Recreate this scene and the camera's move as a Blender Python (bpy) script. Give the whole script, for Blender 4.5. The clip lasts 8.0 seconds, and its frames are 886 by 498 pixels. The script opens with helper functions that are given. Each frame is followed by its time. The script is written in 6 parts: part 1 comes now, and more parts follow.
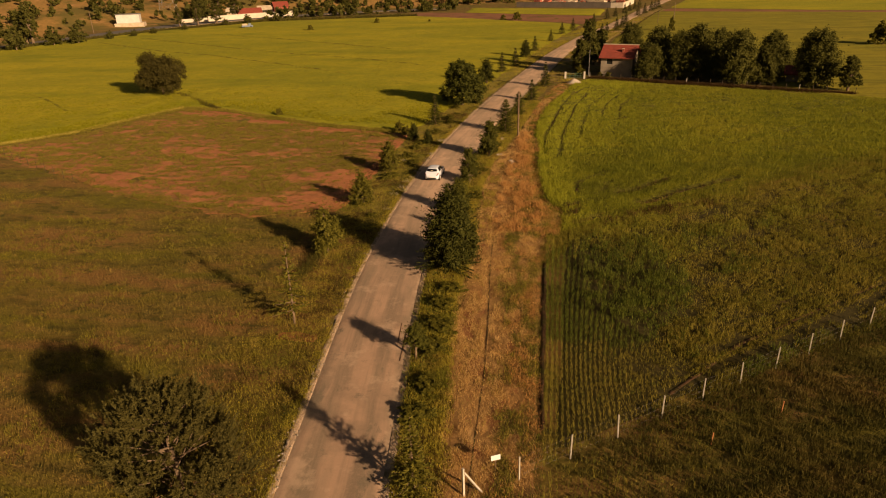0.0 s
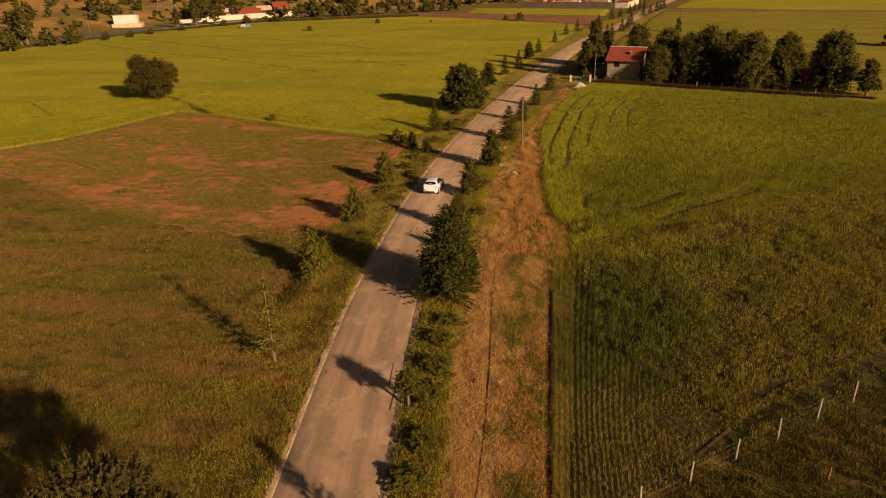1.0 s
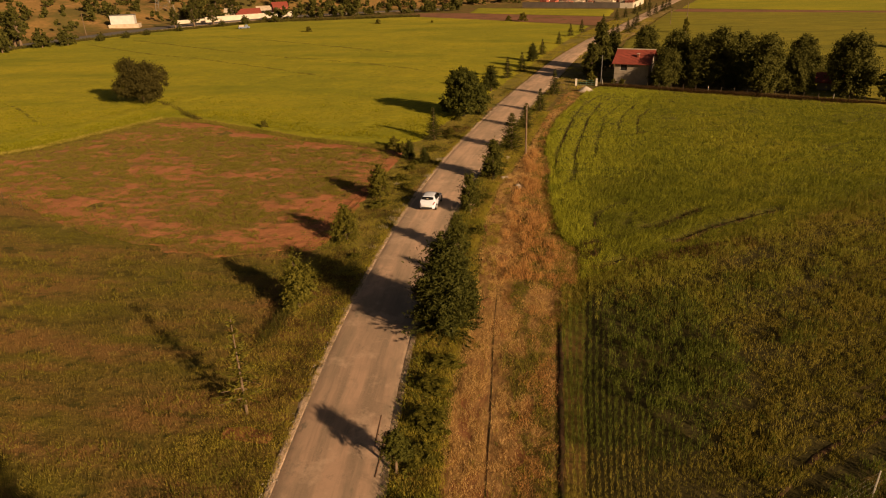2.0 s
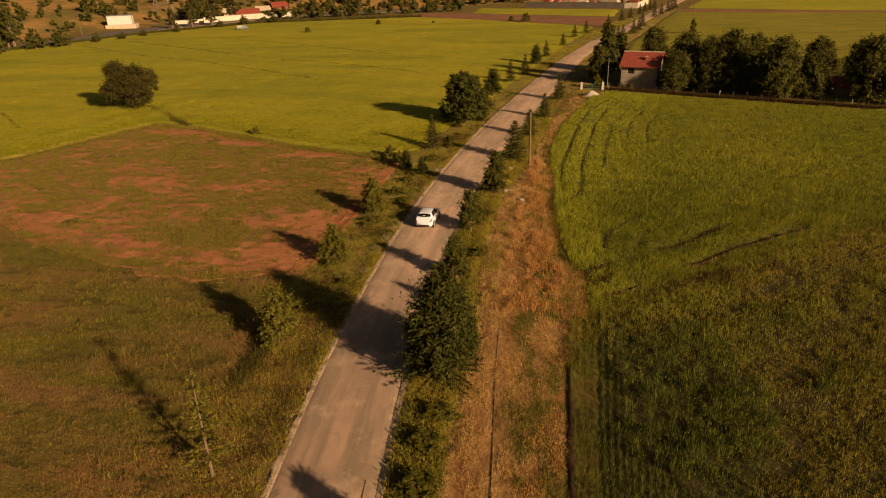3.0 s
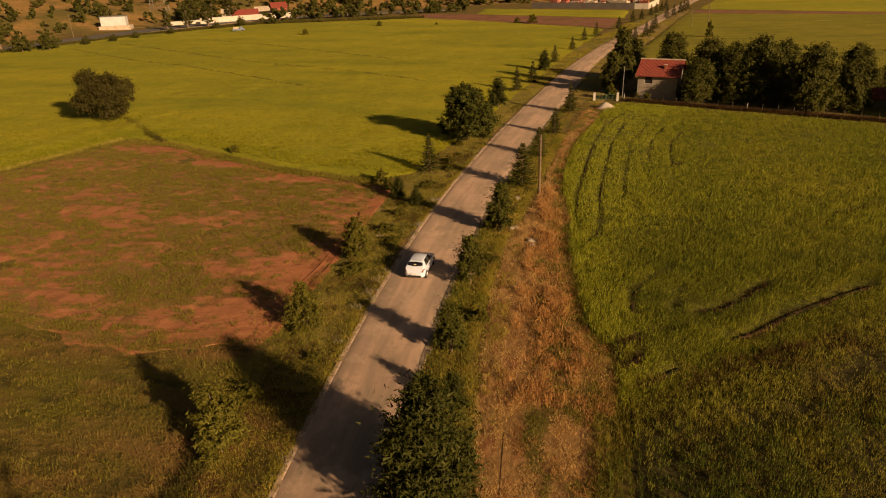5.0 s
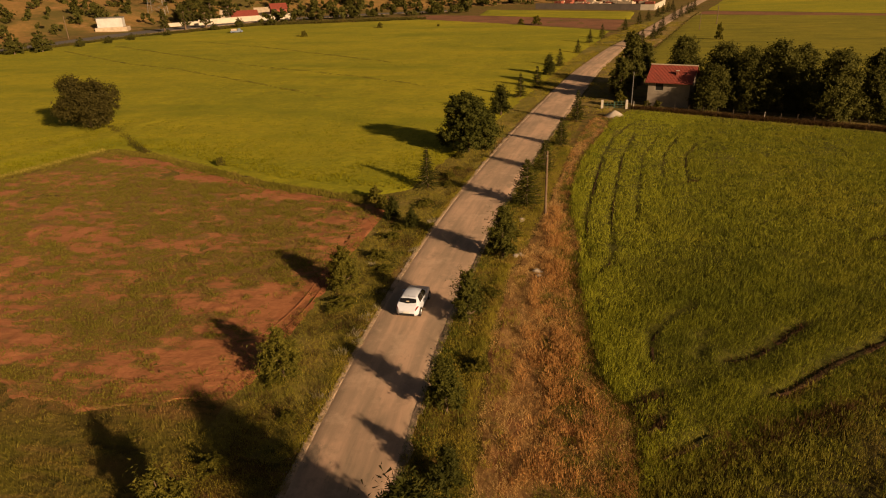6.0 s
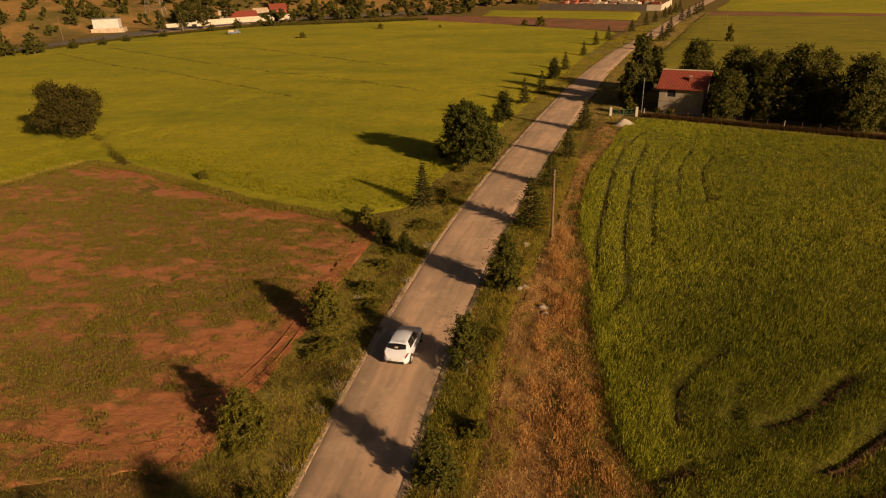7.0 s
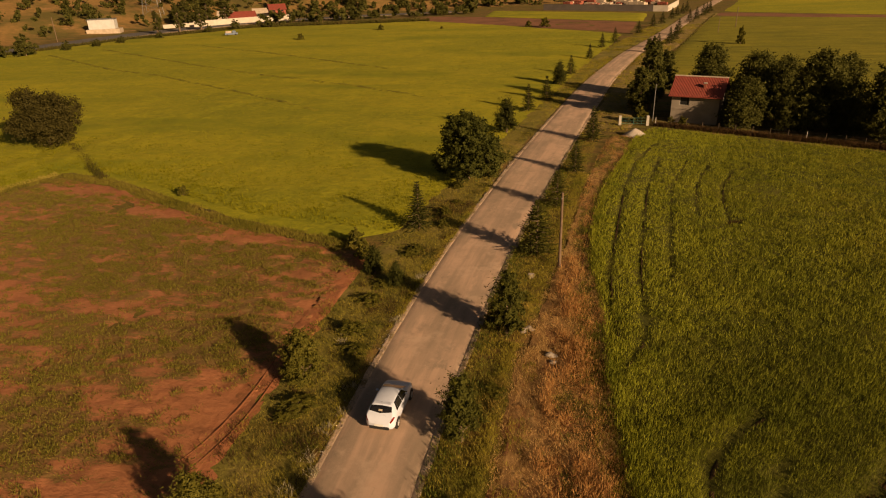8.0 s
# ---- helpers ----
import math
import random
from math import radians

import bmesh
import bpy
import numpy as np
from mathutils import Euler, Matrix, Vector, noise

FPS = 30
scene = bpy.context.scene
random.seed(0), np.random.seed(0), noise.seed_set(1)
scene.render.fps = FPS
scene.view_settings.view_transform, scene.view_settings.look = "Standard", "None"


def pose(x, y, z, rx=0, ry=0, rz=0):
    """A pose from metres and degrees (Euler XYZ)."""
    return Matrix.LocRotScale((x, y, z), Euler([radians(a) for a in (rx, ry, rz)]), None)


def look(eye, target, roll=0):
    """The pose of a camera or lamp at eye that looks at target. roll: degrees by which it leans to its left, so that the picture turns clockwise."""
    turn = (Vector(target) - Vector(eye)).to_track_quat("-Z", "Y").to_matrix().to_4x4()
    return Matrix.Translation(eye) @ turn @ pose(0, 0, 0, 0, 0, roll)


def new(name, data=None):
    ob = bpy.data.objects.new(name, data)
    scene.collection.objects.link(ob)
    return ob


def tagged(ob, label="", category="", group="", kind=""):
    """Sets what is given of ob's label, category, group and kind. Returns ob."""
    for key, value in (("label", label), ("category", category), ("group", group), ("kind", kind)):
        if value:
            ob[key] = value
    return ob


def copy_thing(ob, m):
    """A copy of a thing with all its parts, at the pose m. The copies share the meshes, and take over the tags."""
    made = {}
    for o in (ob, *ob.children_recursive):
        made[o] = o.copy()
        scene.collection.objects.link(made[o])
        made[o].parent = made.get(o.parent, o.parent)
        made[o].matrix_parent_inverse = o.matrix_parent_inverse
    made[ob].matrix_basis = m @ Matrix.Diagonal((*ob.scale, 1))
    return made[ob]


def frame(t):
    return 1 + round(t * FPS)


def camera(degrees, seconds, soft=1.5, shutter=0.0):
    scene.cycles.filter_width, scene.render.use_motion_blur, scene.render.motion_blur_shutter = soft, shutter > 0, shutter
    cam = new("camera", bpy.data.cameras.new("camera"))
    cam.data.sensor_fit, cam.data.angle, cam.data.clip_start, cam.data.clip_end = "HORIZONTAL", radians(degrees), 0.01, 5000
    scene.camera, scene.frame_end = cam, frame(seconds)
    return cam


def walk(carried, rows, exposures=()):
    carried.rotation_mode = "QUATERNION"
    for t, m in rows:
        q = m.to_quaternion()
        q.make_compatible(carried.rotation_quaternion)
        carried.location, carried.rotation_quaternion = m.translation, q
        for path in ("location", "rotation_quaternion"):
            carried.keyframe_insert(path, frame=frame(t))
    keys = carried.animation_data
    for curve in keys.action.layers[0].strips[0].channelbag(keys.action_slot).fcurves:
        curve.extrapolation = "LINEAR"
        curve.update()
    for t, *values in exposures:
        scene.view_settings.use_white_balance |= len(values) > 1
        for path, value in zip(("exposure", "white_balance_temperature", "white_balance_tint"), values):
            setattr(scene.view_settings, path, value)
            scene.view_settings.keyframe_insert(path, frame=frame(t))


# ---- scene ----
cam = camera(68.7, 8.0, soft=1.1)
METRES, EYE, TILT, LEAN, TURN = 45.35, 23.63, 0.0, 0.0, 9.6
ROWS = [
    (0.0, 0.0, 0.0, 0.0, -0.8, -23.8, 1.81),
    (0.5, 0.005, 0.0587, -0.0008, -0.69, -23.8, 1.82),
    (1.0, 0.0096, 0.1142, -0.0014, -0.59, -23.82, 1.84),
    (1.5, 0.0151, 0.1749, -0.0027, -0.48, -23.82, 1.86),
    (3.0, 0.0308, 0.3484, -0.0059, -0.16, -23.86, 1.9),
    (3.5, 0.036, 0.4058, -0.006, -0.04, -23.87, 1.92),
    (4.0, 0.0412, 0.4679, -0.0068, 0.08, -23.9, 1.94),
    (4.5, 0.0452, 0.5273, -0.0056, 0.18, -23.92, 1.92),
    (6.0, 0.0599, 0.7203, -0.002, 0.56, -23.91, 1.94),
    (6.5, 0.0656, 0.7905, -0.0031, 0.7, -23.91, 1.95),
    (7.0, 0.0714, 0.8574, -0.0036, 0.84, -23.92, 1.97),
    (7.5, 0.0765, 0.9242, -0.0039, 0.96, -23.94, 1.99),
    (8.0, 0.0824, 0.9965, -0.0038, 1.12, -23.94, 1.97),
]
walk(cam, [(t, pose(0, 0, EYE, TILT, LEAN, TURN) @ pose(METRES * x, METRES * y, METRES * z, 90 + pitch, roll, yaw)) for t, x, y, z, yaw, pitch, roll in ROWS],
     exposures=[(0.0, 0.56, 7600, 15), (4.0, 0.52, 7600, 15), (8.0, 0.36, 7600, 15)])

# ---- world and sun ----
SUN_TO = Vector((0.79, -0.61, 0.342)).normalized()
world = bpy.data.worlds.new("world")
scene.world = world
world.use_nodes = True
wn = world.node_tree
sky = wn.nodes.new("ShaderNodeTexSky")
sky.sky_type, sky.sun_disc = "NISHITA", False
sky.sun_elevation = math.asin(SUN_TO.z)
sky.sun_rotation = math.atan2(SUN_TO.x, SUN_TO.y)
sky.air_density, sky.dust_density, sky.ozone_density = 1.0, 5.0, 0.3
wn.links.new(sky.outputs[0], wn.nodes["Background"].inputs[0])
wn.nodes["Background"].inputs[1].default_value = 0.017
sun = new("sun", bpy.data.lights.new("sun", "SUN"))
sun.data.energy, sun.data.angle, sun.data.color = 5.0, radians(1.2), (1.0, 0.74, 0.475)
sun.matrix_world = look(SUN_TO * 300, (0, 0, 0))


# ---- materials ----
def rgb(c):
    return (*c, 1.0)


def base(name, rough=0.9):
    m = bpy.data.materials.new(name)
    m.use_nodes = True
    nt = m.node_tree
    b = nt.nodes["Principled BSDF"]
    b.inputs["Roughness"].default_value = rough
    b.inputs["Specular IOR Level"].default_value = 0.2
    return m, nt, b


def noise_node(nt, vec, scale, detail=4.0, rough=0.6, stretch=None):
    n = nt.nodes.new("ShaderNodeTexNoise")
    n.inputs["Scale"].default_value, n.inputs["Detail"].default_value, n.inputs["Roughness"].default_value = scale, detail, rough
    if stretch:
        mp = nt.nodes.new("ShaderNodeMapping")
        mp.inputs["Scale"].default_value = stretch
        nt.links.new(vec, mp.inputs["Vector"])
        vec = mp.outputs[0]
    nt.links.new(vec, n.inputs["Vector"])
    return n.outputs["Fac"]


def ramp(nt, fac, lo, hi):
    r = nt.nodes.new("ShaderNodeMapRange")
    r.inputs["From Min"].default_value, r.inputs["From Max"].default_value = lo, hi
    r.clamp = True
    nt.links.new(fac, r.inputs["Value"])
    return r.outputs["Result"]


def mix(nt, fac, a, b):
    m = nt.nodes.new("ShaderNodeMix")
    m.data_type = "RGBA"
    for sock, v in ((m.inputs[0], fac), (m.inputs[6], a), (m.inputs[7], b)):
        if isinstance(v, (int, float)):
            sock.default_value = v
        elif isinstance(v, tuple):
            sock.default_value = rgb(v)
        else:
            nt.links.new(v, sock)
    return m.outputs[2]


def bump(nt, b, fac, strength, dist):
    n = nt.nodes.new("ShaderNodeBump")
    n.inputs["Strength"].default_value, n.inputs["Distance"].default_value = strength, dist
    nt.links.new(fac, n.inputs["Height"])
    nt.links.new(n.outputs[0], b.inputs["Normal"])


def ground_mat(name, fine, patches=(), fine_scale=2.2, bump_size=0.12, stretch=None):
    """Soil or turf: two fine tones, broken by patches (tone, scale, from, to, stretch) of other tones, with relief."""
    m, nt, b = base(name, 0.95)
    pos = nt.nodes.new("ShaderNodeNewGeometry").outputs["Position"]
    f1 = noise_node(nt, pos, fine_scale, 5, 0.7, stretch)
    c = mix(nt, ramp(nt, f1, 0.32, 0.68), fine[0], fine[1])
    for tone, scale, lo, hi, *st in patches:
        c = mix(nt, ramp(nt, noise_node(nt, pos, scale, 6, 0.65, st[0] if st else None), lo, hi), c, tone)
    nt.links.new(c, b.inputs["Base Color"])
    bump(nt, b, f1, 0.8, bump_size)
    return m


def leaf_mat(name, dark, light, patches=(), glow=0.3, rough=0.6, vary=0.6):
    """Blades or leaves: each blade its own tone, light passing through; patches as in ground_mat."""
    m, nt, b = base(name, rough)
    b.inputs["Specular IOR Level"].default_value = 0.06
    g = nt.nodes.new("ShaderNodeNewGeometry")
    spread = nt.nodes.new("ShaderNodeMapRange")
    spread.inputs["To Min"].default_value, spread.inputs["To Max"].default_value = 0.46 - 0.46 * vary, 0.46 + 0.54 * vary
    nt.links.new(g.outputs["Random Per Island"], spread.inputs["Value"])
    island = spread.outputs[0]
    c = mix(nt, island, dark, light)
    for tone, scale, lo, hi, *st in patches:
        f = ramp(nt, noise_node(nt, g.outputs["Position"], scale, 5, 0.65, st[0] if st else None), lo, hi)
        shade = mix(nt, island, tuple(v * 0.55 for v in tone), tuple(v * 1.3 for v in tone))
        c = mix(nt, f, c, shade)
    nt.links.new(c, b.inputs["Base Color"])
    t = nt.nodes.new("ShaderNodeBsdfTranslucent")
    nt.links.new(c, t.inputs["Color"])
    s = nt.nodes.new("ShaderNodeMixShader")
    s.inputs[0].default_value = glow
    nt.links.new(b.outputs[0], s.inputs[1])
    nt.links.new(t.outputs[0], s.inputs[2])
    nt.links.new(s.outputs[0], nt.nodes["Material Output"].inputs["Surface"])
    return m


def plain_mat(name, a, b_, scale=1.5, rough=0.8, metal=0.0, relief=0.02, spec=0.3):
    """A made surface with worn tone at two scales."""
    m, nt, b = base(name, rough)
    co = nt.nodes.new("ShaderNodeTexCoord").outputs["Object"]
    f1 = noise_node(nt, co, scale * 8, 4, 0.6)
    f2 = noise_node(nt, co, scale, 5, 0.6)
    c = mix(nt, ramp(nt, f2, 0.35, 0.65), a, b_)
    c = mix(nt, ramp(nt, f1, 0.6, 0.9), c, tuple(v * 0.7 for v in a))
    nt.links.new(c, b.inputs["Base Color"])
    b.inputs["Metallic"].default_value = metal
    b.inputs["Specular IOR Level"].default_value = spec
    if relief:
        bump(nt, b, f1, 0.5, relief)
    return m


WIDE = (0.45, 1.5, 1)
MEADOW = ground_mat("meadow_turf", ((0.086, 0.064, 0.015), (0.208, 0.145, 0.034)), [((0.130, 0.110, 0.017), 0.12, 0.43, 0.57, WIDE), ((0.20, 0.113, 0.037), 0.17, 0.46, 0.60, WIDE), ((0.078, 0.062, 0.0145), 0.5, 0.52, 0.64, WIDE), ((0.22, 0.16, 0.04), 0.9, 0.55, 0.7), ((0.066, 0.060, 0.013), 0.75, 0.56, 0.66)], 3.2)


def covered_mat(name, soil_tones, spots, felt_tones, wet=(0.8, 1.25, 1)):
    """Soil or stubble; where the sheet's weed cover is high a thin felt of small weeds hides it. spots: tone, scale, from, to."""
    m, nt, b = base(name, 0.95)
    pos = nt.nodes.new("ShaderNodeNewGeometry").outputs["Position"]
    cover = nt.nodes.new("ShaderNodeAttribute")
    cover.attribute_name = "cover"
    f1 = noise_node(nt, pos, 2.4, 6, 0.72, wet)
    soil = mix(nt, ramp(nt, f1, 0.3, 0.7), *soil_tones)
    for tone, scale, lo, hi in spots:
        soil = mix(nt, ramp(nt, noise_node(nt, pos, scale, 5, 0.62, (1.3, 0.6, 1) if scale > 0.3 else None), lo, hi), soil, tone)
    felt = mix(nt, ramp(nt, noise_node(nt, pos, 3.5, 4, 0.7), 0.3, 0.7), *felt_tones)
    edge = nt.nodes.new("ShaderNodeMath")
    edge.operation = "MULTIPLY_ADD"
    nt.links.new(noise_node(nt, pos, 1.9, 8, 0.82, (0.6, 1.5, 1)), edge.inputs[0])
    edge.inputs[1].default_value = 2.8
    nt.links.new(cover.outputs["Fac"], edge.inputs[2])
    c = mix(nt, ramp(nt, edge.outputs[0], 1.74, 2.04), soil, felt)
    nt.links.new(c, b.inputs["Base Color"])
    bump(nt, b, f1, 0.8, 0.10)
    return m


RED_SOIL = covered_mat("red_soil", ((0.31, 0.118, 0.052), (0.46, 0.188, 0.086)), [((0.285, 0.118, 0.05), 0.3, 0.5, 0.7)], ((0.165, 0.095, 0.032), (0.262, 0.155, 0.054)))
RED_BARE = ground_mat("bare_red_soil", ((0.29, 0.105, 0.046), (0.42, 0.162, 0.072)), [((0.20, 0.086, 0.036), 0.4, 0.5, 0.66), ((0.119, 0.0918, 0.0216), 0.45, 0.62, 0.70)], 1.4, 0.10)
BARLEY = ground_mat("barley_canopy", ((0.16, 0.165, 0.012), (0.345, 0.315, 0.021)), [((0.385, 0.320, 0.021), 0.018, 0.44, 0.66, (0.6, 1.2, 1)), ((0.19, 0.20, 0.012), 0.05, 0.5, 0.66, (0.45, 1.4, 1)), ((0.39, 0.325, 0.025), 0.04, 0.54, 0.74, (0.6, 1.2, 1)), ((0.36, 0.315, 0.019), 0.12, 0.50, 0.78, (0.7, 1.1, 1)), ((0.235, 0.232, 0.014), 0.25, 0.52, 0.80, (0.7, 1.1, 1)), ((0.23, 0.228, 0.014), 0.7, 0.5, 0.72, (0.9, 1.0, 1))], 1.4, 0.20, (0.8, 1.2, 1))
BARLEY_LANE = ground_mat("barley_lane", ((0.135, 0.125, 0.011), (0.215, 0.195, 0.015)), [((0.28, 0.25, 0.018), 0.3, 0.48, 0.62), ((0.10, 0.09, 0.011), 0.12, 0.56, 0.66)], 1.4, 0.2)
# Floor below the green blades, its tones darkened for shade among the stems.
GREEN_CROP_SHADE = ground_mat("green_crop_shaded_floor", ((0.060, 0.062, 0.010), (0.130, 0.120, 0.017)), [((0.14, 0.12, 0.018), 0.05, 0.5, 0.7), ((0.050, 0.054, 0.010), 0.13, 0.52, 0.68, (1.3, 0.8, 1))], 1.8, 0.18)
FAR_GREEN = ground_mat("far_crop_canopy", ((0.165, 0.155, 0.014), (0.26, 0.225, 0.02)), [((0.28, 0.232, 0.022), 0.03, 0.48, 0.68), ((0.135, 0.13, 0.013), 0.07, 0.5, 0.66, (0.3, 2.0, 1)), ((0.145, 0.135, 0.014), 0.3, 0.5, 0.66, (0.4, 1.8, 1)), ((0.30, 0.245, 0.028), 0.2, 0.56, 0.7, (0.5, 1.5, 1))], 1.2, 0.18)
SHOULDER = ground_mat("sandy_shoulder", ((0.36, 0.25, 0.165), (0.58, 0.42, 0.30)), [((0.20, 0.14, 0.065), 0.7, 0.5, 0.62)], 6.0, 0.05)
# Soil under the row grain, darkened to paint the shade between rows.
SHADED_CROP_FLOOR = ground_mat("shaded_crop_floor", ((0.030, 0.026, 0.007), (0.072, 0.056, 0.015)), [((0.13, 0.088, 0.027), 0.12, 0.56, 0.72)], 2.5)
STRAW = covered_mat("dry_straw_ground", ((0.20, 0.102, 0.039), (0.40, 0.235, 0.089)), [((0.25, 0.108, 0.046), 0.55, 0.52, 0.62), ((0.15, 0.080, 0.033), 0.9, 0.58, 0.68), ((0.50, 0.31, 0.13), 0.8, 0.60, 0.70)], ((0.095, 0.066, 0.020), (0.185, 0.130, 0.038)), (1.2, 0.6, 1))
PLOUGHED = ground_mat("ploughed_soil", ((0.204, 0.09, 0.048), (0.288, 0.132, 0.072)), [((0.168, 0.084, 0.042), 0.1, 0.45, 0.65)], 1.0, 0.15)
HILL = ground_mat("hill_soil", ((0.21, 0.125, 0.04), (0.32, 0.18, 0.058)), [((0.125, 0.098, 0.025), 0.035, 0.44, 0.57), ((0.38, 0.20, 0.085), 0.05, 0.6, 0.68)], 0.5, 0.3)
GRASS = leaf_mat("meadow_grass", (0.093, 0.072, 0.0155), (0.295, 0.212, 0.046), [((0.182, 0.156, 0.0225), 0.12, 0.43, 0.57, WIDE), ((0.285, 0.160, 0.056), 0.17, 0.46, 0.60, WIDE), ((0.102, 0.079, 0.018), 0.5, 0.52, 0.64, WIDE), ((0.35, 0.248, 0.066), 0.9, 0.55, 0.7), ((0.095, 0.083, 0.0175), 0.75, 0.56, 0.66)])
VERGE = leaf_mat("verge_grass", (0.120, 0.112, 0.018), (0.46, 0.37, 0.055), [((0.30, 0.21, 0.05), 0.16, 0.52, 0.66), ((0.17, 0.168, 0.024), 0.25, 0.52, 0.64), ((0.49, 0.36, 0.08), 0.35, 0.58, 0.7)])
STRAW_BLADE = leaf_mat("straw_blades", (0.34, 0.195, 0.068), (0.78, 0.54, 0.215), [((0.36, 0.172, 0.066), 0.3, 0.56, 0.67, (1.3, 0.5, 1)), ((0.22, 0.122, 0.047), 0.6, 0.55, 0.65, (1.6, 0.5, 1)), ((0.66, 0.44, 0.185), 0.8, 0.56, 0.68)])
CROP_LUSH = leaf_mat("lush_crop_blades", (0.026, 0.042, 0.008), (0.165, 0.185, 0.030), [((0.168, 0.165, 0.03), 0.25, 0.56, 0.74)], vary=0.9)
CROP_MID = leaf_mat("olive_green_crop_blades", (0.098, 0.108, 0.018), (0.335, 0.308, 0.043), [((0.31, 0.262, 0.048), 0.15, 0.52, 0.68), ((0.098, 0.108, 0.019), 0.5, 0.54, 0.66)], vary=0.48)
CROP_DRY = leaf_mat("ripening_crop_blades", (0.104, 0.094, 0.017), (0.355, 0.285, 0.054), [((0.18, 0.162, 0.025), 0.12, 0.48, 0.62), ((0.30, 0.20, 0.062), 0.2, 0.6, 0.72)])
ROUGH_GRASS = leaf_mat("rough_grass_blades", (0.036, 0.037, 0.010), (0.128, 0.110, 0.024), [((0.135, 0.098, 0.027), 0.09, 0.52, 0.66), ((0.046, 0.050, 0.012), 0.3, 0.54, 0.66)])
GREEN_BLADE = leaf_mat("green_crop_blades", (0.080, 0.103, 0.013), (0.322, 0.310, 0.033), [((0.305, 0.278, 0.034), 0.045, 0.48, 0.68, (1.3, 0.7, 1)), ((0.108, 0.128, 0.017), 0.12, 0.54, 0.70, (0.6, 1.5, 1)), ((0.127, 0.142, 0.019), 0.35, 0.52, 0.66, (0.6, 1.5, 1))], vary=0.48)
# Darker swaths of the green grain, with shade among near stems put into the tone.
GREEN_SHADED = leaf_mat("shaded_green_crop_blades", (0.052, 0.070, 0.010), (0.215, 0.215, 0.026), vary=0.5)
BARLEY_BLADE = leaf_mat("barley_blades", (0.13, 0.14, 0.009), (0.26, 0.245, 0.014), [((0.24, 0.21, 0.012), 0.022, 0.45, 0.7, WIDE), ((0.14, 0.14, 0.009), 0.06, 0.54, 0.72, (0.28, 2.4, 1))])
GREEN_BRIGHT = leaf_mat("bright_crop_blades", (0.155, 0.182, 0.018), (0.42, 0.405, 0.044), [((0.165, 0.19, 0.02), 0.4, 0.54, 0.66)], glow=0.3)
# Brown pressed soil, darkened further for the shade lying in tracks and furrows.
SHADED_TRACK_SOIL = ground_mat("shaded_track_soil", ((0.065, 0.036, 0.017), (0.11, 0.058, 0.028)), [((0.045, 0.042, 0.010), 0.5, 0.48, 0.6)], 2.5)
PALE_STRAW = leaf_mat("pale_dry_grass", (0.30, 0.25, 0.05), (0.62, 0.50, 0.13))
DOCK = leaf_mat("rusty_dock_heads", (0.22, 0.092, 0.035), (0.68, 0.385, 0.135))
DOCK_DARK = leaf_mat("dark_red_weeds", (0.04, 0.027, 0.012), (0.13, 0.07, 0.028))
WEED = leaf_mat("weed_leaves", (0.066, 0.064, 0.013), (0.33, 0.272, 0.048), [((0.25, 0.19, 0.05), 0.5, 0.54, 0.70)], vary=0.8)
SHRUB_LEAVES = leaf_mat("shrub_leaves", (0.05, 0.055, 0.011), (0.21, 0.18, 0.03))
PALE_WEED = leaf_mat("pale_thistle_leaves", (0.20, 0.17, 0.09), (0.55, 0.48, 0.32))
CONIFER = leaf_mat("conifer_needles", (0.022, 0.028, 0.007), (0.078, 0.076, 0.015), glow=0.15)
CONIFER_LIGHT = leaf_mat("young_conifer_needles", (0.06, 0.062, 0.012), (0.18, 0.155, 0.026), glow=0.2)
CONIFER_MID = leaf_mat("mid_green_conifer_needles", (0.035, 0.04, 0.009), (0.115, 0.11, 0.02), glow=0.15)
LEAVES = leaf_mat("dark_leaves", (0.026, 0.034, 0.008), (0.098, 0.098, 0.018), glow=0.25, vary=0.5)
LEAVES_WARM = leaf_mat("walnut_leaves", (0.060, 0.066, 0.017), (0.145, 0.134, 0.029), glow=0.35, vary=0.3)
LEAVES_FAR = leaf_mat("distant_dark_leaves", (0.034, 0.040, 0.011), (0.120, 0.108, 0.024), glow=0.2, vary=0.5)
LEAVES_OLD = leaf_mat("dry_dark_leaves", (0.028, 0.026, 0.008), (0.092, 0.075, 0.019), glow=0.2, vary=0.3)
PINE_OLD = leaf_mat("old_pine_needles", (0.030, 0.029, 0.010), (0.125, 0.105, 0.029), glow=0.2, vary=0.6)
RED_RUT = ground_mat("pressed_red_soil", ((0.205, 0.076, 0.034), (0.29, 0.11, 0.049)), [((0.30, 0.11, 0.05), 0.6, 0.5, 0.62)], 2.4, 0.06)
BARK = plain_mat("bark", (0.12, 0.08, 0.05), (0.2, 0.14, 0.09), 4, 0.95)
DEAD_WOOD = plain_mat("dead_red_branches", (0.13, 0.062, 0.034), (0.21, 0.105, 0.056), 4, 0.95)
WHITE_PAINT = plain_mat("white_car_paint", (0.63, 0.67, 0.78), (0.59, 0.63, 0.73), 0.8, 0.25, 0, 0, 0.5)
GLASS = plain_mat("dark_car_glass", (0.012, 0.012, 0.014), (0.02, 0.02, 0.02), 1, 0.08, 0, 0, 0.5)
BLACK_PLASTIC = plain_mat("black_plastic", (0.02, 0.02, 0.02), (0.03, 0.03, 0.03), 3, 0.6)
RUBBER = plain_mat("tyre_rubber", (0.02, 0.02, 0.02), (0.04, 0.035, 0.03), 3, 0.9)
ALLOY = plain_mat("alloy_rim", (0.45, 0.45, 0.46), (0.35, 0.35, 0.36), 3, 0.35, 0.8)
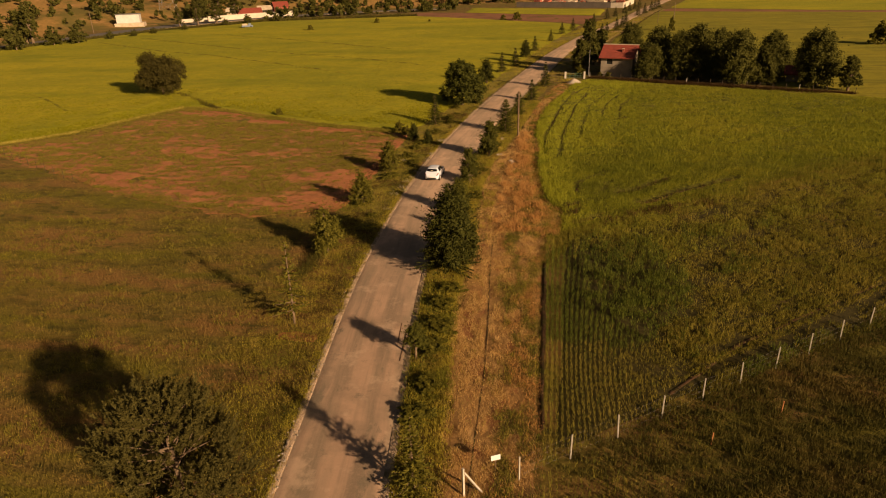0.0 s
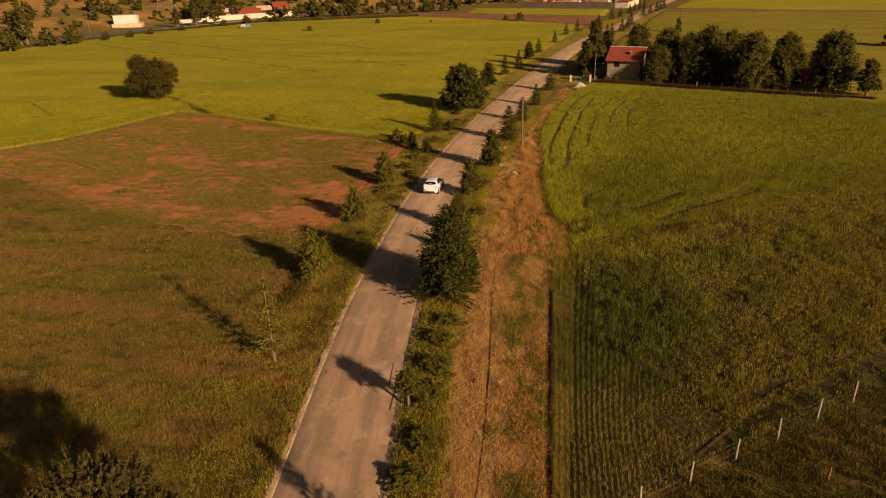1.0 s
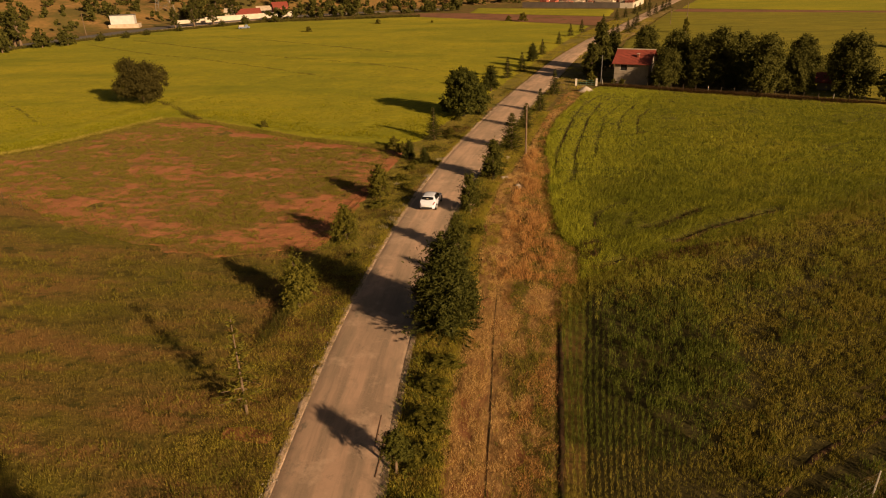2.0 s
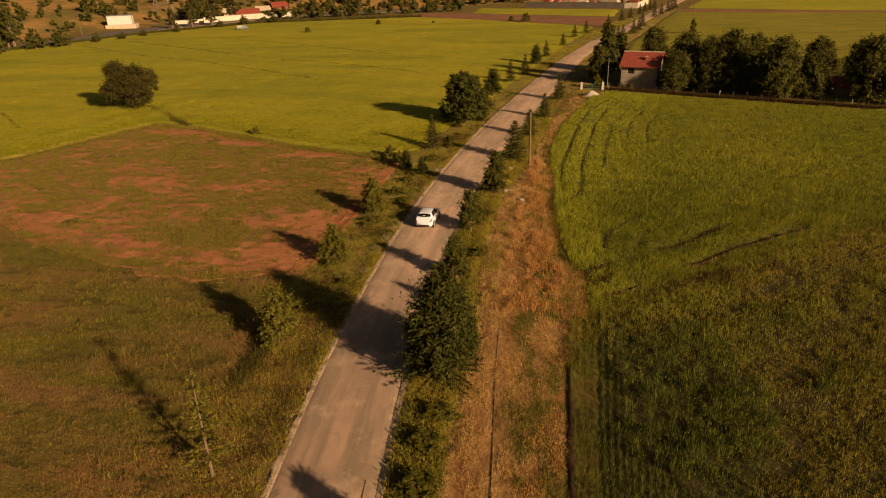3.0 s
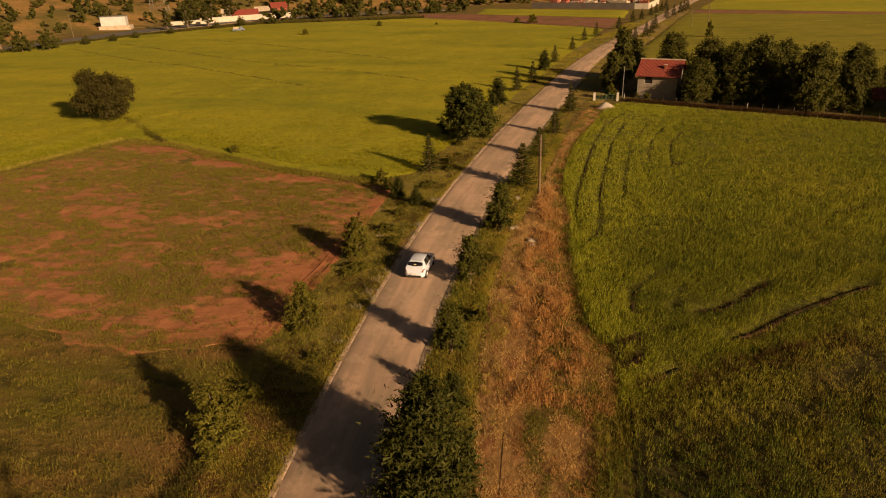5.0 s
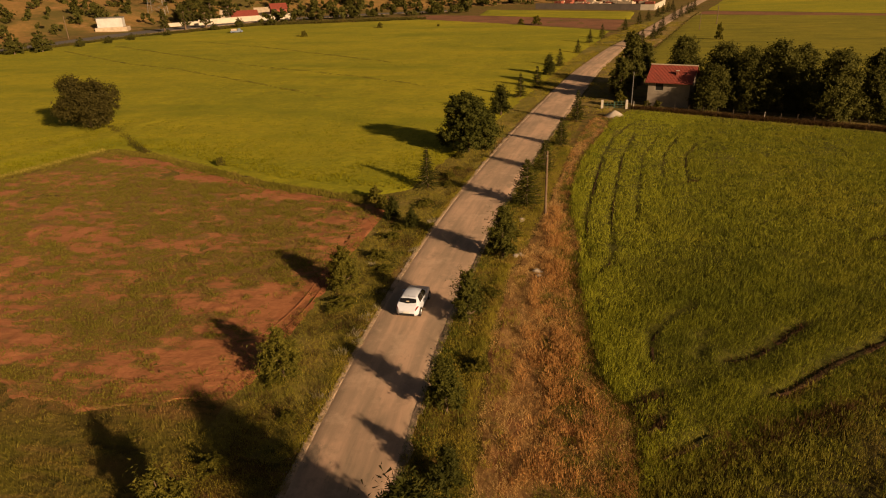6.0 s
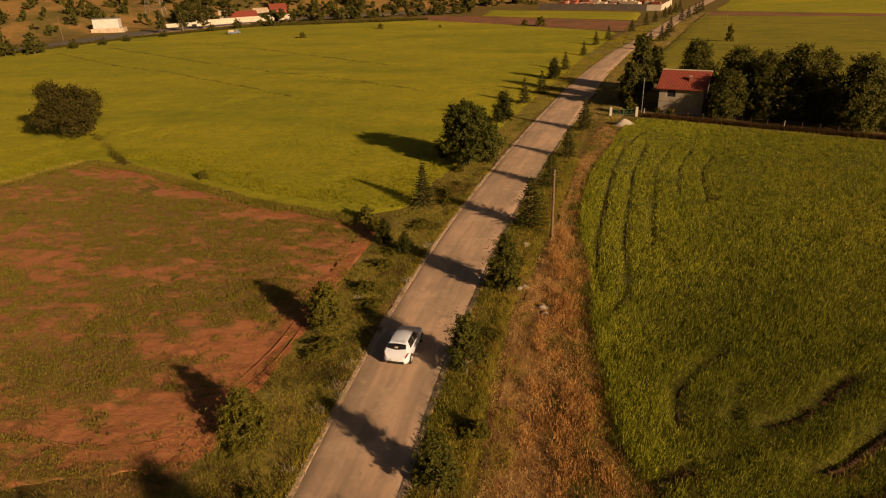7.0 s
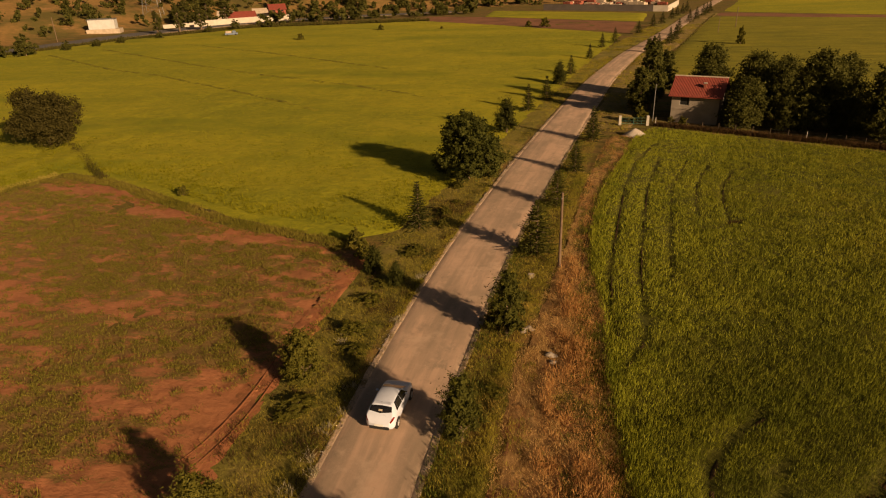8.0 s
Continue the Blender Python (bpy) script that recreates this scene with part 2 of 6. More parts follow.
RED_LENS = plain_mat("red_lamp_lens", (0.22, 0.012, 0.010), (0.16, 0.010, 0.008), 3, 0.2, 0, 0)
PLATE = plain_mat("white_plate", (0.7, 0.7, 0.68), (0.65, 0.65, 0.63), 3, 0.5)
POST_WHITE = plain_mat("concrete_post", (0.50, 0.45, 0.38), (0.40, 0.36, 0.30), 3, 0.9)
WIRE = plain_mat("galvanised_wire", (0.35, 0.34, 0.31), (0.25, 0.24, 0.22), 3, 0.5, 0.7)
RUST = plain_mat("orange_stake", (0.50, 0.20, 0.08), (0.36, 0.15, 0.06), 3, 0.9)
PLASTER = plain_mat("grey_block_wall", (0.33, 0.275, 0.215), (0.25, 0.205, 0.16), 0.8, 0.95)
WHITE_WALL = plain_mat("white_wall", (0.56, 0.49, 0.40), (0.46, 0.40, 0.32), 0.4, 0.9)
SHED_WHITE = plain_mat("white_sheet_cladding", (0.56, 0.55, 0.53), (0.47, 0.46, 0.44), 0.4, 0.7)
RED_ROOF = plain_mat("red_tile_roof", (0.265, 0.054, 0.036), (0.195, 0.046, 0.032), 1.2, 0.75)
DARK_OPENING = plain_mat("dark_window_glass", (0.02, 0.02, 0.022), (0.03, 0.03, 0.03), 2, 0.15)
WOOD_POLE = plain_mat("weathered_pole_wood", (0.13, 0.085, 0.055), (0.19, 0.13, 0.085), 3, 0.95)
DARK_STAKE = plain_mat("dark_stake_wood", (0.06, 0.042, 0.028), (0.09, 0.065, 0.04), 3, 0.95)
STEEL = plain_mat("painted_steel", (0.34, 0.33, 0.31), (0.26, 0.25, 0.24), 2, 0.5, 0.6)
GREEN_GATE = plain_mat("green_gate_paint", (0.05, 0.13, 0.09), (0.07, 0.16, 0.11), 2, 0.6)
STONE = plain_mat("pale_stone", (0.36, 0.30, 0.24), (0.20, 0.16, 0.12), 2, 0.95)
GRAVEL = plain_mat("gravel_heap", (0.48, 0.41, 0.33), (0.38, 0.32, 0.26), 3, 0.95, 0, 0.05)
BRICK_RED = plain_mat("red_brick_stack", (0.33, 0.095, 0.06), (0.22, 0.07, 0.045), 0.8, 0.9)
CREAM = plain_mat("cream_stack", (0.52, 0.42, 0.31), (0.38, 0.30, 0.22), 0.8, 0.9)
HIGHWAY_MAT = ground_mat("highway_asphalt", ((0.11, 0.10, 0.095), (0.14, 0.125, 0.115)), [((0.17, 0.15, 0.13), 0.1, 0.5, 0.7)], 1.0, 0.01)
WALL_GREY = plain_mat("grey_boundary_wall", (0.18, 0.15, 0.128), (0.143, 0.12, 0.105), 0.3, 0.95)
BLUE_PAINT = plain_mat("grey_blue_van_paint", (0.16, 0.20, 0.26), (0.13, 0.16, 0.21), 2, 0.4)


def road_material():
    """Dusty worn asphalt: sandy shoulders, greyer wheel lanes, patches and a few cracks."""
    m, nt, b = base("dusty_asphalt", 0.92)
    uv = nt.nodes.new("ShaderNodeUVMap").outputs[0]
    pos = nt.nodes.new("ShaderNodeNewGeometry").outputs["Position"]
    fine = noise_node(nt, pos, 9.0, 5, 0.75)
    lanes = noise_node(nt, uv, 1.0, 4, 0.6, (5.0, 0.05, 1))
    blot = noise_node(nt, pos, 0.22, 6, 0.65)
    c = mix(nt, ramp(nt, lanes, 0.44, 0.62), (0.54, 0.345, 0.24), (0.26, 0.188, 0.134))
    c = mix(nt, ramp(nt, blot, 0.50, 0.66), c, (0.30, 0.212, 0.148))
    c = mix(nt, ramp(nt, noise_node(nt, pos, 0.9, 6, 0.7), 0.56, 0.72), c, (0.50, 0.33, 0.23))
    c = mix(nt, ramp(nt, noise_node(nt, uv, 1.0, 6, 0.7, (2.2, 0.35, 1)), 0.56, 0.68), c, (0.275, 0.195, 0.138))
    c = mix(nt, ramp(nt, noise_node(nt, uv, 1.0, 5, 0.6, (3.2, 0.11, 1)), 0.55, 0.67), c, (0.26, 0.195, 0.138))
    c = mix(nt, ramp(nt, noise_node(nt, pos, 1.3, 7, 0.75), 0.66, 0.72), c, (0.22, 0.145, 0.095))
    c = mix(nt, ramp(nt, noise_node(nt, uv, 1.0, 7, 0.7, (3.0, 0.22, 1)), 0.58, 0.64), c, (0.215, 0.17, 0.122))
    c = mix(nt, ramp(nt, noise_node(nt, pos, 0.5, 7, 0.75), 0.60, 0.68), c, (0.24, 0.185, 0.135))
    sep = nt.nodes.new("ShaderNodeSeparateXYZ")
    nt.links.new(uv, sep.inputs[0])
    edge = nt.nodes.new("ShaderNodeMath")
    edge.operation = "MULTIPLY_ADD"
    nt.links.new(sep.outputs[0], edge.inputs[0])
    edge.inputs[1].default_value, edge.inputs[2].default_value = 2.0, -1.0
    ab = nt.nodes.new("ShaderNodeMath")
    ab.operation = "ABSOLUTE"
    nt.links.new(edge.outputs[0], ab.inputs[0])
    wob = nt.nodes.new("ShaderNodeMath")
    wob.operation = "MULTIPLY_ADD"
    nt.links.new(noise_node(nt, pos, 0.8, 5, 0.7), wob.inputs[0])
    wob.inputs[1].default_value = 0.3
    nt.links.new(ab.outputs[0], wob.inputs[2])
    c = mix(nt, ramp(nt, wob.outputs[0], 0.98, 1.10), c, (0.55, 0.38, 0.265))
    c = mix(nt, ramp(nt, fine, 0.45, 0.95), c, (0.43, 0.30, 0.21))
    place = nt.nodes.new("ShaderNodeSeparateXYZ")
    nt.links.new(pos, place.inputs[0])
    dusty = nt.nodes.new("ShaderNodeMath")
    dusty.operation = "MULTIPLY_ADD"
    nt.links.new(noise_node(nt, pos, 0.12, 5, 0.6), dusty.inputs[0])
    dusty.inputs[1].default_value = 30.0
    nt.links.new(place.outputs[1], dusty.inputs[2])
    bare = mix(nt, 0.22, c, (0.19, 0.134, 0.094))
    dust = mix(nt, 0.30, c, (0.68, 0.475, 0.335))
    c = mix(nt, ramp(nt, dusty.outputs[0], 50.0, 92.0), bare, dust)
    c = mix(nt, ramp(nt, noise_node(nt, uv, 1.0, 6, 0.62, (2.6, 0.09, 1)), 0.47, 0.60), c, mix(nt, 0.42, c, (0.235, 0.188, 0.130)))
    c = mix(nt, ramp(nt, noise_node(nt, pos, 0.35, 6, 0.7), 0.54, 0.64), c, mix(nt, 0.5, c, (0.60, 0.42, 0.30)))
    nt.links.new(c, b.inputs["Base Color"])
    bump(nt, b, fine, 0.5, 0.02)
    return m


ROAD_MAT = road_material()


# ---- mesh helpers ----
def mesh_from(name, bm, material, smooth=False):
    me = bpy.data.meshes.new(name)
    bm.to_mesh(me)
    bm.free()
    me.materials.append(material)
    if smooth:
        me.polygons.foreach_set("use_smooth", [True] * len(me.polygons))
    return me


def part(name, bm, material, parent, label="", smooth=False):
    ob = new(name, mesh_from(name, bm, material, smooth))
    ob.parent = parent
    return tagged(ob, label)


def thing(name, m, label, category, group="", kind=""):
    ob = new(name)
    ob.matrix_world = m
    return tagged(ob, label, category, group, kind)


def box(bm, x0, x1, y0, y1, z0, z1, bevel=0.0):
    r = bmesh.ops.create_cube(bm, size=1.0, matrix=Matrix.LocRotScale(((x0 + x1) / 2, (y0 + y1) / 2, (z0 + z1) / 2), None, (x1 - x0, y1 - y0, z1 - z0)))
    if bevel:
        bmesh.ops.bevel(bm, geom=list({e for v in r["verts"] for e in v.link_edges}), offset=bevel, segments=2, affect="EDGES")
    return bm


def tube(bm, a, b, r0, r1, n=8):
    a, b = Vector(a), Vector(b)
    d = b - a
    q = d.to_track_quat("Z", "Y").to_matrix().to_4x4()
    bmesh.ops.create_cone(bm, cap_ends=True, segments=n, radius1=r0, radius2=r1, depth=d.length, matrix=Matrix.Translation((a + b) / 2) @ q)
    return bm


def tri_mesh(name, verts, sizes, material):
    """A mesh from an array of corners, each polygon with its own corners."""
    n = len(verts)
    me = bpy.data.meshes.new(name)
    me.vertices.add(n)
    me.vertices.foreach_set("co", np.asarray(verts, dtype=np.float32).ravel())
    k = n // sizes
    me.loops.add(n)
    me.loops.foreach_set("vertex_index", np.arange(n, dtype=np.int32))
    me.polygons.add(k)
    me.polygons.foreach_set("loop_start", np.arange(0, n, sizes, dtype=np.int32))
    me.update(calc_edges=True)
    me.materials.append(material)
    return me


def along(pts, n):
    """n points evenly along a polyline."""
    p = np.array(pts, float)
    s = np.concatenate([[0], np.cumsum(np.linalg.norm(np.diff(p, axis=0), axis=1))])
    u = np.linspace(0, s[-1], n)
    return np.stack([np.interp(u, s, p[:, i]) for i in range(p.shape[1])], 1)


def value_noise(x, y, scale, seed=0):
    """Smooth noise in 0..1 for arrays."""
    x, y = np.asarray(x) * scale + 100.3 + seed * 17.7, np.asarray(y) * scale + 50.9 + seed * 9.1
    xi, yi = np.floor(x), np.floor(y)
    fx, fy = x - xi, y - yi
    fx, fy = fx * fx * (3 - 2 * fx), fy * fy * (3 - 2 * fy)

    def h(a, b):
        v = np.sin(a * 127.1 + b * 311.7) * 43758.5453
        return v - np.floor(v)
    return (h(xi, yi) * (1 - fx) + h(xi + 1, yi) * fx) * (1 - fy) + (h(xi, yi + 1) * (1 - fx) + h(xi + 1, yi + 1) * fx) * fy


def fbm(x, y, scale, seed=0, octaves=4):
    """Noise of several sizes in 0..1 for arrays."""
    total, weight = 0.0, 0.0
    for k in range(octaves):
        total = total + value_noise(x, y, scale * 2.1 ** k, seed + k) * 0.6 ** k
        weight += 0.6 ** k
    return total / weight


def hill(x, y):
    """Height of the land: a plain, with slopes beyond the highway."""
    x, y = np.asarray(x, float), np.asarray(y, float)
    d1 = -(x + 217 - 0.375 * (y - 255)) * 0.936
    d2 = (x + 150) * -0.351 + (y - 375) * 0.936
    d = np.maximum(np.maximum(d1, d2), 0)
    return 0.17 * d * np.clip(d / 30, 0, 1) + 1.2 * value_noise(x, y, 0.03, 4) * np.clip(d / 40, 0, 1)


def line_distance(x, y, pts):
    """Distance of places from a polyline."""
    far = np.full(np.shape(x), 1e9)
    for (x0, y0), (x1, y1) in zip(pts, pts[1:]):
        dx, dy = x1 - x0, y1 - y0
        s = np.clip(((x - x0) * dx + (y - y0) * dy) / (dx * dx + dy * dy), 0, 1)
        far = np.minimum(far, np.hypot(x - x0 - s * dx, y - y0 - s * dy))
    return far


def loft(name, a, b, nu, nv, z, material, label, category, rough=0.0, edge=0.0, lift=None, kind="structure", sink=True, cover=None, rim=0.0):
    """A sheet between two polylines; its rim drops to the ground where it has height."""
    A, B = along(a, nv), along(b, nv)
    u = np.linspace(0, 1, nu)
    if rim:
        u[1], u[-2] = rim, 1 - rim
    u = u[None, :, None]
    P = A[:, None, :2] * (1 - u) + B[:, None, :2] * u
    x, y = P[..., 0], P[..., 1]
    if edge:
        for s in (np.s_[0], np.s_[-1], np.s_[:, 0], np.s_[:, -1]):
            x[s] += edge * (0.7 * value_noise(x[s], y[s], 0.8, 31) + 0.3 * value_noise(x[s], y[s], 2.1, 33) - 0.5)
            y[s] += edge * (0.7 * value_noise(x[s], y[s], 0.8, 35) + 0.3 * value_noise(x[s], y[s], 2.1, 37) - 0.5)
    zz = z + rough * (value_noise(x * 1.3, y * 0.6, 0.35, 1) - 0.5) + rough * 0.8 * (value_noise(x, y, 1.3, 2) - 0.5)
    if lift is not None:
        zz = zz + lift(x, y)
    if sink:
        for s in (np.s_[0], np.s_[-1], np.s_[:, 0], np.s_[:, -1]):
            zz[s] = -0.09
    zz = zz + hill(x, y)
    verts = np.stack([x, y, zz], -1).reshape(-1, 3)
    i = np.arange(nv * nu).reshape(nv, nu)
    faces = np.stack([i[:-1, :-1], i[:-1, 1:], i[1:, 1:], i[1:, :-1]], -1).reshape(-1, 4)
    f0 = faces[0]
    e1, e2 = verts[f0[1]] - verts[f0[0]], verts[f0[3]] - verts[f0[0]]
    if e1[0] * e2[1] - e1[1] * e2[0] < 0:
        faces = faces[:, ::-1]
    me = bpy.data.meshes.new(name)
    me.from_pydata(verts.tolist(), [], faces.tolist())
    uvl = me.uv_layers.new(name="UVMap")
    length = np.concatenate([[0], np.cumsum(np.linalg.norm(np.diff(A, axis=0), axis=1))])
    U, V = np.meshgrid(np.linspace(0, 1, nu), length)
    uvs = np.stack([U, V], -1).reshape(-1, 2)[faces.ravel()]
    uvl.data.foreach_set("uv", uvs.ravel().astype(np.float32))
    me.polygons.foreach_set("use_smooth", [True] * len(me.polygons))
    if cover is not None:
        me.attributes.new("cover", "FLOAT", "POINT").data.foreach_set("value", np.asarray(cover(x, y), np.float32).ravel())
    me.materials.append(material)
    return tagged(new(name, me), label, category, kind=kind)


def inside(x, y, poly):
    p = np.array(poly, float)
    r = np.zeros(len(x), bool)
    for (x0, y0), (x1, y1) in zip(p, np.roll(p, -1, 0)):
        c = (y0 > y) != (y1 > y)
        r ^= c & (x < (x1 - x0) * (y - y0) / (y1 - y0 + 1e-9) + x0)
    return r


def scatter(poly, per_m2, keep=None, gaps=()):
    """Random points in a polygon."""
    p = np.array(poly, float)
    lo, hi = p.min(0), p.max(0)
    n = int((hi - lo).prod() * per_m2)
    q = lo + np.random.rand(n, 2) * (hi - lo)
    q = q[inside(q[:, 0], q[:, 1], poly)]
    if keep is not None:
        q = q[np.random.rand(len(q)) < keep(q[:, 0], q[:, 1])]
    return q


def tufts(name, q, height, width, blades, material, label, category, lean=0.5, spread=0.1, z=0.0, drift=(0, 0), tall=1.0, broad=1.0, leafy=0.0):
    """Many tufts of grass-like blades as one object. tall, broad: factors for each tuft's height and blade width. leafy: how far up the stalk a blade may begin."""
    n = len(q)
    h = (height * tall * (0.55 + 0.9 * np.random.rand(n)))[:, None]
    ang = np.random.rand(n, blades) * 2 * np.pi
    r = spread * np.sqrt(np.random.rand(n, blades))
    bx, by = q[:, :1] + r * np.cos(ang), q[:, 1:2] + r * np.sin(ang)
    ground_z = z + hill(q[:, 0], q[:, 1])[:, None] + 0 * bx
    l = lean * h * np.random.rand(n, blades)
    face = np.random.rand(n, blades) * 2 * np.pi
    half = (width / 2 * broad * np.ones(n))[:, None]
    wx, wy = half * np.cos(face), half * np.sin(face)
    hh = h * (0.7 + 0.5 * np.random.rand(n, blades))
    start = leafy * np.random.rand(n, blades) ** (0.5 if leafy > 0.7 else 1.0)
    top_x, top_y = bx + l * np.cos(ang) + drift[0] * h, by + l * np.sin(ang) + drift[1] * h
    bx, by, foot = bx + start * (top_x - bx), by + start * (top_y - by), ground_z - 0.02 + start * hh
    v = np.stack([np.stack([bx - wx, by - wy, foot], -1), np.stack([bx + wx, by + wy, foot], -1), np.stack([top_x, top_y, ground_z + hh], -1)], 2)
    return tagged(new(name, tri_mesh(name, v.reshape(-1, 3), 3, material)), label, category, kind="stuff")


# ---- land ----
def land_sheet():
    def steps(edges):
        out = []
        for a, b, n in edges:
            out.append(np.linspace(a, b, n, endpoint=False))
        return np.concatenate(out + [[edges[-1][1]]])
    xs = steps([(-2500, -450, 12), (-450, -120, 60), (-120, 60, 60), (60, 450, 30), (450, 2500, 12)])
    ys = steps([(-1500, -60, 10), (-60, 160, 70), (160, 560, 70), (560, 3000, 14)])
    X, Y = np.meshgrid(xs, ys)
    Z = hill(X, Y) + 0.10 * (value_noise(X, Y, 0.12, 7) - 0.5) - 0.055
    n, k = X.shape
    i = np.arange(n * k).reshape(n, k)
    faces = np.stack([i[:-1, :-1], i[:-1, 1:], i[1:, 1:], i[1:, :-1]], -1).reshape(-1, 4)
    me = bpy.data.meshes.new("ground")
    me.from_pydata(np.stack([X, Y, Z], -1).reshape(-1, 3).tolist(), [], faces.tolist())
    me.polygons.foreach_set("use_smooth", [True] * len(me.polygons))
    me.materials.append(MEADOW)
    me.materials.append(HILL)
    cx, cy = X[:-1, :-1].ravel(), Y[:-1, :-1].ravel()
    me.polygons.foreach_set("material_index", (hill(cx, cy) > 0.05).astype(np.int32))
    return tagged(new("ground", me), "dry olive meadow land rising to brown hills", "ground", kind="structure")


land_sheet()

ROAD_Y = [-40, 10, 23, 36, 47, 60, 72, 82, 93, 105, 122, 142, 165, 186, 224, 255, 292, 344, 398, 470]
ROAD_X = [-3.0, -8.7, -10.05, -11.5, -12.6, -13.1, -13.1, -12.5, -11.75, -10.4, -8.1, -5.1, -1.5, 2.0, 10.5, 20, 30.5, 44.5, 60, 82]
ROAD_W = [2.8, 2.8, 2.85, 2.85, 2.8, 2.7, 2.75, 2.9, 2.9, 3.0, 3.1, 3.0, 2.9, 2.6, 2.35, 2.3, 2.3, 2.3, 2.3, 2.3]
ys_fine = np.linspace(-40, 470, 2041)
kernel = np.exp(-0.5 * (np.arange(-48, 49) / 20.0) ** 2)
kernel /= kernel.sum()


def smooth_line(v):
    f = np.interp(ys_fine, ROAD_Y, v)
    return np.convolve(np.pad(f, 48, mode="reflect", reflect_type="odd"), kernel, mode="valid")


road_mid, road_half = smooth_line(ROAD_X), smooth_line(ROAD_W)


def road_edge(y, side, out=0.0):
    """x of the road's edge at y, moved outwards."""
    return np.interp(y, ys_fine, road_mid + side * (road_half + out))


def build_road():
    n = len(ys_fine)
    ragged = lambda s: 0.16 * (value_noise(ys_fine, 0 * ys_fine, 0.6, s) - 0.5) + 0.07 * (value_noise(ys_fine, 0 * ys_fine, 2.3, s + 1) - 0.5)
    a = np.stack([road_mid - road_half + ragged(1), ys_fine], 1)
    b = np.stack([road_mid + road_half + ragged(5), ys_fine], 1)
    crown = lambda x, y: 0.05 - 0.20 * (np.abs(x - np.interp(y, ys_fine, road_mid)) / (np.interp(y, ys_fine, road_half) + 0.1)) ** 10
    loft("road", a, b, 19, n, 0.012, ROAD_MAT, "dusty worn asphalt country road with sandy ragged edges", "road", 0.0, 0.0, crown, sink=False)


build_road()
for side in (-1, 1):
    loft("road_shoulder", np.stack([road_edge(ys_fine, side, -0.3), ys_fine], 1), np.stack([road_edge(ys_fine, side, 0.24), ys_fine], 1), 7, len(ys_fine), -0.004, SHOULDER,
         "pale sandy gravel shoulder of the road", "shoulder", 0.03, 0.5)

RED_NEAR = [(-84, 83), (-60, 71.3), (-52, 66.2), (-41, 62), (-30.5, 59.3), (-21.5, 62)]
RED_FAR = [(-84, 84.5), (-76, 92), (-67, 113.5), (-58, 111), (-37.6, 100.5), (-21.3, 95.5)]
# bare spots (positive) and weedy spots (negative) of the red field: x, y, reach in x, reach in y, amount
RED_SPOTS = [(-49.7, 84, 6, 2.6, 0.30), (-37.3, 83.5, 4, 1.8, 0.28), (-45, 75.7, 5, 2, 0.22), (-30, 73.8, 4, 2, 0.25), (-42, 67.6, 5, 2, 0.22), (-22.5, 72, 3.5, 7, 0.35), (-31, 85, 3.5, 2, 0.15),
             (-65, 95, 8, 3, 0.22), (-25, 91, 4, 3, 0.2), (-29, 64.5, 8, 2.4, 0.28), (-52, 71, 8, 2.5, 0.28), (-22, 84, 2.5, 5, 0.25),
             (-58, 109.3, 8, 1.6, 0.6), (-45, 103, 7, 1.6, 0.6), (-33, 97.5, 6, 1.4, 0.6), (-35.2, 79, 8, 2.2, -0.25), (-33.5, 69.6, 6, 1.8, -0.22), (-42, 97, 16, 5, -0.22), (-55, 104, 8, 4, -0.12), (-26, 80.5, 3, 2.5, -0.15)]


def red_cover(x, y):
    """How much of the red soil the weeds hide, 0..1."""
    n = 0.38 * fbm(x * 0.55, y * 1.15, 0.18, 3, 3) + 0.62 * fbm(x * 0.55, y * 1.4, 0.95, 6, 3)
    for sx, sy, ax, ay, k in RED_SPOTS:
        n = n - 0.62 * k * np.exp(-((x - sx) / ax) ** 2 - ((y - sy) / ay) ** 2)
    return np.clip((n - 0.43) * 2.5 + 0.5, 0, 1)


loft("red_soil_field", RED_NEAR, RED_FAR, 200, 200, 0.02, RED_SOIL, "red soil field half covered by green weeds", "field", 0.12, 2.2, cover=red_cover)
loft("bare_soil_edge", [(-23.4, 61.8), (-23.6, 70), (-23.0, 80), (-22.6, 90), (-23.0, 95.0)], [(-20.9, 62.5), (-20.6, 70), (-20.5, 80), (-20.4, 90), (-20.8, 95.5)], 8, 90, 0.02, RED_BARE,
     "bare red soil edge with wheel marks", "field", 0.12, 2.0)
loft("bare_soil_edge", [(-66, 111.4), (-58, 108.8), (-37.6, 98.5), (-24.5, 94)], [(-66.5, 113.3), (-58, 110.9), (-37.6, 100.4), (-24.2, 96.2)], 6, 80, 0.07, RED_BARE,
     "bare red soil edge below the barley", "field", 0.08, 0.9)
BAR_NEAR = [(-240, 60), (-130, 72), (-85, 85.5), (-77, 93.5), (-68, 115.5), (-58, 112.6), (-37.6, 102), (-24, 97.6), (-18.8, 101)]
BAR_FAR = [(-212, 190), (-190, 222), (-172, 275), (-138, 318), (-66, 333), (-30, 306), (11.5, 271)]
loft("barley_field", BAR_NEAR, BAR_FAR, 150, 150, 0.32, BARLEY, "yellow-green barley field with faint darker drill lines", "field", 0.16, 0.5, lambda x, y: -0.27 * np.clip(1.1 - line_distance(x, y, BAR_NEAR + BAR_FAR[-1:]) / 6, 0, 1))
loft("ploughed_field", [(-76, 345), (-66, 335.5), (-30, 308), (14, 274)], [(-72, 362), (-40, 350), (-20, 338), (20, 313)], 12, 60, 0.03, PLOUGHED,
     "bare brown ploughed field strip", "field", 0.15, 0.6)
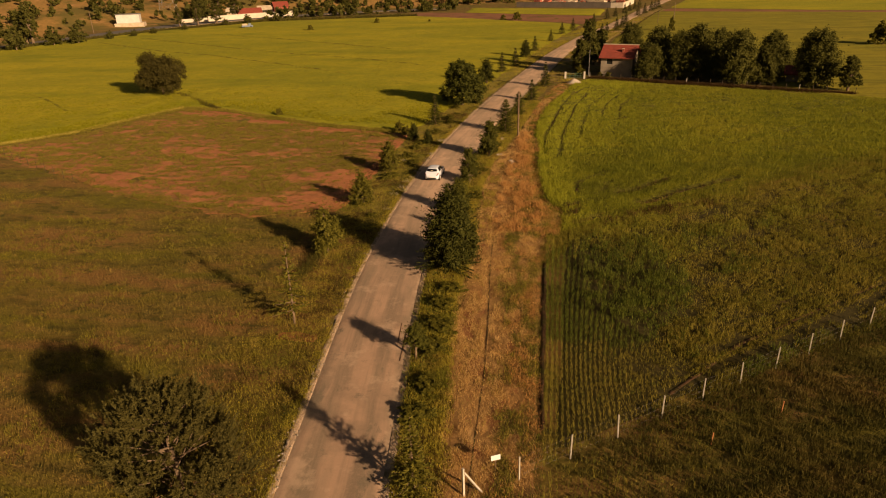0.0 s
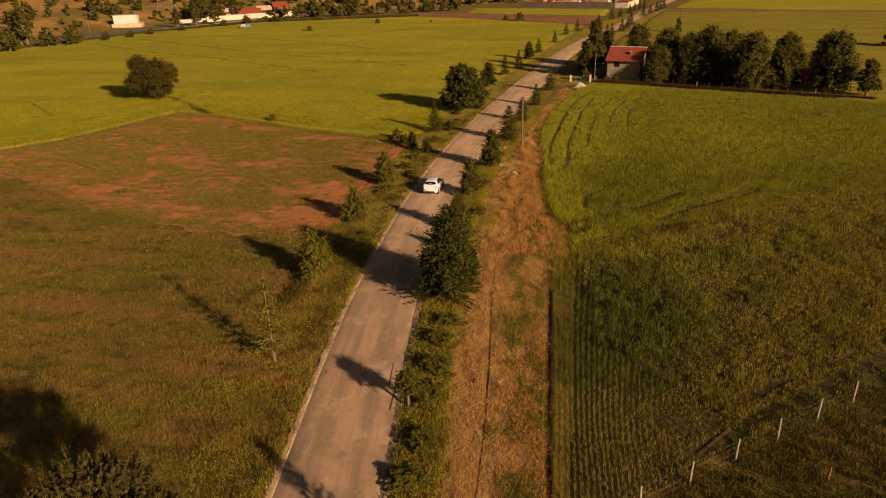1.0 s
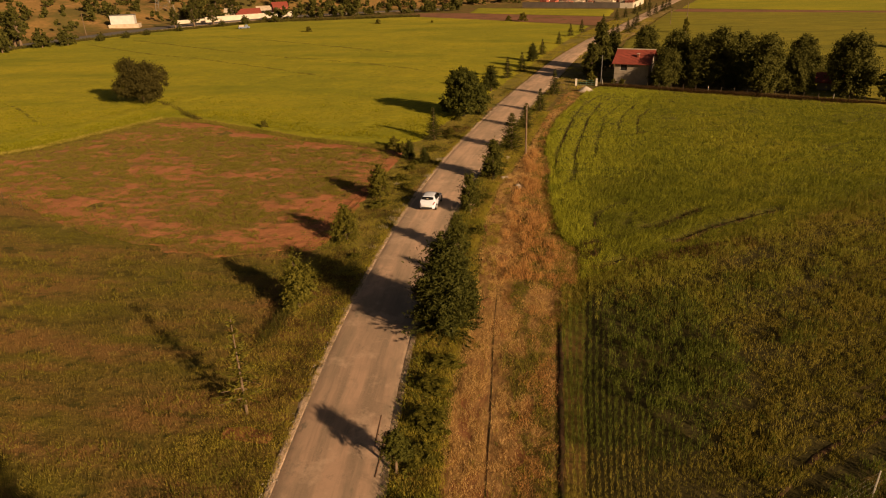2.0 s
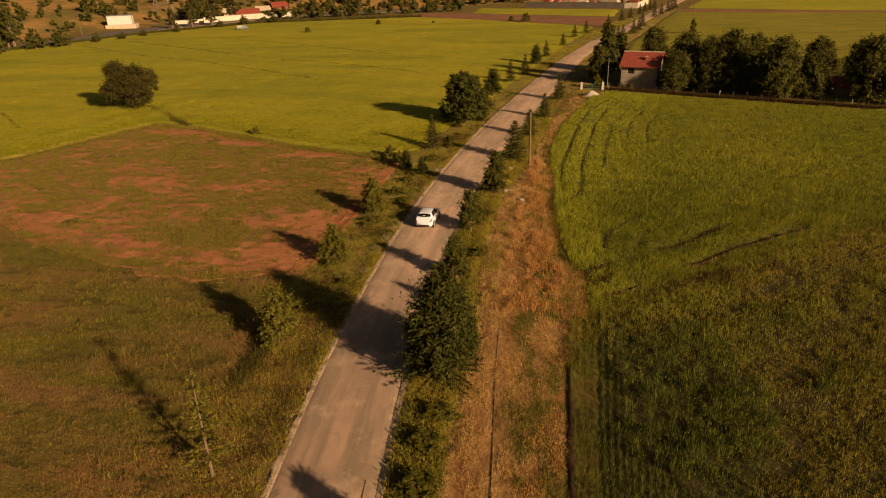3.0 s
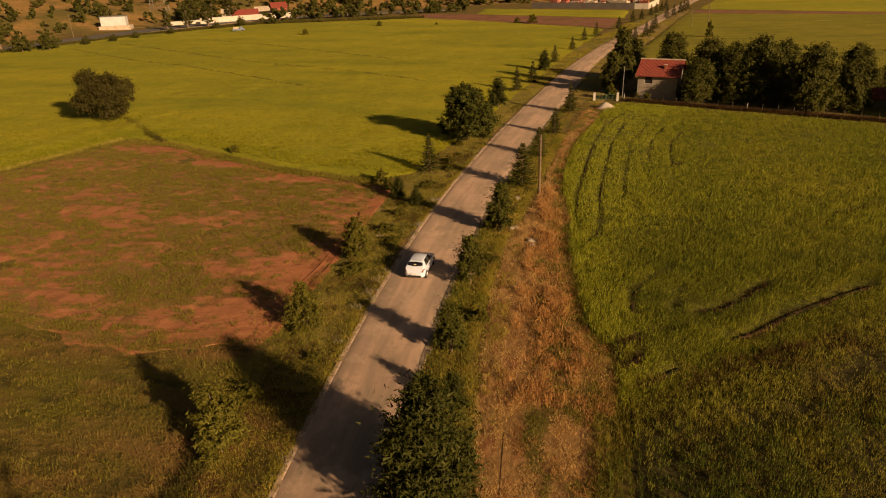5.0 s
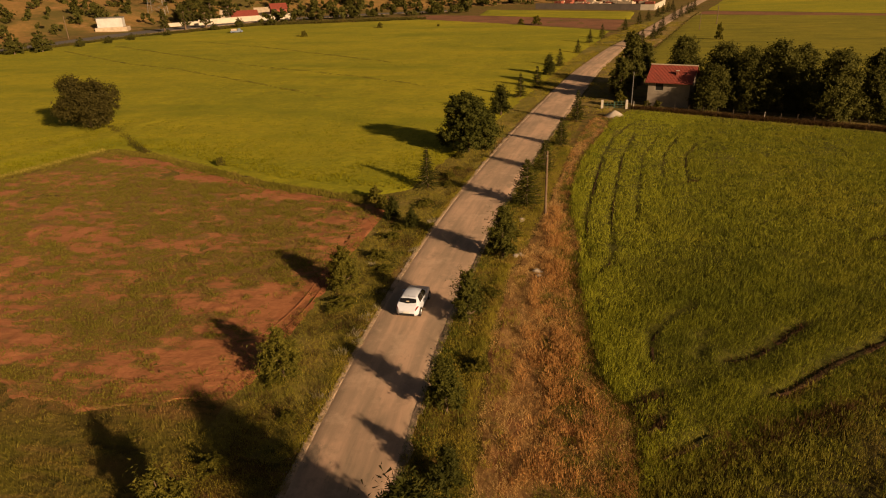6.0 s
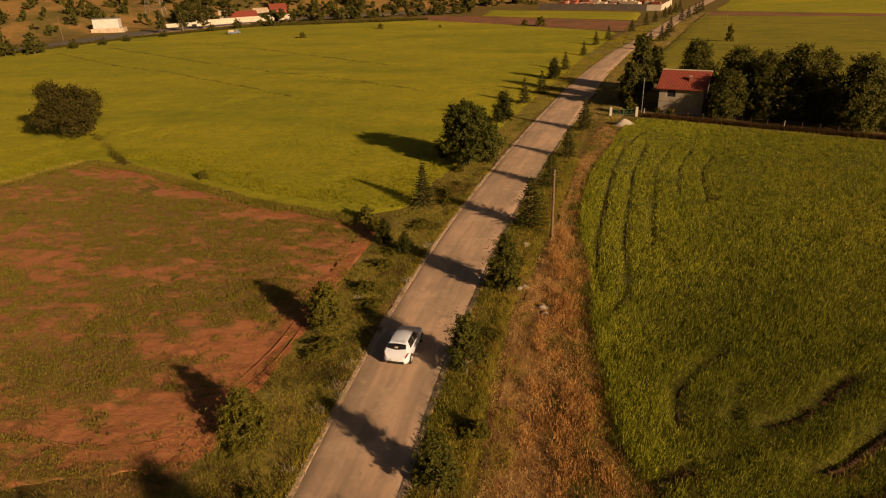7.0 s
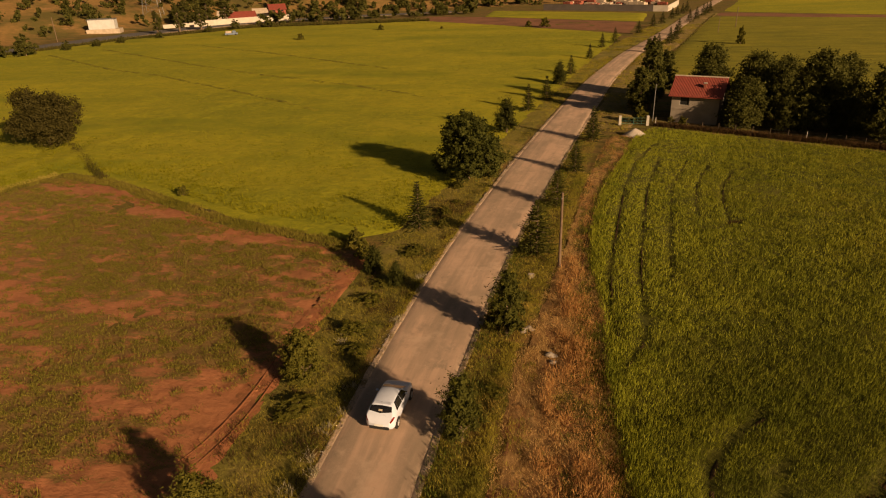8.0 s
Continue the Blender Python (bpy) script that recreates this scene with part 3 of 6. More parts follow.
loft("grain_field", [(-44, 352.5), (22, 315)], [(-44, 386), (27, 352)], 20, 40, 0.3, BARLEY, "narrow green grain field beyond the ploughed strip", "field", 0.1, 0.5)
STRAW_L = [(-4.4, 0), (-4.8, 26), (-6.3, 40), (-6.0, 52), (-7.0, 68), (-6.6, 80), (-4.3, 95), (-1.4, 120), (2.0, 139)]
STRAW_R = [(0.4, 0), (0.2, 24), (0.1, 50), (1.5, 58), (1.8, 63.2), (0.5, 65.2), (-0.3, 68), (-0.5, 73.8), (-1.0, 79.6), (-0.9, 87.2), (-1.8, 96.8), (-1.3, 105), (-0.2, 114), (5.2, 138)]
RUT_Y, RUT_X = [20, 27, 34, 40, 45, 50, 55, 60, 65, 70, 75, 80, 87, 95], [-3.1, -3.3, -3.4, -3.7, -4.05, -4.4, -4.6, -4.6, -4.5, -4.7, -4.4, -4.35, -3.9, -3.65]
rut_x = lambda y: np.interp(y, RUT_Y, RUT_X)


def straw_weeds(x, y):
    """How much of the straw strip is overgrown, 0..1: mostly between the rut and the grain."""
    side = np.clip((x - rut_x(y) - 0.3) / 1.2, 0, 1)
    n = 0.6 * fbm(x * 1.1, y * 0.55, 0.55, 77, 2) + 0.4 * fbm(x * 1.2, y * 0.7, 1.4, 78, 2) - 0.72 + 0.29 * side
    n = n - 0.4 * np.exp(-((x + 0.9) / 1.3) ** 2 - ((y - 53.9) / 1.5) ** 2) + 0.15 * np.exp(-((x + 1.4) / 1.6) ** 2 - ((y - 46) / 5) ** 2)
    return np.clip(n * 5 + 0.35, 0, 1)


loft("straw_strip", STRAW_L, STRAW_R, 24, 400, 0.02, STRAW, "strip of dry orange straw stubble beside the road", "field", 0.08, 1.2, cover=straw_weeds, rim=0.07)
loft("dark_crop_field", [(0.5, 26.8), (22, 43), (60, 71.5), (120, 116)], [(1.8, 57.2), (20, 70), (42, 86), (100, 127)], 60, 120, 0.02, SHADED_CROP_FLOOR,
     "soil floor of the row-sown dark grain, shade between rows put into its colour", "field", 0.08, 0.3)

# pressed troughs and wheel lines in the green crop: half width, line
TROUGHS = [(0.42, [(7.7, 69.2), (9.6, 69.9), (11.2, 71.5), (12.5, 73.0), (14.0, 74.5)]), (0.5, [(9.4, 65.9), (10.8, 66.3), (12.2, 67.9), (13.7, 69.4), (18.4, 73.0), (21.5, 75)]),
           (0.26, [(3.4, 68.5), (3.5, 71.2), (4.1, 72.4), (5.4, 74.4), (7.4, 76.5)]), (0.2, [(6.5, 71.6), (7.6, 72.6)]), (0.28, [(6.2, 69.4), (6.7, 70.7)]), (0.26, [(2.9, 59.9), (4.0, 60.6), (5.6, 62.1)]),
           (0.28, [(1.7, 64.2), (2.6, 64.6), (3.4, 65.3)]), (0.28, [(2.2, 61.7), (2.9, 62.4), (3.5, 63.4)]), (0.3, [(11.0, 105.2), (12.3, 105.9)]), (0.3, [(23.6, 89.6), (27.4, 92.2)]), (0.25, [(33, 97), (36, 100), (38, 101)]),
           (0.25, [(42, 113), (44, 114.5)]), (0.16, [(0.2, 80), (1.6, 83.2), (1.8, 86.5)])]
WHEEL_LINES = [(0.10, [(-2.6, 91.4), (-1.9, 101.3), (-0.3, 114.9), (2.2, 126.7), (4.3, 131.4)]),
               (0.14, [(0.0, 83.3), (-0.4, 87.1), (-0.3, 92.9), (0.7, 101.6), (2.3, 115.1), (4.3, 125.4), (7.2, 133.2)]),
               (0.11, [(2.2, 85.5), (1.9, 87.9), (2.1, 93.1), (2.9, 100.2), (4.7, 115.3), (7.3, 127.0)]),
               (0.06, [(4.6, 92.7), (5.2, 99.8), (7.3, 115.5), (10.5, 126.3)]),
               (0.07, [(8.5, 107), (9.0, 110.3), (10.1, 116.8), (12.7, 124.5)]), (0.10, [(11.4, 105.5), (11.5, 109.5), (12.5, 115.8), (14.8, 122.0), (17.8, 124.5)])]
TRACKS = TROUGHS + WHEEL_LINES


def track_depth(x, y):
    """How much the crop is pressed down at a place."""
    low = np.zeros_like(x)
    for half, t in TRACKS:
        low = np.maximum(low, np.clip(1.2 - line_distance(x, y, t) / (1.1 * half + 0.2), 0, 1))
    return low * low * (3 - 2 * low)


CROP_EDGE = [(1.6, 57.8), (1.9, 63.2), (0.6, 65.2), (-0.2, 68), (-0.4, 73.8), (-0.9, 79.6), (-0.8, 87.2), (-1.7, 96.8), (-1.2, 105), (-0.1, 114), (5.4, 138), (8.5, 143.2)]
crop_edge = lambda y: np.interp(y, [q[1] for q in CROP_EDGE], [q[0] for q in CROP_EDGE])
loft("green_crop_field", CROP_EDGE,
     [(62, 101.5), (61.5, 105), (60, 110), (58.5, 115), (57, 121.5)], 160, 200, 0.16, GREEN_CROP_SHADE,
     "floor of the green grain field, darkened for stem shade, with pressed wheel tracks", "field", 0.20, 1.8, lambda x, y: -0.08 * track_depth(x, y) - 0.14 * np.clip(1 - (x - crop_edge(y)) / 1.6, 0, 1) - 0.12 * np.clip(1 - (y - 57.8 - 0.70 * (x - 1.8)) / 5.0, 0, 1))
loft("far_green_field", [(14, 186), (20, 222), (29, 256), (40, 300), (48, 330)], [(63, 100), (59, 122), (130, 140), (220, 200), (260, 262)], 70, 60, 0.25, FAR_GREEN,
     "wide olive green grain field behind the orchard", "field", 0.14, 0.4)
loft("ploughed_field", [(49, 334), (118, 299), (262, 263)], [(55, 350), (122, 314), (270, 278)], 8, 40, 0.03, PLOUGHED, "thin brown ploughed strip between green fields", "field", 0.1, 0.5)
loft("far_grain_field", [(57, 352), (124, 316), (272, 280)], [(80, 430), (180, 400), (320, 350)], 20, 40, 0.25, BARLEY, "yellow-green far grain field", "field", 0.1, 0.5)
loft("highway", [(-236, 60), (-202, 180), (-192, 233), (-182, 282), (-172, 308), (-150, 345), (-110, 368), (-60, 384)],
     [(-250, 60), (-217, 180), (-207, 235), (-196, 288), (-186, 316), (-160, 355), (-116, 379), (-64, 396)], 6, 90, 0.08, HIGHWAY_MAT, "grey two-lane highway at the foot of the hill", "road")

HW = [(-236, 60), (-202, 180), (-192, 233), (-182, 282), (-172, 308), (-150, 345), (-110, 368), (-60, 384)]
loft("road_shoulder", [(x + 0.1, y - 0.1) for x, y in HW], [(x + 1.9, y - 1.2) for x, y in HW], 4, 120, 0.06, SHOULDER, "pale gravel shoulder of the highway", "shoulder", 0.05, 0.8)


VERGE_TURF = ground_mat("verge_turf", ((0.135, 0.112, 0.024), (0.255, 0.205, 0.044)), [((0.105, 0.098, 0.019), 0.3, 0.5, 0.64), ((0.30, 0.215, 0.066), 0.2, 0.55, 0.68), ((0.10, 0.083, 0.02), 0.8, 0.56, 0.68)], 2.4)
FAR_VERGE = ground_mat("dry_verge_grass", ((0.17, 0.125, 0.034), (0.30, 0.21, 0.066)), [((0.38, 0.25, 0.11), 0.15, 0.52, 0.66, (1.5, 0.4, 1)), ((0.13, 0.105, 0.024), 0.3, 0.52, 0.66)], 1.6)
for side, reach, start in ((-1, 6.6, 57), (1, 7.5, 143)):
    far_y = np.linspace(start, 345, 300)
    loft("road_verge", np.stack([road_edge(far_y, side, 0.3), far_y], 1), np.stack([road_edge(far_y, side, reach), far_y], 1), 8, 300, 0.0 if side < 0 else 0.03, FAR_VERGE if side > 0 else VERGE_TURF, "dry yellow-olive grass verge of the road", "verge", 0.06, 1.2)


# ---- grass and crops ----
def band(side, a, b, y0, y1, n=60):
    y = np.linspace(y0, y1, n)
    p = np.stack([road_edge(y, side, a), y], 1)
    q = np.stack([road_edge(y, side, b), y], 1)
    return np.concatenate([p, q[::-1]]).tolist()


loft("wheel_rut", [(x - 0.05, y) for x, y in zip(RUT_X, RUT_Y) if y < 57], [(x + 0.05, y) for x, y in zip(RUT_X, RUT_Y) if y < 57], 4, 160, 0.05, SHADED_TRACK_SOIL, "narrow dark wheel rut through the straw strip", "rut", 0.05, 0.12)
loft("bare_soil_patch", [(-18.5, 37.5), (-17.0, 37.7), (-15.3, 37.4)], [(-18.4, 36.6), (-17.0, 36.4), (-15.4, 36.6)], 5, 24, 0.05, RED_BARE, "bare reddish soil patch in the meadow", "soil patch", 0.06, 0.4)
near_more = lambda x, y: np.clip(1.25 - (y - 20) / 60, 0.25, 1)
mead_q = scatter([(-90, 82), (-60, 72.5), (-41, 63.5), (-30, 61), (-19, 63), (-17, 50), (-14.5, 30), (-13.5, 14), (-75, 14)], 34, near_more)
tufts("meadow_grass", mead_q, 0.17, 0.026, 4, GRASS, "dry olive and brown meadow grass", "grass", 1.0, 0.2, leafy=0.6, tall=0.45 + 1.1 * fbm(mead_q[:, 0], mead_q[:, 1], 0.45, 75, 3))
tufts("meadow_herbs", scatter([(-80, 70), (-41, 62), (-20, 62), (-15, 30), (-14, 14), (-75, 14)], 11.0, lambda x, y: np.clip((fbm(x, y, 0.35, 21, 3) - 0.5) * 6, 0, 1) * near_more(x, y)), 0.22, 0.035, 6, WEED,
      "green herbs scattered in the dry meadow", "weeds", 0.9, 0.14)
tufts("verge_grass", scatter(band(-1, 0.5, 7.2, 12, 160), 38, lambda x, y: np.clip(1.3 - (y - 20) / 120, 0.3, 1) * np.clip((road_edge(y, -1, 5.4) - x) * -0.6 + 2.2 * (value_noise(x, y, 0.5, 53) - 0.35), 0, 1)), 0.20, 0.026, 5, VERGE, "yellow-green grass on the road verge", "grass", 0.9, 0.15, leafy=0.75)
tufts("verge_grass", scatter(band(-1, 0.3, 7.0, 155, 300), 12, lambda x, y: np.clip((fbm(x, y, 0.2, 95, 3) - 0.35) * 4, 0, 1)), 0.22, 0.06, 4, VERGE, "yellow-green grass on the road verge", "grass", 0.8, 0.2)
tufts("verge_grass", scatter(band(-1, -0.02, 0.7, 12, 120), 90, lambda x, y: np.clip((fbm(x, y, 0.5, 93, 3) - 0.40) * 7, 0, 1)), 0.17, 0.025, 4, VERGE, "short grass creeping onto the road's edge", "grass", 1.0, 0.12, leafy=0.4)
tufts("verge_herbs", scatter(band(-1, 0.4, 1.8, 20, 150), 22, lambda x, y: value_noise(x, y, 0.3, 23) ** 2 * 1.6), 0.26, 0.045, 5, ROUGH_GRASS, "dark low herbs along the road's edge", "weeds", 0.9, 0.16, leafy=0.75)
tufts("verge_grass", scatter(band(1, 0.22, 3.1, 12, 140), 56, lambda x, y: np.clip(1.2 - (y - 20) / 130, 0.3, 1)), 0.27, 0.030, 5, VERGE, "green grass and low shrubs on the road verge", "grass", 0.8, 0.16, leafy=0.75)
tufts("verge_grass", scatter(band(1, 0.3, 6.5, 140, 300), 9, lambda x, y: np.clip((fbm(x, y, 0.2, 97, 3) - 0.35) * 4, 0, 1)), 0.22, 0.06, 4, VERGE, "dry yellow-green grass on the far road verge", "grass", 0.8, 0.2)
tufts("verge_herbs", scatter(band(1, 0.05, 1.5, 12, 135), 26, lambda x, y: value_noise(x, y, 0.3, 25) * 1.1), 0.30, 0.045, 5, CROP_LUSH, "dark green herbs along the road's edge", "weeds", 0.8, 0.16, leafy=0.75)
open_strip = lambda x, y: np.where((y > 29) & (y < 51), x < 0.1 - 0.25 * np.clip((y - 29) / 12, 0, 1), True)
off_rut = lambda x, y: np.clip((np.abs(x - rut_x(y)) - 0.08) * 8, np.where(y > 56, 0.5, 0.1), 1)
straw_q = scatter(STRAW_L + STRAW_R[::-1], 125, lambda x, y: open_strip(x, y) * np.clip(1.25 - y / 150, 0.45, 1) * off_rut(x, y) * (1 - 0.93 * straw_weeds(x, y)) * np.clip(7.0 * fbm(x * 1.5, y * 0.8, 1.5, 77, 3) - 2.9, 0.06, 1))
tufts("straw_grass", straw_q, 0.16, 0.020, 6, STRAW_BLADE,
      "dry orange straw and stubble", "grass", 1.4, 0.17, leafy=0.75, tall=0.4 + 1.2 * fbm(straw_q[:, 0] * 1.3, straw_q[:, 1] * 0.7, 0.7, 79, 3))
weedy = scatter(STRAW_L + STRAW_R[::-1], 90, lambda x, y: open_strip(x, y) * off_rut(x, y) * np.clip(1.25 - y / 150, 0.4, 1) * (0.04 + 0.9 * straw_weeds(x, y)))
weed_kind = fbm(weedy[:, 0], weedy[:, 1] * 0.7, 0.8, 107, 3) + 0.09 * np.clip((weedy[:, 1] - 52) / 10, 0, 1) + np.random.normal(0, 0.05, len(weedy))
for lo, hi, mat, kind_name, words in ((0.0, 0.44, CROP_DRY, "straw_herbs", "olive herbs growing through the straw"), (0.44, 0.50, CROP_LUSH, "straw_herbs", "dark green herb clumps in the straw strip"),
                                      (0.50, 0.57, VERGE, "straw_herbs", "yellow-green herbs growing through the straw"), (0.57, 1.0, DOCK, "dock_plants", "rusty brown dock plants in the straw")):
    q = weedy[(weed_kind >= lo) & (weed_kind < hi)]
    tufts(kind_name, q, 0.24, 0.024, 5, mat, words, "weeds", 0.9, 0.15, leafy=0.75)
dock_q = scatter([(-4.7, 57), (-1.2, 57), (0.2, 63), (-0.9, 68), (-1.3, 80), (-2.6, 96), (-4.0, 96), (-4.6, 80), (-5.0, 68)], 44, lambda x, y: np.clip(6 * fbm(x * 1.3, y * 0.7, 0.9, 115, 3) - 2.5, 0.05, 1) * np.clip(1.3 - (y - 57) / 60, 0.4, 1))
tufts("dock_plants", dock_q, 0.44, 0.036, 6, DOCK, "tall rust-orange dock plants in the straw", "weeds", 0.6, 0.14, leafy=0.9, tall=0.4 + 1.2 * fbm(dock_q[:, 0], dock_q[:, 1], 1.0, 119, 3))
tufts("straw_herbs", scatter([(-6.1, 57), (-5.0, 57), (-5.4, 68), (-5.2, 80), (-6.3, 80), (-6.7, 68)], 40, lambda x, y: np.clip(6 * fbm(x, y * 0.6, 0.6, 117, 3) - 2.6, 0.05, 1)), 0.26, 0.028, 5, VERGE, "yellow-olive grass at the straw strip's edge", "weeds", 0.8, 0.15, leafy=0.75)
# No hollow is modelled: dark tufts paint the shaded side of the verge ditch.
verge_ditch = along([(-20.4, 54.2), (-19.9, 50), (-19.9, 47), (-20.2, 44.5)], 460)
verge_ditch = verge_ditch[fbm(verge_ditch[:, 0], verge_ditch[:, 1], 0.3, 87, 2) > 0.42]
tufts("ditch_scrub", verge_ditch + np.random.normal(0, 0.3, verge_ditch.shape), 0.34, 0.04, 6, ROUGH_GRASS, "dark tufts standing in for the shaded side of a shallow ditch beside the road", "scrub", 0.9, 0.2, leafy=0.5)
dark_edge = scatter(band(-1, 0.4, 6.0, 20, 110), 30, lambda x, y: np.clip((fbm(x, y, 0.4, 89, 3) - 0.47) * 6, 0, 1) * np.clip(1.3 - (x - road_edge(y, -1, 0.0)) * -0.16, 0.2, 1))
tufts("verge_herbs", dark_edge, 0.22, 0.035, 6, DOCK_DARK, "dark brown herbs along the road's edge", "weeds", 0.9, 0.18, leafy=0.75)
tufts("verge_grass", scatter([(-4.9, 26), (-6.4, 40), (-6.1, 52), (-7.1, 68), (-6.7, 80), (-4.4, 95), (-1.5, 120), (-2.6, 120), (-5.4, 95), (-7.5, 80), (-7.9, 68), (-7.1, 52), (-7.2, 40), (-5.8, 26)], 55), 0.28, 0.028, 5, VERGE,
      "bright yellow-green grass beside the straw strip", "grass", 0.9, 0.16, leafy=0.75)
tufts("straw_edge_weeds", scatter([(-0.4, 50), (0.5, 50), (3.0, 56), (6, 60), (3.0, 61.5), (0.2, 67), (-1.0, 78), (-2.0, 90), (-3.6, 90), (-2.4, 78), (-1.2, 68), (0.2, 58)], 40), 0.24, 0.035, 4, CROP_DRY,
      "brown weeds between straw and crop", "weeds", 0.9, 0.14)
tufts("strip_weeds", scatter([(1.5, 54.5), (20, 67.5), (44, 84), (62, 97), (62, 103), (42, 88.5), (20, 73), (2, 60.5)], 26, lambda x, y: 0.35 + 0.65 * value_noise(x, y, 0.4, 29)), 0.34, 0.045, 4, CROP_DRY,
      "olive-brown weeds between the two crops", "weeds", 0.7, 0.14)


def crop_rows():
    """Drill rows: along the headland they follow the straw strip, further in they run with the fence."""
    out = []
    for k in range(33):
        y = np.arange(18.0, 74.0, 0.09)
        xx = 0.45 + 0.30 * k + 0.05 * np.sin(y * 0.21 + 0.3 * k) + 0.0045 * k * np.clip(y - 34, 0, 40) ** 1.25
        keep = (y > 25.2 + 0.75 * (xx + 0.8)) & (y < 56.4 + 0.70 * xx)
        p = np.stack([xx, y], 1)[keep]
        fade = 0.016 + 0.0045 * max(0, k - 7) + 0.004 * np.clip(p[:, 1:] - 40, 0, 30)
        out.append(p + np.random.normal(0, 1, p.shape) * fade)
    for k in range(29):
        y = np.arange(12.0, 34.0, 0.16)
        xx = 0.45 + 0.30 * k + 0.05 * np.sin(y * 0.21 + 0.3 * k)
        p = np.stack([xx, y], 1)[(y < 24.6 + 0.75 * (xx + 0.8)) & (np.random.rand(len(y)) < 1.25 - 0.03 * k)]
        out.append(p + np.random.normal(0, 0.02 + 0.003 * k, p.shape))
    d, nrm = np.array([0.802, 0.597]), np.array([-0.597, 0.802])
    s = np.arange(0, 90, 0.07)
    for k in range(48):
        p = np.array([0.8, 25.9]) + nrm * (0.54 * k + 0.35 + 0.06 * math.sin(k * 2.1)) + s[:, None] * d + nrm * 0.15 * np.sin(s * 0.2 + k * 0.1)[:, None]
        lim = 10.3 + 0.0045 * 38 * np.clip(p[:, 1] - 34, 0, 40) ** 1.25 - 1.5 * np.random.rand(len(p))
        keep = (p[:, 0] > lim) & (p[:, 1] < 56.4 + 0.70 * p[:, 0]) & (p[:, 0] < 60)
        out.append(p[keep] + np.random.normal(0, 0.13, p[keep].shape))
    return np.concatenate(out)


# Dark strip painted where the grain's own shadow falls.
loft("furrow", [(0.12, 29), (0.0, 36), (-0.12, 44), (0.05, 51)], [(0.40, 29), (0.42, 36), (0.42, 44), (0.4, 51)], 4, 120, 0.06, SHADED_TRACK_SOIL, "dark strip standing in for the shadow beside the standing grain", "furrow", 0.04, 0.4)
# Furrow bottom kept near black, its shade put into the soil colour.
loft("furrow", [(7.3, 33.0), (12.7, 39.2), (21, 45.9), (60, 76.6)], [(7.6, 32.6), (13.1, 38.7), (21.4, 45.4), (60.4, 76.1)], 4, 160, 0.05, SHADED_TRACK_SOIL, "open furrow through the grain along the fence, its shade put into dark soil", "furrow", 0.05, 0.4)
rows_all = crop_rows()
rx, ry = rows_all[:, 0], rows_all[:, 1]
lush = (1.0 - np.hypot((rx - 5.4 - 0.10 * (ry - 47)) / 6.2, (ry - 47.0) / 9.8)) * 2.6 + 1.6 * (fbm(rx, ry, 0.28, 11, 3) - 0.5) + 0.15
ra, rb = rx * 0.802 + ry * 0.597, -rx * 0.597 + ry * 0.802
streak = 0.6 * value_noise(ra * 0.14, rb, 0.5, 17) + 0.4 * value_noise(ra * 0.6, rb, 1.3, 19)
lush = np.where(rx > 12.5, value_noise(rx, ry, 0.08, 13) * 0.9 - 0.45 + 0.8 * (streak - 0.4) - 0.045 * (rx - 12), lush)
off_furrow = -(rx - 7.3) * 0.628 + (ry - 32.7) * 0.778
east = np.clip((rx - 7.5) / 3, 0, 1)
lush = lush - east * np.where((off_furrow > 0.5) & (off_furrow < 5.5), 0.9 - 0.16 * (off_furrow - 0.5), 0.0) + east * np.where(off_furrow < -0.4, 0.35, 0.0)
is_lush = np.random.rand(len(rx)) < np.clip(lush * 3.0, 0.06, 0.97)
is_gap = ((value_noise(rx, ry, 0.5, 15) < 0.10) | ((streak < 0.33) & (rx > 10.3))) & (np.random.rand(len(rx)) < 0.5)
is_gap |= (np.abs(off_furrow) < 0.4) & (rx > 7.5) & (np.random.rand(len(rx)) < 0.85)
beyond = rx + 2.4 * (fbm(rx, ry, 0.35, 111, 3) - 0.5) > 3.0 + 6.5 * np.clip((43 - ry) / 7, 0, 1)
is_gap |= (np.abs(fbm(rx * 1.1, ry * 0.4, 0.8, 101, 2) - 0.5) < 0.045) & beyond & (lush > 0) & (np.random.rand(len(rx)) < 0.93)
is_gap |= (np.abs(fbm(ra * 0.14, rb, 0.6, 103, 2) - 0.5) < 0.028) & (rx > 7) & (np.random.rand(len(rx)) < 0.9)
is_gap |= (value_noise(rx, ry * 0.7, 2.2, 105) < np.where(lush > 0, 0.33, 0.10)) & beyond & (np.random.rand(len(rx)) < 0.85)
lodged = np.where(ry > 42, 0.35 + 1.3 * streak, 1.0) * np.where(rx < 0.9, 1.6, 1.0) * np.where(rx > 2.6, 0.15 + 1.7 * fbm(rx, ry, 0.55, 85, 3), 1.0) * np.where(lush > 0.2, 1.3, 0.85)
lodged = np.clip(lodged, 0.3, 1.35)
in_rows = ~beyond
upper = ry - 56.4 - 0.70 * rx + 7 + 6 * np.clip((rx - 9) / 8, 0, 1) + 7 * (fbm(rx, ry, 0.12, 91, 3) - 0.5)
is_mid = (np.random.rand(len(rx)) < np.clip(0.15 + upper / 6, 0, 0.95)) & (rx > 2.5) & ~is_gap
tufts("grain_crop", rows_all[is_mid], 0.48, 0.032, 8, CROP_MID, "olive-green grain standing in drill rows", "crop", 0.45, 0.1, 0.02, tall=lodged[is_mid], leafy=0.85)
is_lush &= ~is_mid
is_dry = ~is_lush & ~is_gap & ~is_mid
pick = is_lush & ~is_gap
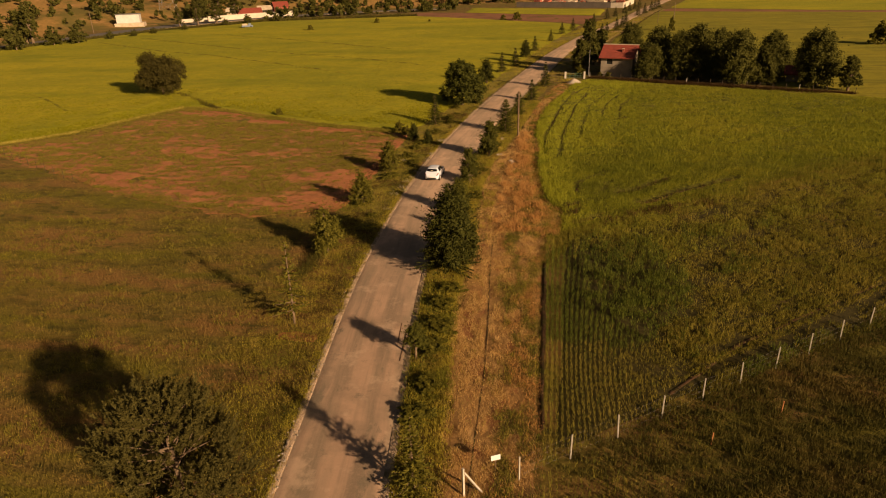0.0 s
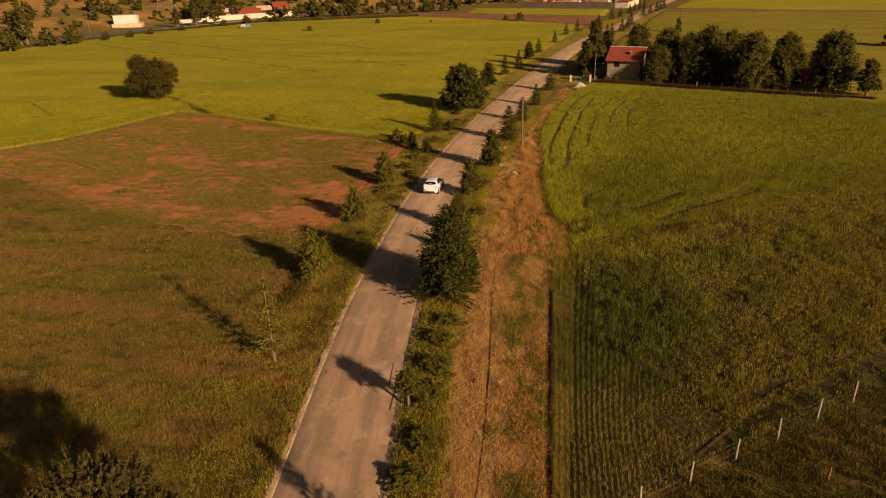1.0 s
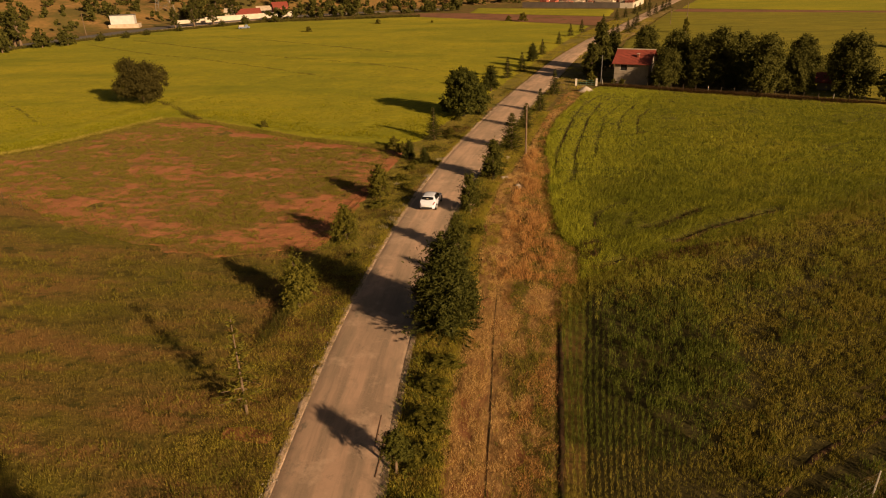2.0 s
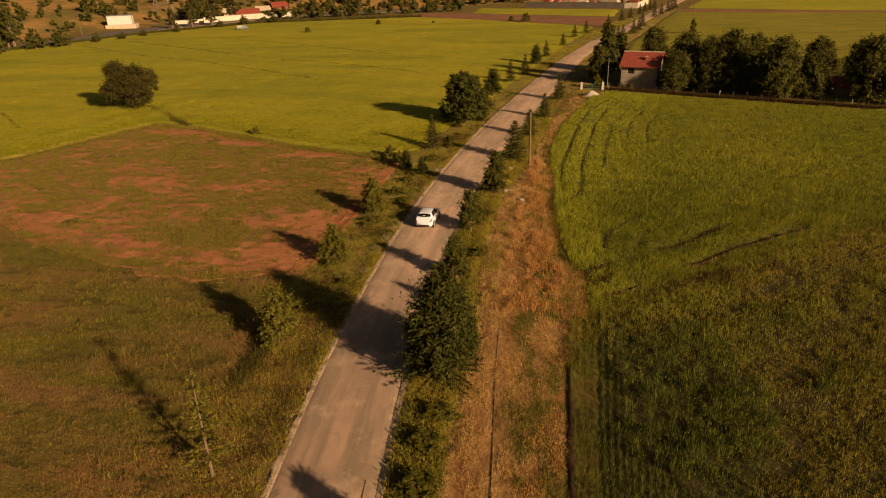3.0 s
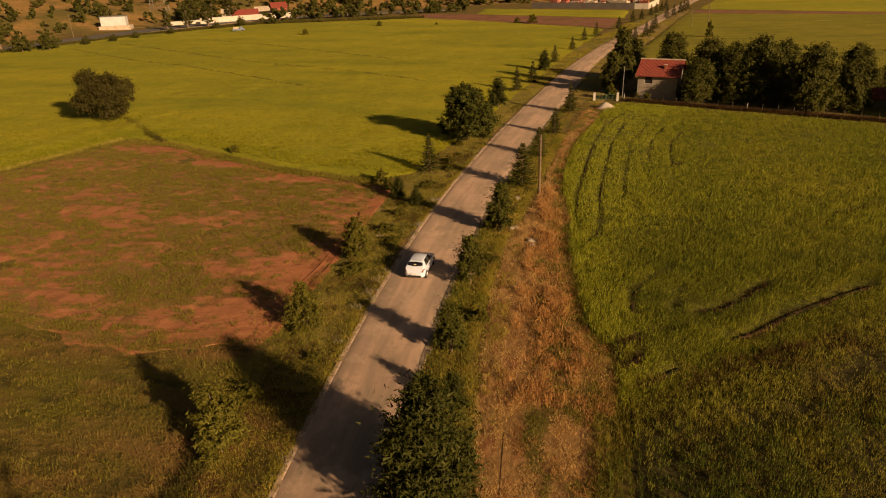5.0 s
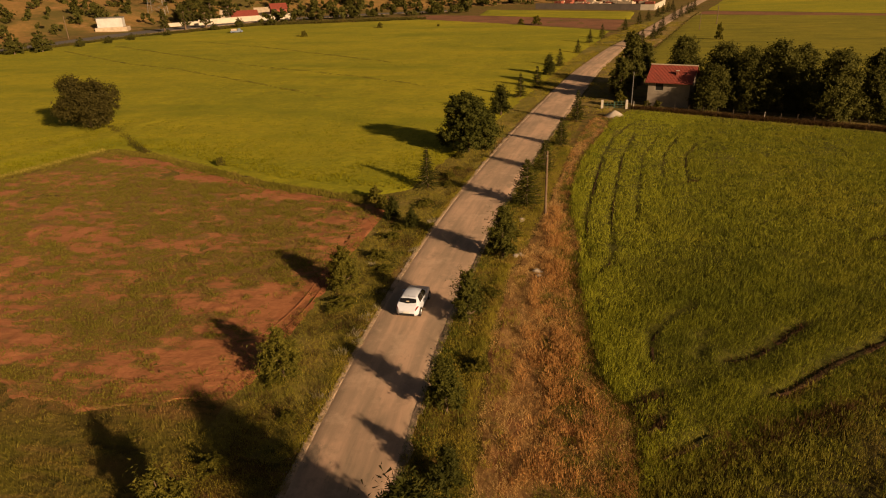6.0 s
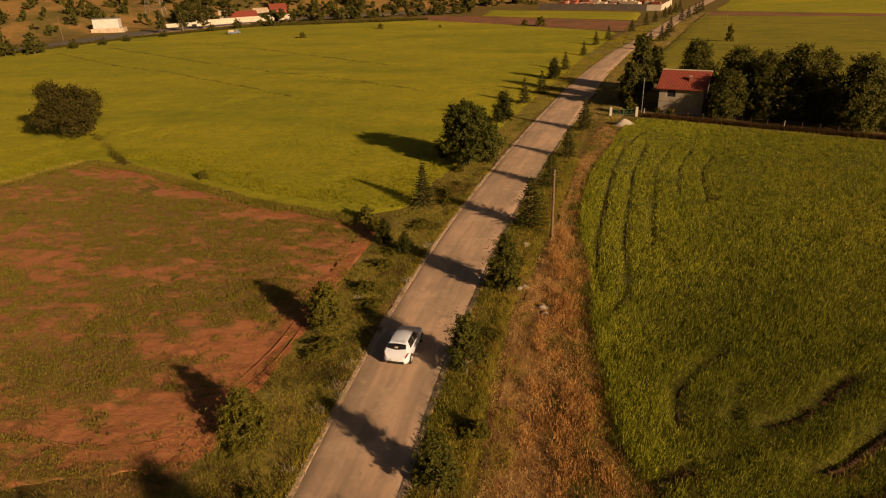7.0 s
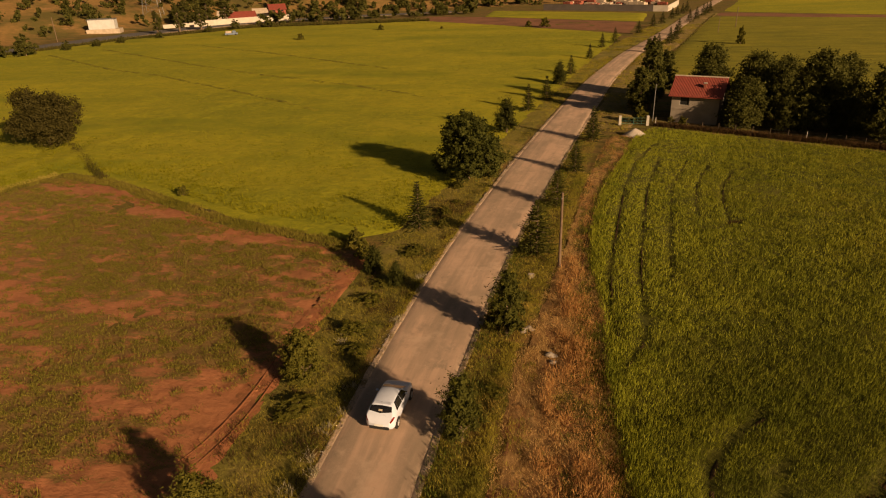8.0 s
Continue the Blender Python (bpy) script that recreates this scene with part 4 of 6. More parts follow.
for kind_pick, mat, words, high in ((pick, CROP_LUSH, "dark green grain standing in thin drill rows", 0.34), (is_dry, CROP_DRY, "ripening olive-yellow grain standing in thin drill rows", 0.30)):
    q = kind_pick & in_rows
    tufts("grain_crop", rows_all[q], high, 0.022, 5, mat, words, "crop", 0.30, 0.06, 0.02, tall=lodged[q], leafy=0.6)
tufts("grain_crop", rows_all[pick & ~in_rows], 0.50, 0.034, 10, CROP_LUSH, "lush dark green grain standing in drill rows", "crop", 0.35, 0.12, 0.02, tall=lodged[pick & ~in_rows], leafy=0.92)
tufts("grain_crop", rows_all[is_dry & ~in_rows], 0.34, 0.030, 8, CROP_DRY, "ripening olive-yellow grain standing in drill rows", "crop", 0.5, 0.09, 0.02, tall=lodged[is_dry & ~in_rows], leafy=0.7)
tufts("rough_grass", scatter([(-3.5, 23.3), (24, 43.9), (48, 61.9), (48, 30), (10, 8), (-3.5, 8)], 38, lambda x, y: np.clip(1.2 - (y - 20) / 45, 0.2, 1) * np.clip((x - 1.0) / 8, 0.12, 1) * np.clip(4 * fbm(x, y, 0.6, 109, 3) - 1.0, 0.35, 1)), 0.38, 0.044, 5, ROUGH_GRASS,
      "dark rough grass beyond the wire fence", "grass", 0.7, 0.14, leafy=0.65)
fill = scatter([(8, 46), (8, 36), (24, 47.5), (60, 78), (60, 97), (20, 70), (3, 57.5)], 30, lambda x, y: np.clip(np.maximum((y - 40 - 0.6 * x) / 10, (x - 10) / 6), 0.4, 1) * np.clip(4 * fbm(x * 0.7, y * 0.7, 0.7, 113, 3) - 1.1, 0.2, 1))
fill_lush = value_noise(fill[:, 0], fill[:, 1], 0.2, 41) > 0.48 + 0.02 * fill[:, 0] - 0.03 * np.clip(fill[:, 1] - 47 - 0.6 * fill[:, 0], -8, 8)
tufts("grain_crop", fill[fill_lush], 0.42, 0.034, 5, CROP_MID, "olive-green grain between the rows", "crop", 0.45, 0.12, 0.02, leafy=0.85)
tufts("grain_crop", fill[~fill_lush], 0.36, 0.03, 5, CROP_DRY, "ripening olive-yellow grain between the rows", "crop", 0.45, 0.12, 0.02, leafy=0.85)
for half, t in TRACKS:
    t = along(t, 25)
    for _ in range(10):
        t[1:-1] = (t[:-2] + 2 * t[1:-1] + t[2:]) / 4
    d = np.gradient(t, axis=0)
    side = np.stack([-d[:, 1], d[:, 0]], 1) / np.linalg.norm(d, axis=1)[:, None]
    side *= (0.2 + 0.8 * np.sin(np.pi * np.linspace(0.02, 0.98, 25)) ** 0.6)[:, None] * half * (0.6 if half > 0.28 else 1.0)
    # Reddish-brown track soil, with the shade of the crop walls in its colour.
    loft("crop_track", t - side, t + side, 5, 60, 0.10 if half > 0.2 else 0.11, SHADED_TRACK_SOIL, "pressed track through the green crop, its shade put into dark soil", "track", 0.05, 0.35)
for t, half in (([(-109.6, 125.9), (-100.7, 119.7), (-89.6, 110.0)], 0.5), ([(-168.7, 232.4), (-124.7, 202.1), (-100.5, 189.6), (-64.1, 165.1), (-46.5, 151.8)], 1.0),
                ([(-160.0, 246.5), (-113.5, 215.1), (-78.4, 192.7), (-53.7, 180.1), (-30, 165)], 1.05), ([(-135.9, 257.7), (-97.0, 234.9), (-46.3, 199.1)], 1.0)):
    t = np.array(t, float)
    d = np.gradient(t, axis=0)
    side = np.stack([-d[:, 1], d[:, 0]], 1) / np.linalg.norm(d, axis=1)[:, None]
    loft("crop_track", t - side * half, t + side * half, 5, 220, 0.36, BARLEY_LANE, "faint olive wheel lane through the barley", "track", 0.24, 1.6)
edge_q = np.concatenate([along([(-125, 73.5), (-85, 85.2), (-77, 93.2), (-69, 113)], 1500), along([(-67, 114.6), (-58, 111.8), (-37.6, 101.2), (-22, 96.6)], 1500)])
tufts("field_scrub", edge_q + np.random.normal(0, 0.5, edge_q.shape), 0.26, 0.05, 5, CROP_DRY, "olive-brown scrub at the barley's edge", "scrub", 1.0, 0.25)
pale_edge = along([(-128, 72.8), (-85, 85.7), (-77, 93.7), (-68.5, 114.5)], 2600)
tufts("field_edge_grass", pale_edge + np.random.normal(0, 0.16, pale_edge.shape), 0.34, 0.05, 5, PALE_STRAW, "pale dry grass along the barley's edge", "grass", 0.6, 0.2)
ditch = along([(-77.5, 128.6), (-72.6, 124.4), (-64.5, 116.6), (-61, 113.6)], 420)
tufts("ditch_scrub", ditch + np.random.normal(0, 0.35, ditch.shape), 0.36, 0.06, 5, ROUGH_GRASS, "dark scrub in the ditch below the lone tree", "scrub", 0.8, 0.2, 0.1)
edge_y = np.repeat(np.linspace(64.5, 136, 280), 4)
edge_q = np.stack([crop_edge(edge_y) + np.random.normal(0.35, 0.35, len(edge_y)) + 0.9 * (value_noise(edge_y, 0 * edge_y, 0.5, 51) - 0.5), edge_y + np.random.normal(0, 0.2, len(edge_y))], 1)
tufts("bright_crop", edge_q, 0.42, 0.036, 5, GREEN_BLADE, "ragged green grain at the field's edge", "crop", 0.7, 0.16, 0.0)
tufts("field_scrub", scatter([(-196, 196), (-188, 222), (-170, 276), (-137, 320), (-66, 336), (-68, 344), (-141, 330), (-177, 280), (-195, 226), (-204, 196)], 1.6), 0.8, 0.35, 5, ROUGH_GRASS,
      "dull scrub between the barley and the highway", "scrub", 0.9, 0.5)
tufts("field_scrub", scatter([(-78, 91), (-67, 113.4), (-58, 110.8), (-37.6, 100.3), (-21.5, 95.2), (-21.5, 97.6), (-37.6, 102.2), (-58, 112.8), (-68, 115.6), (-80, 91)], 13,
                              lambda x, y: value_noise(x, y, 0.3, 43) * 1.2), 0.3, 0.06, 5, CROP_DRY, "dull scrub between red field and barley", "scrub", 0.9, 0.2)
GREEN_EDGE = [(1.6, 57.4), (1.9, 63.2), (0.3, 66), (-0.5, 73), (-1.0, 79.6), (-0.9, 87.2), (-1.8, 96.8), (-1.3, 105), (-0.2, 114), (5.2, 138), (8, 143), (57, 121), (62, 100)]
crop_q = scatter(GREEN_EDGE, 56, lambda x, y: np.clip(1.25 - (y - 60) / 42, 0.5, 1) * np.clip(1.5 - 2.2 * track_depth(x, y), 0, 1))
cx, cy = crop_q[:, 0], crop_q[:, 1]
from_edge = cx - crop_edge(cy)
# The cy terms lighten distant grain, putting grazing light into the colour.
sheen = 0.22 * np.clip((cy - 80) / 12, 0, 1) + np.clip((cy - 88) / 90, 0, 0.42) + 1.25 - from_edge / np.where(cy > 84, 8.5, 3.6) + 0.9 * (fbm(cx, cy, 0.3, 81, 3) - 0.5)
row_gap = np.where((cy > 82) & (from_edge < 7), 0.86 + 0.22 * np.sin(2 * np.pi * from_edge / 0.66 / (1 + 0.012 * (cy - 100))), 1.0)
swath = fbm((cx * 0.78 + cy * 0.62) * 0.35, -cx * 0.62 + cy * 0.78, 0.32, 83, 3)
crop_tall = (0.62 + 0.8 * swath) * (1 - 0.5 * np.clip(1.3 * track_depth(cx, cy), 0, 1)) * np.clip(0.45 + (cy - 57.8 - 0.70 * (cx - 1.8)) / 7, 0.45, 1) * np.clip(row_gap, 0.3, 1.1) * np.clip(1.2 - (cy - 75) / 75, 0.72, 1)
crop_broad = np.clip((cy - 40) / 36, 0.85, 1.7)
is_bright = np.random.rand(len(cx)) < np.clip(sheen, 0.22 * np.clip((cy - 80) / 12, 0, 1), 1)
# Darker tone grows towards the near end as painted shade.
is_shaded = ~is_bright & (np.random.rand(len(cx)) < np.clip((0.62 - swath) * 5, 0, 0.85) * np.clip((from_edge - 2.5) / 4, 0, 1) * np.clip(1.25 - (cy - 64) / 22, 0.05, 1))
for pick, mat, words in ((is_shaded, GREEN_SHADED, "green grain in soft swaths, shade put into a darker tone towards the near end"), (is_bright, GREEN_BRIGHT, "bright yellow-green grain along the field's edge, also mixed in to lighten the far end"), (~is_bright & ~is_shaded, GREEN_BLADE, "green grain with ears turning yellow")):
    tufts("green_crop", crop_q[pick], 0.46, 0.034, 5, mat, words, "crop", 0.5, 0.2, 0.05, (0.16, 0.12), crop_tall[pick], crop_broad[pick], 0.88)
tufts("barley_crop", scatter([(-84, 87), (-76, 94.5), (-67, 117), (-58, 114), (-37, 103.5), (-20, 100), (-9, 150), (8, 262), (-62, 325), (-135, 312), (-168, 270), (-185, 215), (-110, 80)], 8,
                             lambda x, y: np.clip(1.15 - (y - 90) / 45, 0.03, 1)), 0.22, 0.055, 4, BARLEY_BLADE, "yellow-green barley ears", "crop", 0.5, 0.16, 0.25)
weed_where = lambda x, y: np.clip((-20.6 - x) / 3, 0, 1) * np.clip(1.5 * red_cover(x, y) - 0.28 + 1.7 * (fbm(x * 0.7, y * 1.5, 1.3, 71, 3) - 0.5), 0.03, 1)
weed_q = np.repeat(scatter(RED_NEAR + RED_FAR[::-1], 7.5, weed_where), 6, axis=0)
weed_q = weed_q + np.random.normal(0, 0.11, weed_q.shape) * np.array([1.4, 0.9])
tufts("field_weeds", weed_q, 0.19, 0.046, 5, WEED, "low green weeds on red soil", "weeds", 1.2, 0.17, leafy=0.85, tall=0.6 + 0.9 * fbm(weed_q[:, 0], weed_q[:, 1], 0.6, 73, 2))
thistle_at = np.array([(-15.2, 91.3), (-16.2, 76.0), (-15.9, 73.6), (-16.5, 72.0), (-16.5, 69.7), (-16.0, 68.8), (-16.6, 67.4), (-18.5, 80.9), (-18.1, 82.8), (-16.4, 62.5), (-15.6, 84.2)])
thistle_q = np.repeat(thistle_at, 12, axis=0) + np.random.normal(0, 0.22, (len(thistle_at) * 12, 2))
tufts("thistle_plants", thistle_q, 0.24, 0.05, 7, PALE_WEED, "pale dry thistles along the road edge", "weeds", 1.5, 0.12)
far_ditch = along([(21, 223), (23.5, 232.6), (32.1, 265.9), (40.5, 299.5), (52, 340)], 1200)
tufts("ditch_scrub", far_ditch[::5] + np.random.normal(0, 0.2, far_ditch[::5].shape), 0.3, 0.10, 5, ROUGH_GRASS, "dark weeds in the ditch beside the far road", "scrub", 0.8, 0.3, 0.1)
tufts("red_weeds", scatter([(5.5, 59.0), (10.5, 62.2), (17, 66), (17, 67.6), (10.5, 64.2), (5.5, 61)], 26, lambda x, y: value_noise(x, y, 0.5, 59)), 0.4, 0.05, 5, DOCK_DARK, "dark reddish weeds at the crop's edge", "weeds", 0.9, 0.14, 0.1)
tufts("red_weeds", scatter([(1.6, 61.0), (3.2, 61.0), (4.0, 65.6), (1.8, 65.0)], 30, lambda x, y: value_noise(x, y, 0.6, 61)), 0.4, 0.05, 5, DOCK_DARK, "dark reddish weeds at the crop's edge", "weeds", 0.9, 0.14, 0.05)
# Dark tufts blacken the wider troughs in place of deep shade.
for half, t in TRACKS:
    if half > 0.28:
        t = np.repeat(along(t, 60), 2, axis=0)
        tufts("red_weeds", t + np.random.normal(0, half * 0.6, t.shape), 0.18, 0.05, 4, DOCK_DARK, "dark reddish tufts deepening the shade in a pressed trough", "weeds", 1.2, 0.12, 0.1)
for t in ([(-32.2, 62.8), (-30.2, 62.6), (-27.5, 62.7), (-24.8, 63.4), (-23.2, 64.5), (-22.2, 65.9)], [(-23.7, 67.3), (-22.8, 69.1), (-22.2, 72.3), (-22.0, 75.2), (-22.1, 78)],
          [(-22.5, 67.2), (-21.8, 69.5), (-21.3, 72.1), (-21.2, 75.3), (-21.3, 79)]):
    t = along(t, 25)
    for _ in range(8):
        t[1:-1] = (t[:-2] + 2 * t[1:-1] + t[2:]) / 4
    d = np.gradient(t, axis=0)
    side = (0.045 if t[0, 0] < -30 else 0.08) * np.stack([-d[:, 1], d[:, 0]], 1) / np.linalg.norm(d, axis=1)[:, None]
    loft("wheel_rut", t - side, t + side, 5, 90, 0.045, RED_RUT, "pressed wheel mark in the bare red soil", "rut", 0.05, 0.2)


# ---- trees ----
def crown_mesh(centres, radii, count, size, material, up=0.25, tufty=0.26, per=40, shoot=0.9, thin=1.0):
    """Leaves in many small sprays that sit on and in lumps, so that the outline is ragged and has gaps."""
    c, r = np.array(centres, float), np.array(radii, float)
    w = r[:, 0] ** 2
    n_spray = max(1, count // per)
    k = np.random.choice(len(c), n_spray, p=w / w.sum())
    d = np.random.normal(size=(n_spray, 3))
    d[:, 2] += 0.15
    d /= np.linalg.norm(d, axis=1)[:, None]
    reach = 0.62 + 0.42 * np.random.rand(n_spray) ** 0.5
    spray = c[k] + d * r[k] * reach[:, None]
    j = np.random.randint(0, n_spray, count)
    rad = r[k[j]].mean(1)[:, None] * tufty
    along_d = np.random.normal(0, 1.0, (count, 1)) * rad * shoot
    p = spray[j] + np.random.normal(0, 0.55, (count, 3)) * rad + d[j] * along_d
    n = d[j] * 0.8 + np.random.normal(0, 0.6, (count, 3)) + np.array([0, 0, up])
    n /= np.linalg.norm(n, axis=1)[:, None]
    a = np.cross(n, np.random.normal(size=(count, 3)))
    a /= np.linalg.norm(a, axis=1)[:, None]
    b = np.cross(n, a)
    s = (size * (0.6 + 0.8 * np.random.rand(count)))[:, None]
    v = np.stack([p - a * s * 0.4 + b * s * 0.5 * thin, p - a * s * 0.4 - b * s * 0.5 * thin, p + a * s * 0.8], 1)
    v = v[v[:, :, 2].min(1) > 0.02]
    return tri_mesh("crown", v.reshape(-1, 3), 3, material)


def hung(name, me, parent):
    ob = new(name, me)
    ob.parent = parent
    return ob


def broadleaf(name, h, width, seed, leaves, size, material, label, category="tree", low=0.12, bark=BARK, lumps=16, flat=0.8, top=0.45, shoot=0.8, tufty=0.18, gather=1.0, thin=1.0, rounded=False):
    """A tree with limbs and a lumpy crown, built at the origin. top: how far the crown narrows upwards."""
    rng = np.random.RandomState(seed)
    np.random.seed(seed)
    root = thing(name, Matrix(), label, category)
    bm = bmesh.new()
    tube(bm, (0, 0, -0.1), (0.05 * h * 0.2, 0, h * 0.35), 0.032 * h, 0.022 * h, 10)
    tube(bm, (0.01 * h, 0, h * 0.35), (0.0, 0.03, h * 0.8), 0.022 * h, 0.007 * h, 8)
    centres, radii = [], []
    z0 = h * low
    for i in range(lumps):
        f = (i + 0.5) / lumps
        z = z0 + (h - z0) * (0.12 + 0.76 * f)
        reach = width / 2 * (1 - top * f ** 1.6) * (0.62 + 0.3 * rng.rand()) * (0.55 + 0.45 * math.sin(math.pi * min(1, f + 0.28)))
        if rounded:
            reach = width / 2 * (0.66 + 0.3 * rng.rand()) * math.sin(math.pi * (0.24 + 0.60 * f))
        ang = i * 2.4 + rng.rand()
        c = (reach * math.cos(ang) * 0.75, reach * math.sin(ang) * 0.75, z)
        rr = gather * width * (0.15 + 0.11 * rng.rand()) * (1 - 0.35 * top * f)
        centres.append(c)
        radii.append((rr, rr, rr * flat))
        tube(bm, (0, 0, max(0.12 * h, z * 0.62)), c, 0.012 * h, 0.003 * h, 5)
    centres.append((0, 0, z0 + (h - z0) * 0.5))
    radii.append((width * 0.28, width * 0.28, (h - z0) * 0.36))
    part("trunk", bm, bark, root)
    hung("crown", crown_mesh(centres, radii, leaves, size, material, shoot=shoot, tufty=tufty, thin=thin), root)
    return root


def conifer(name, h, width, seed, material, label, low=0.08, whorls=26, arms=10, bark=BARK, sparse=1.0, droop=0.12, category="conifer", taper=1.05):
    """A young conifer with whorls of needle-clad arms, built at the origin."""
    rng = np.random.RandomState(seed)
    root = thing(name, Matrix(), label, category)
    bm = bmesh.new()
    tube(bm, (0, 0, -0.1), (0.01 * h, 0, h * 0.97), 0.020 * h, 0.003 * h, 7)
    quads = []
    gap = 0.8 + 0.2 * rng.rand(whorls)
    for k in range(whorls):
        f = (k + rng.rand() * 0.7) / whorls
        z = h * (low + (0.97 - low) * f)
        for j in range(arms):
            if rng.rand() > sparse * gap[k]:
                continue
            L = width / 2 * (1 - f) ** taper * (0.55 + 0.75 * rng.rand()) + 0.012 * h
            a = 2 * math.pi * (j + rng.rand() * 0.8) / arms + k
            d = np.array([math.cos(a), math.sin(a), -droop + 0.35 * f + 0.2 * (rng.rand() - 0.5)])
            side = np.array([-math.sin(a), math.cos(a), 0])
            if k % 3 == 0 and j % 2 == 0:
                tube(bm, (0, 0, z), tuple(np.array([0, 0, z]) + d * L * 0.9), 0.006 * h, 0.002 * h, 4)
            n = max(5, int(L / 0.06))
            for i in range(n):
                t = 0.18 + 0.85 * (i + rng.rand()) / n
                c = np.array([0, 0, z]) + d * L * t + np.array([0, 0, 0.10 * L * t * t])
                s = (0.10 + 0.15 * rng.rand()) * (1.15 - 0.5 * t) * (0.55 + 0.04 * h)
                out = d * s * 0.9 + side * s * rng.choice([-1, 1]) * (0.5 + 0.6 * rng.rand()) + np.array([0, 0, s * 0.8 * (rng.rand() - 0.35)])
                wid = np.cross(out, rng.normal(size=3))
                wid = wid / (np.linalg.norm(wid) + 1e-6) * s * 0.42
                quads.append([c - wid, c + wid, c + out * 1.4])
    part("trunk", bm, bark, root)
    hung("crown", tri_mesh("crown", np.array(quads).reshape(-1, 3), 3, material), root)
    return root


def put(src, x, y, scale, turn, label="", used=set()):
    """Stands the built tree at its place, or a copy of it."""
    m = pose(x, y, float(hill(x, y)), 0, 0, turn) @ Matrix.Diagonal((*scale, 1))
    if src.name not in used:
        used.add(src.name)
        src.matrix_world = m
        ob = src
    else:
        sc = src.scale.copy()
        ob = copy_thing(src, m @ Matrix.Diagonal((1 / sc[0], 1 / sc[1], 1 / sc[2], 1)))
    return tagged(ob, label)


ROW = "young conifers along the road"
fir_a = tagged(conifer("conifer", 4.5, 3.0, 3, CONIFER, "dark green young conifer on the road verge"), group=ROW)
fir_b = tagged(conifer("conifer", 4.5, 3.2, 8, CONIFER, "dark green bushy conifer on the road verge", whorls=24, arms=11), group=ROW)
fir_c = tagged(broadleaf("conifer", 4.0, 3.0, 12, 11000, 0.15, CONIFER_LIGHT, "yellow-green bushy young conifer standing in the grass", "conifer", low=0.02, lumps=22, top=0.8, shoot=1.8, tufty=0.2, gather=0.85, thin=0.45), group=ROW)
fir_e = tagged(broadleaf("conifer", 4.5, 3.0, 14, 12000, 0.18, CONIFER, "dark green bushy conifer beside the road", "conifer", low=0.02, lumps=18, top=0.85, shoot=2.2, tufty=0.2, thin=0.4), group=ROW)
fir_f = tagged(broadleaf("conifer", 4.5, 3.1, 18, 12000, 0.16, CONIFER_MID, "dark irregular conifer beside the road", "conifer", low=0.02, lumps=24, top=0.92, shoot=1.4, tufty=0.2, gather=0.75, thin=0.42), group=ROW)
fir_g = tagged(conifer("conifer", 4.5, 3.3, 18, CONIFER_MID, "dark shaggy conifer beside the road", low=0.03, whorls=30, arms=12, sparse=0.85, droop=0.02, taper=0.75), group=ROW)
fir_d = tagged(conifer("conifer", 5.0, 3.0, 15, CONIFER_LIGHT, "thin sparse yellow-green conifer in the grass", low=0.16, whorls=26, arms=9, bark=BARK, sparse=0.42, droop=0.15), group=ROW)
put(fir_d, -17.7, 38.8, (1.0, 1.0, 1.32), 20)
for x, y, h, t in [(-19.3, 51.4, 4.6, 0), (-19.5, 64.3, 3.9, 80), (-19.3, 76.2, 4.2, 150)]:
    put(fir_c, x, y, (h / 4.0, h / 4.0, h / 4.0), t)
for x, y, h, t, s in [(-17.7, 101.5, 4.6, 0, fir_a), (-13.0, 139.7, 5.2, 40, fir_e), (-10.8, 154.5, 4.4, 90, fir_a), (-8.2, 163.6, 4.3, 10, fir_b), (-6.3, 179.6, 4.6, 130, fir_e),
                      (-4.2, 192.1, 4.0, 200, fir_b), (0.2, 215.1, 3.6, 30, fir_a), (3.9, 236.9, 3.0, 70, fir_a), (7.9, 248.2, 3.3, 0, fir_a), (16.5, 271.5, 3.1, 50, fir_a),
                      (23.0, 292.6, 3.4, 110, fir_a), (27.4, 304, 3.2, 20, fir_b), (33, 322, 3.3, 0, fir_a), (36.4, 334, 3.3, 90, fir_a), (40, 345, 3.2, 60, fir_b), (43.5, 357, 3.4, 10, fir_a), (-19.2, 91.5, 2.6, 20, fir_e), (-16.8, 89.5, 2.2, 160, fir_e)]:
    h *= 1.3 if y > 220 else 1.0
    put(s, x, y, (h / 4.5, h / 4.5, h / 4.3), t)
for x, y, h, t, s in [(-8.7, 62.2, 3.9, 0, fir_f), (-8.8, 72.3, 4.4, 60, fir_f), (-7.45, 83.3, 5.1, 120, fir_f), (-6.2, 96.8, 4.8, 15, fir_g), (-4.8, 109.0, 3.7, 75, fir_g),
                      (-3.0, 120.8, 3.8, 140, fir_b), (-0.7, 135.4, 4.7, 30, fir_a), (22.7, 243.9, 3.5, 0, fir_a), (28.0, 266.5, 3.7, 90, fir_a), (18.7, 235.4, 2.9, 40, fir_b),
                      (37.2, 306.8, 3.5, 10, fir_a), (16.5, 226, 3.2, 100, fir_b), (25.5, 254, 3.2, 10, fir_b), (41.5, 319, 3.4, 20, fir_b), (46, 332, 3.6, 45, fir_a), (49, 342, 3.4, 0, fir_b), (52, 352, 3.6, 80, fir_a), (-7.6, 56.5, 2.6, 45, fir_e)]:
    h *= 1.3 if y > 220 else 1.0
    put(s, x, y, (h / 4.5, h / 4.5, h / 4.3), t)
young = tagged(conifer("conifer", 4.6, 2.3, 21, CONIFER_LIGHT, "yellow-green young conifer beside the straw strip", low=0.05, whorls=26, arms=10, sparse=0.85), group=ROW)
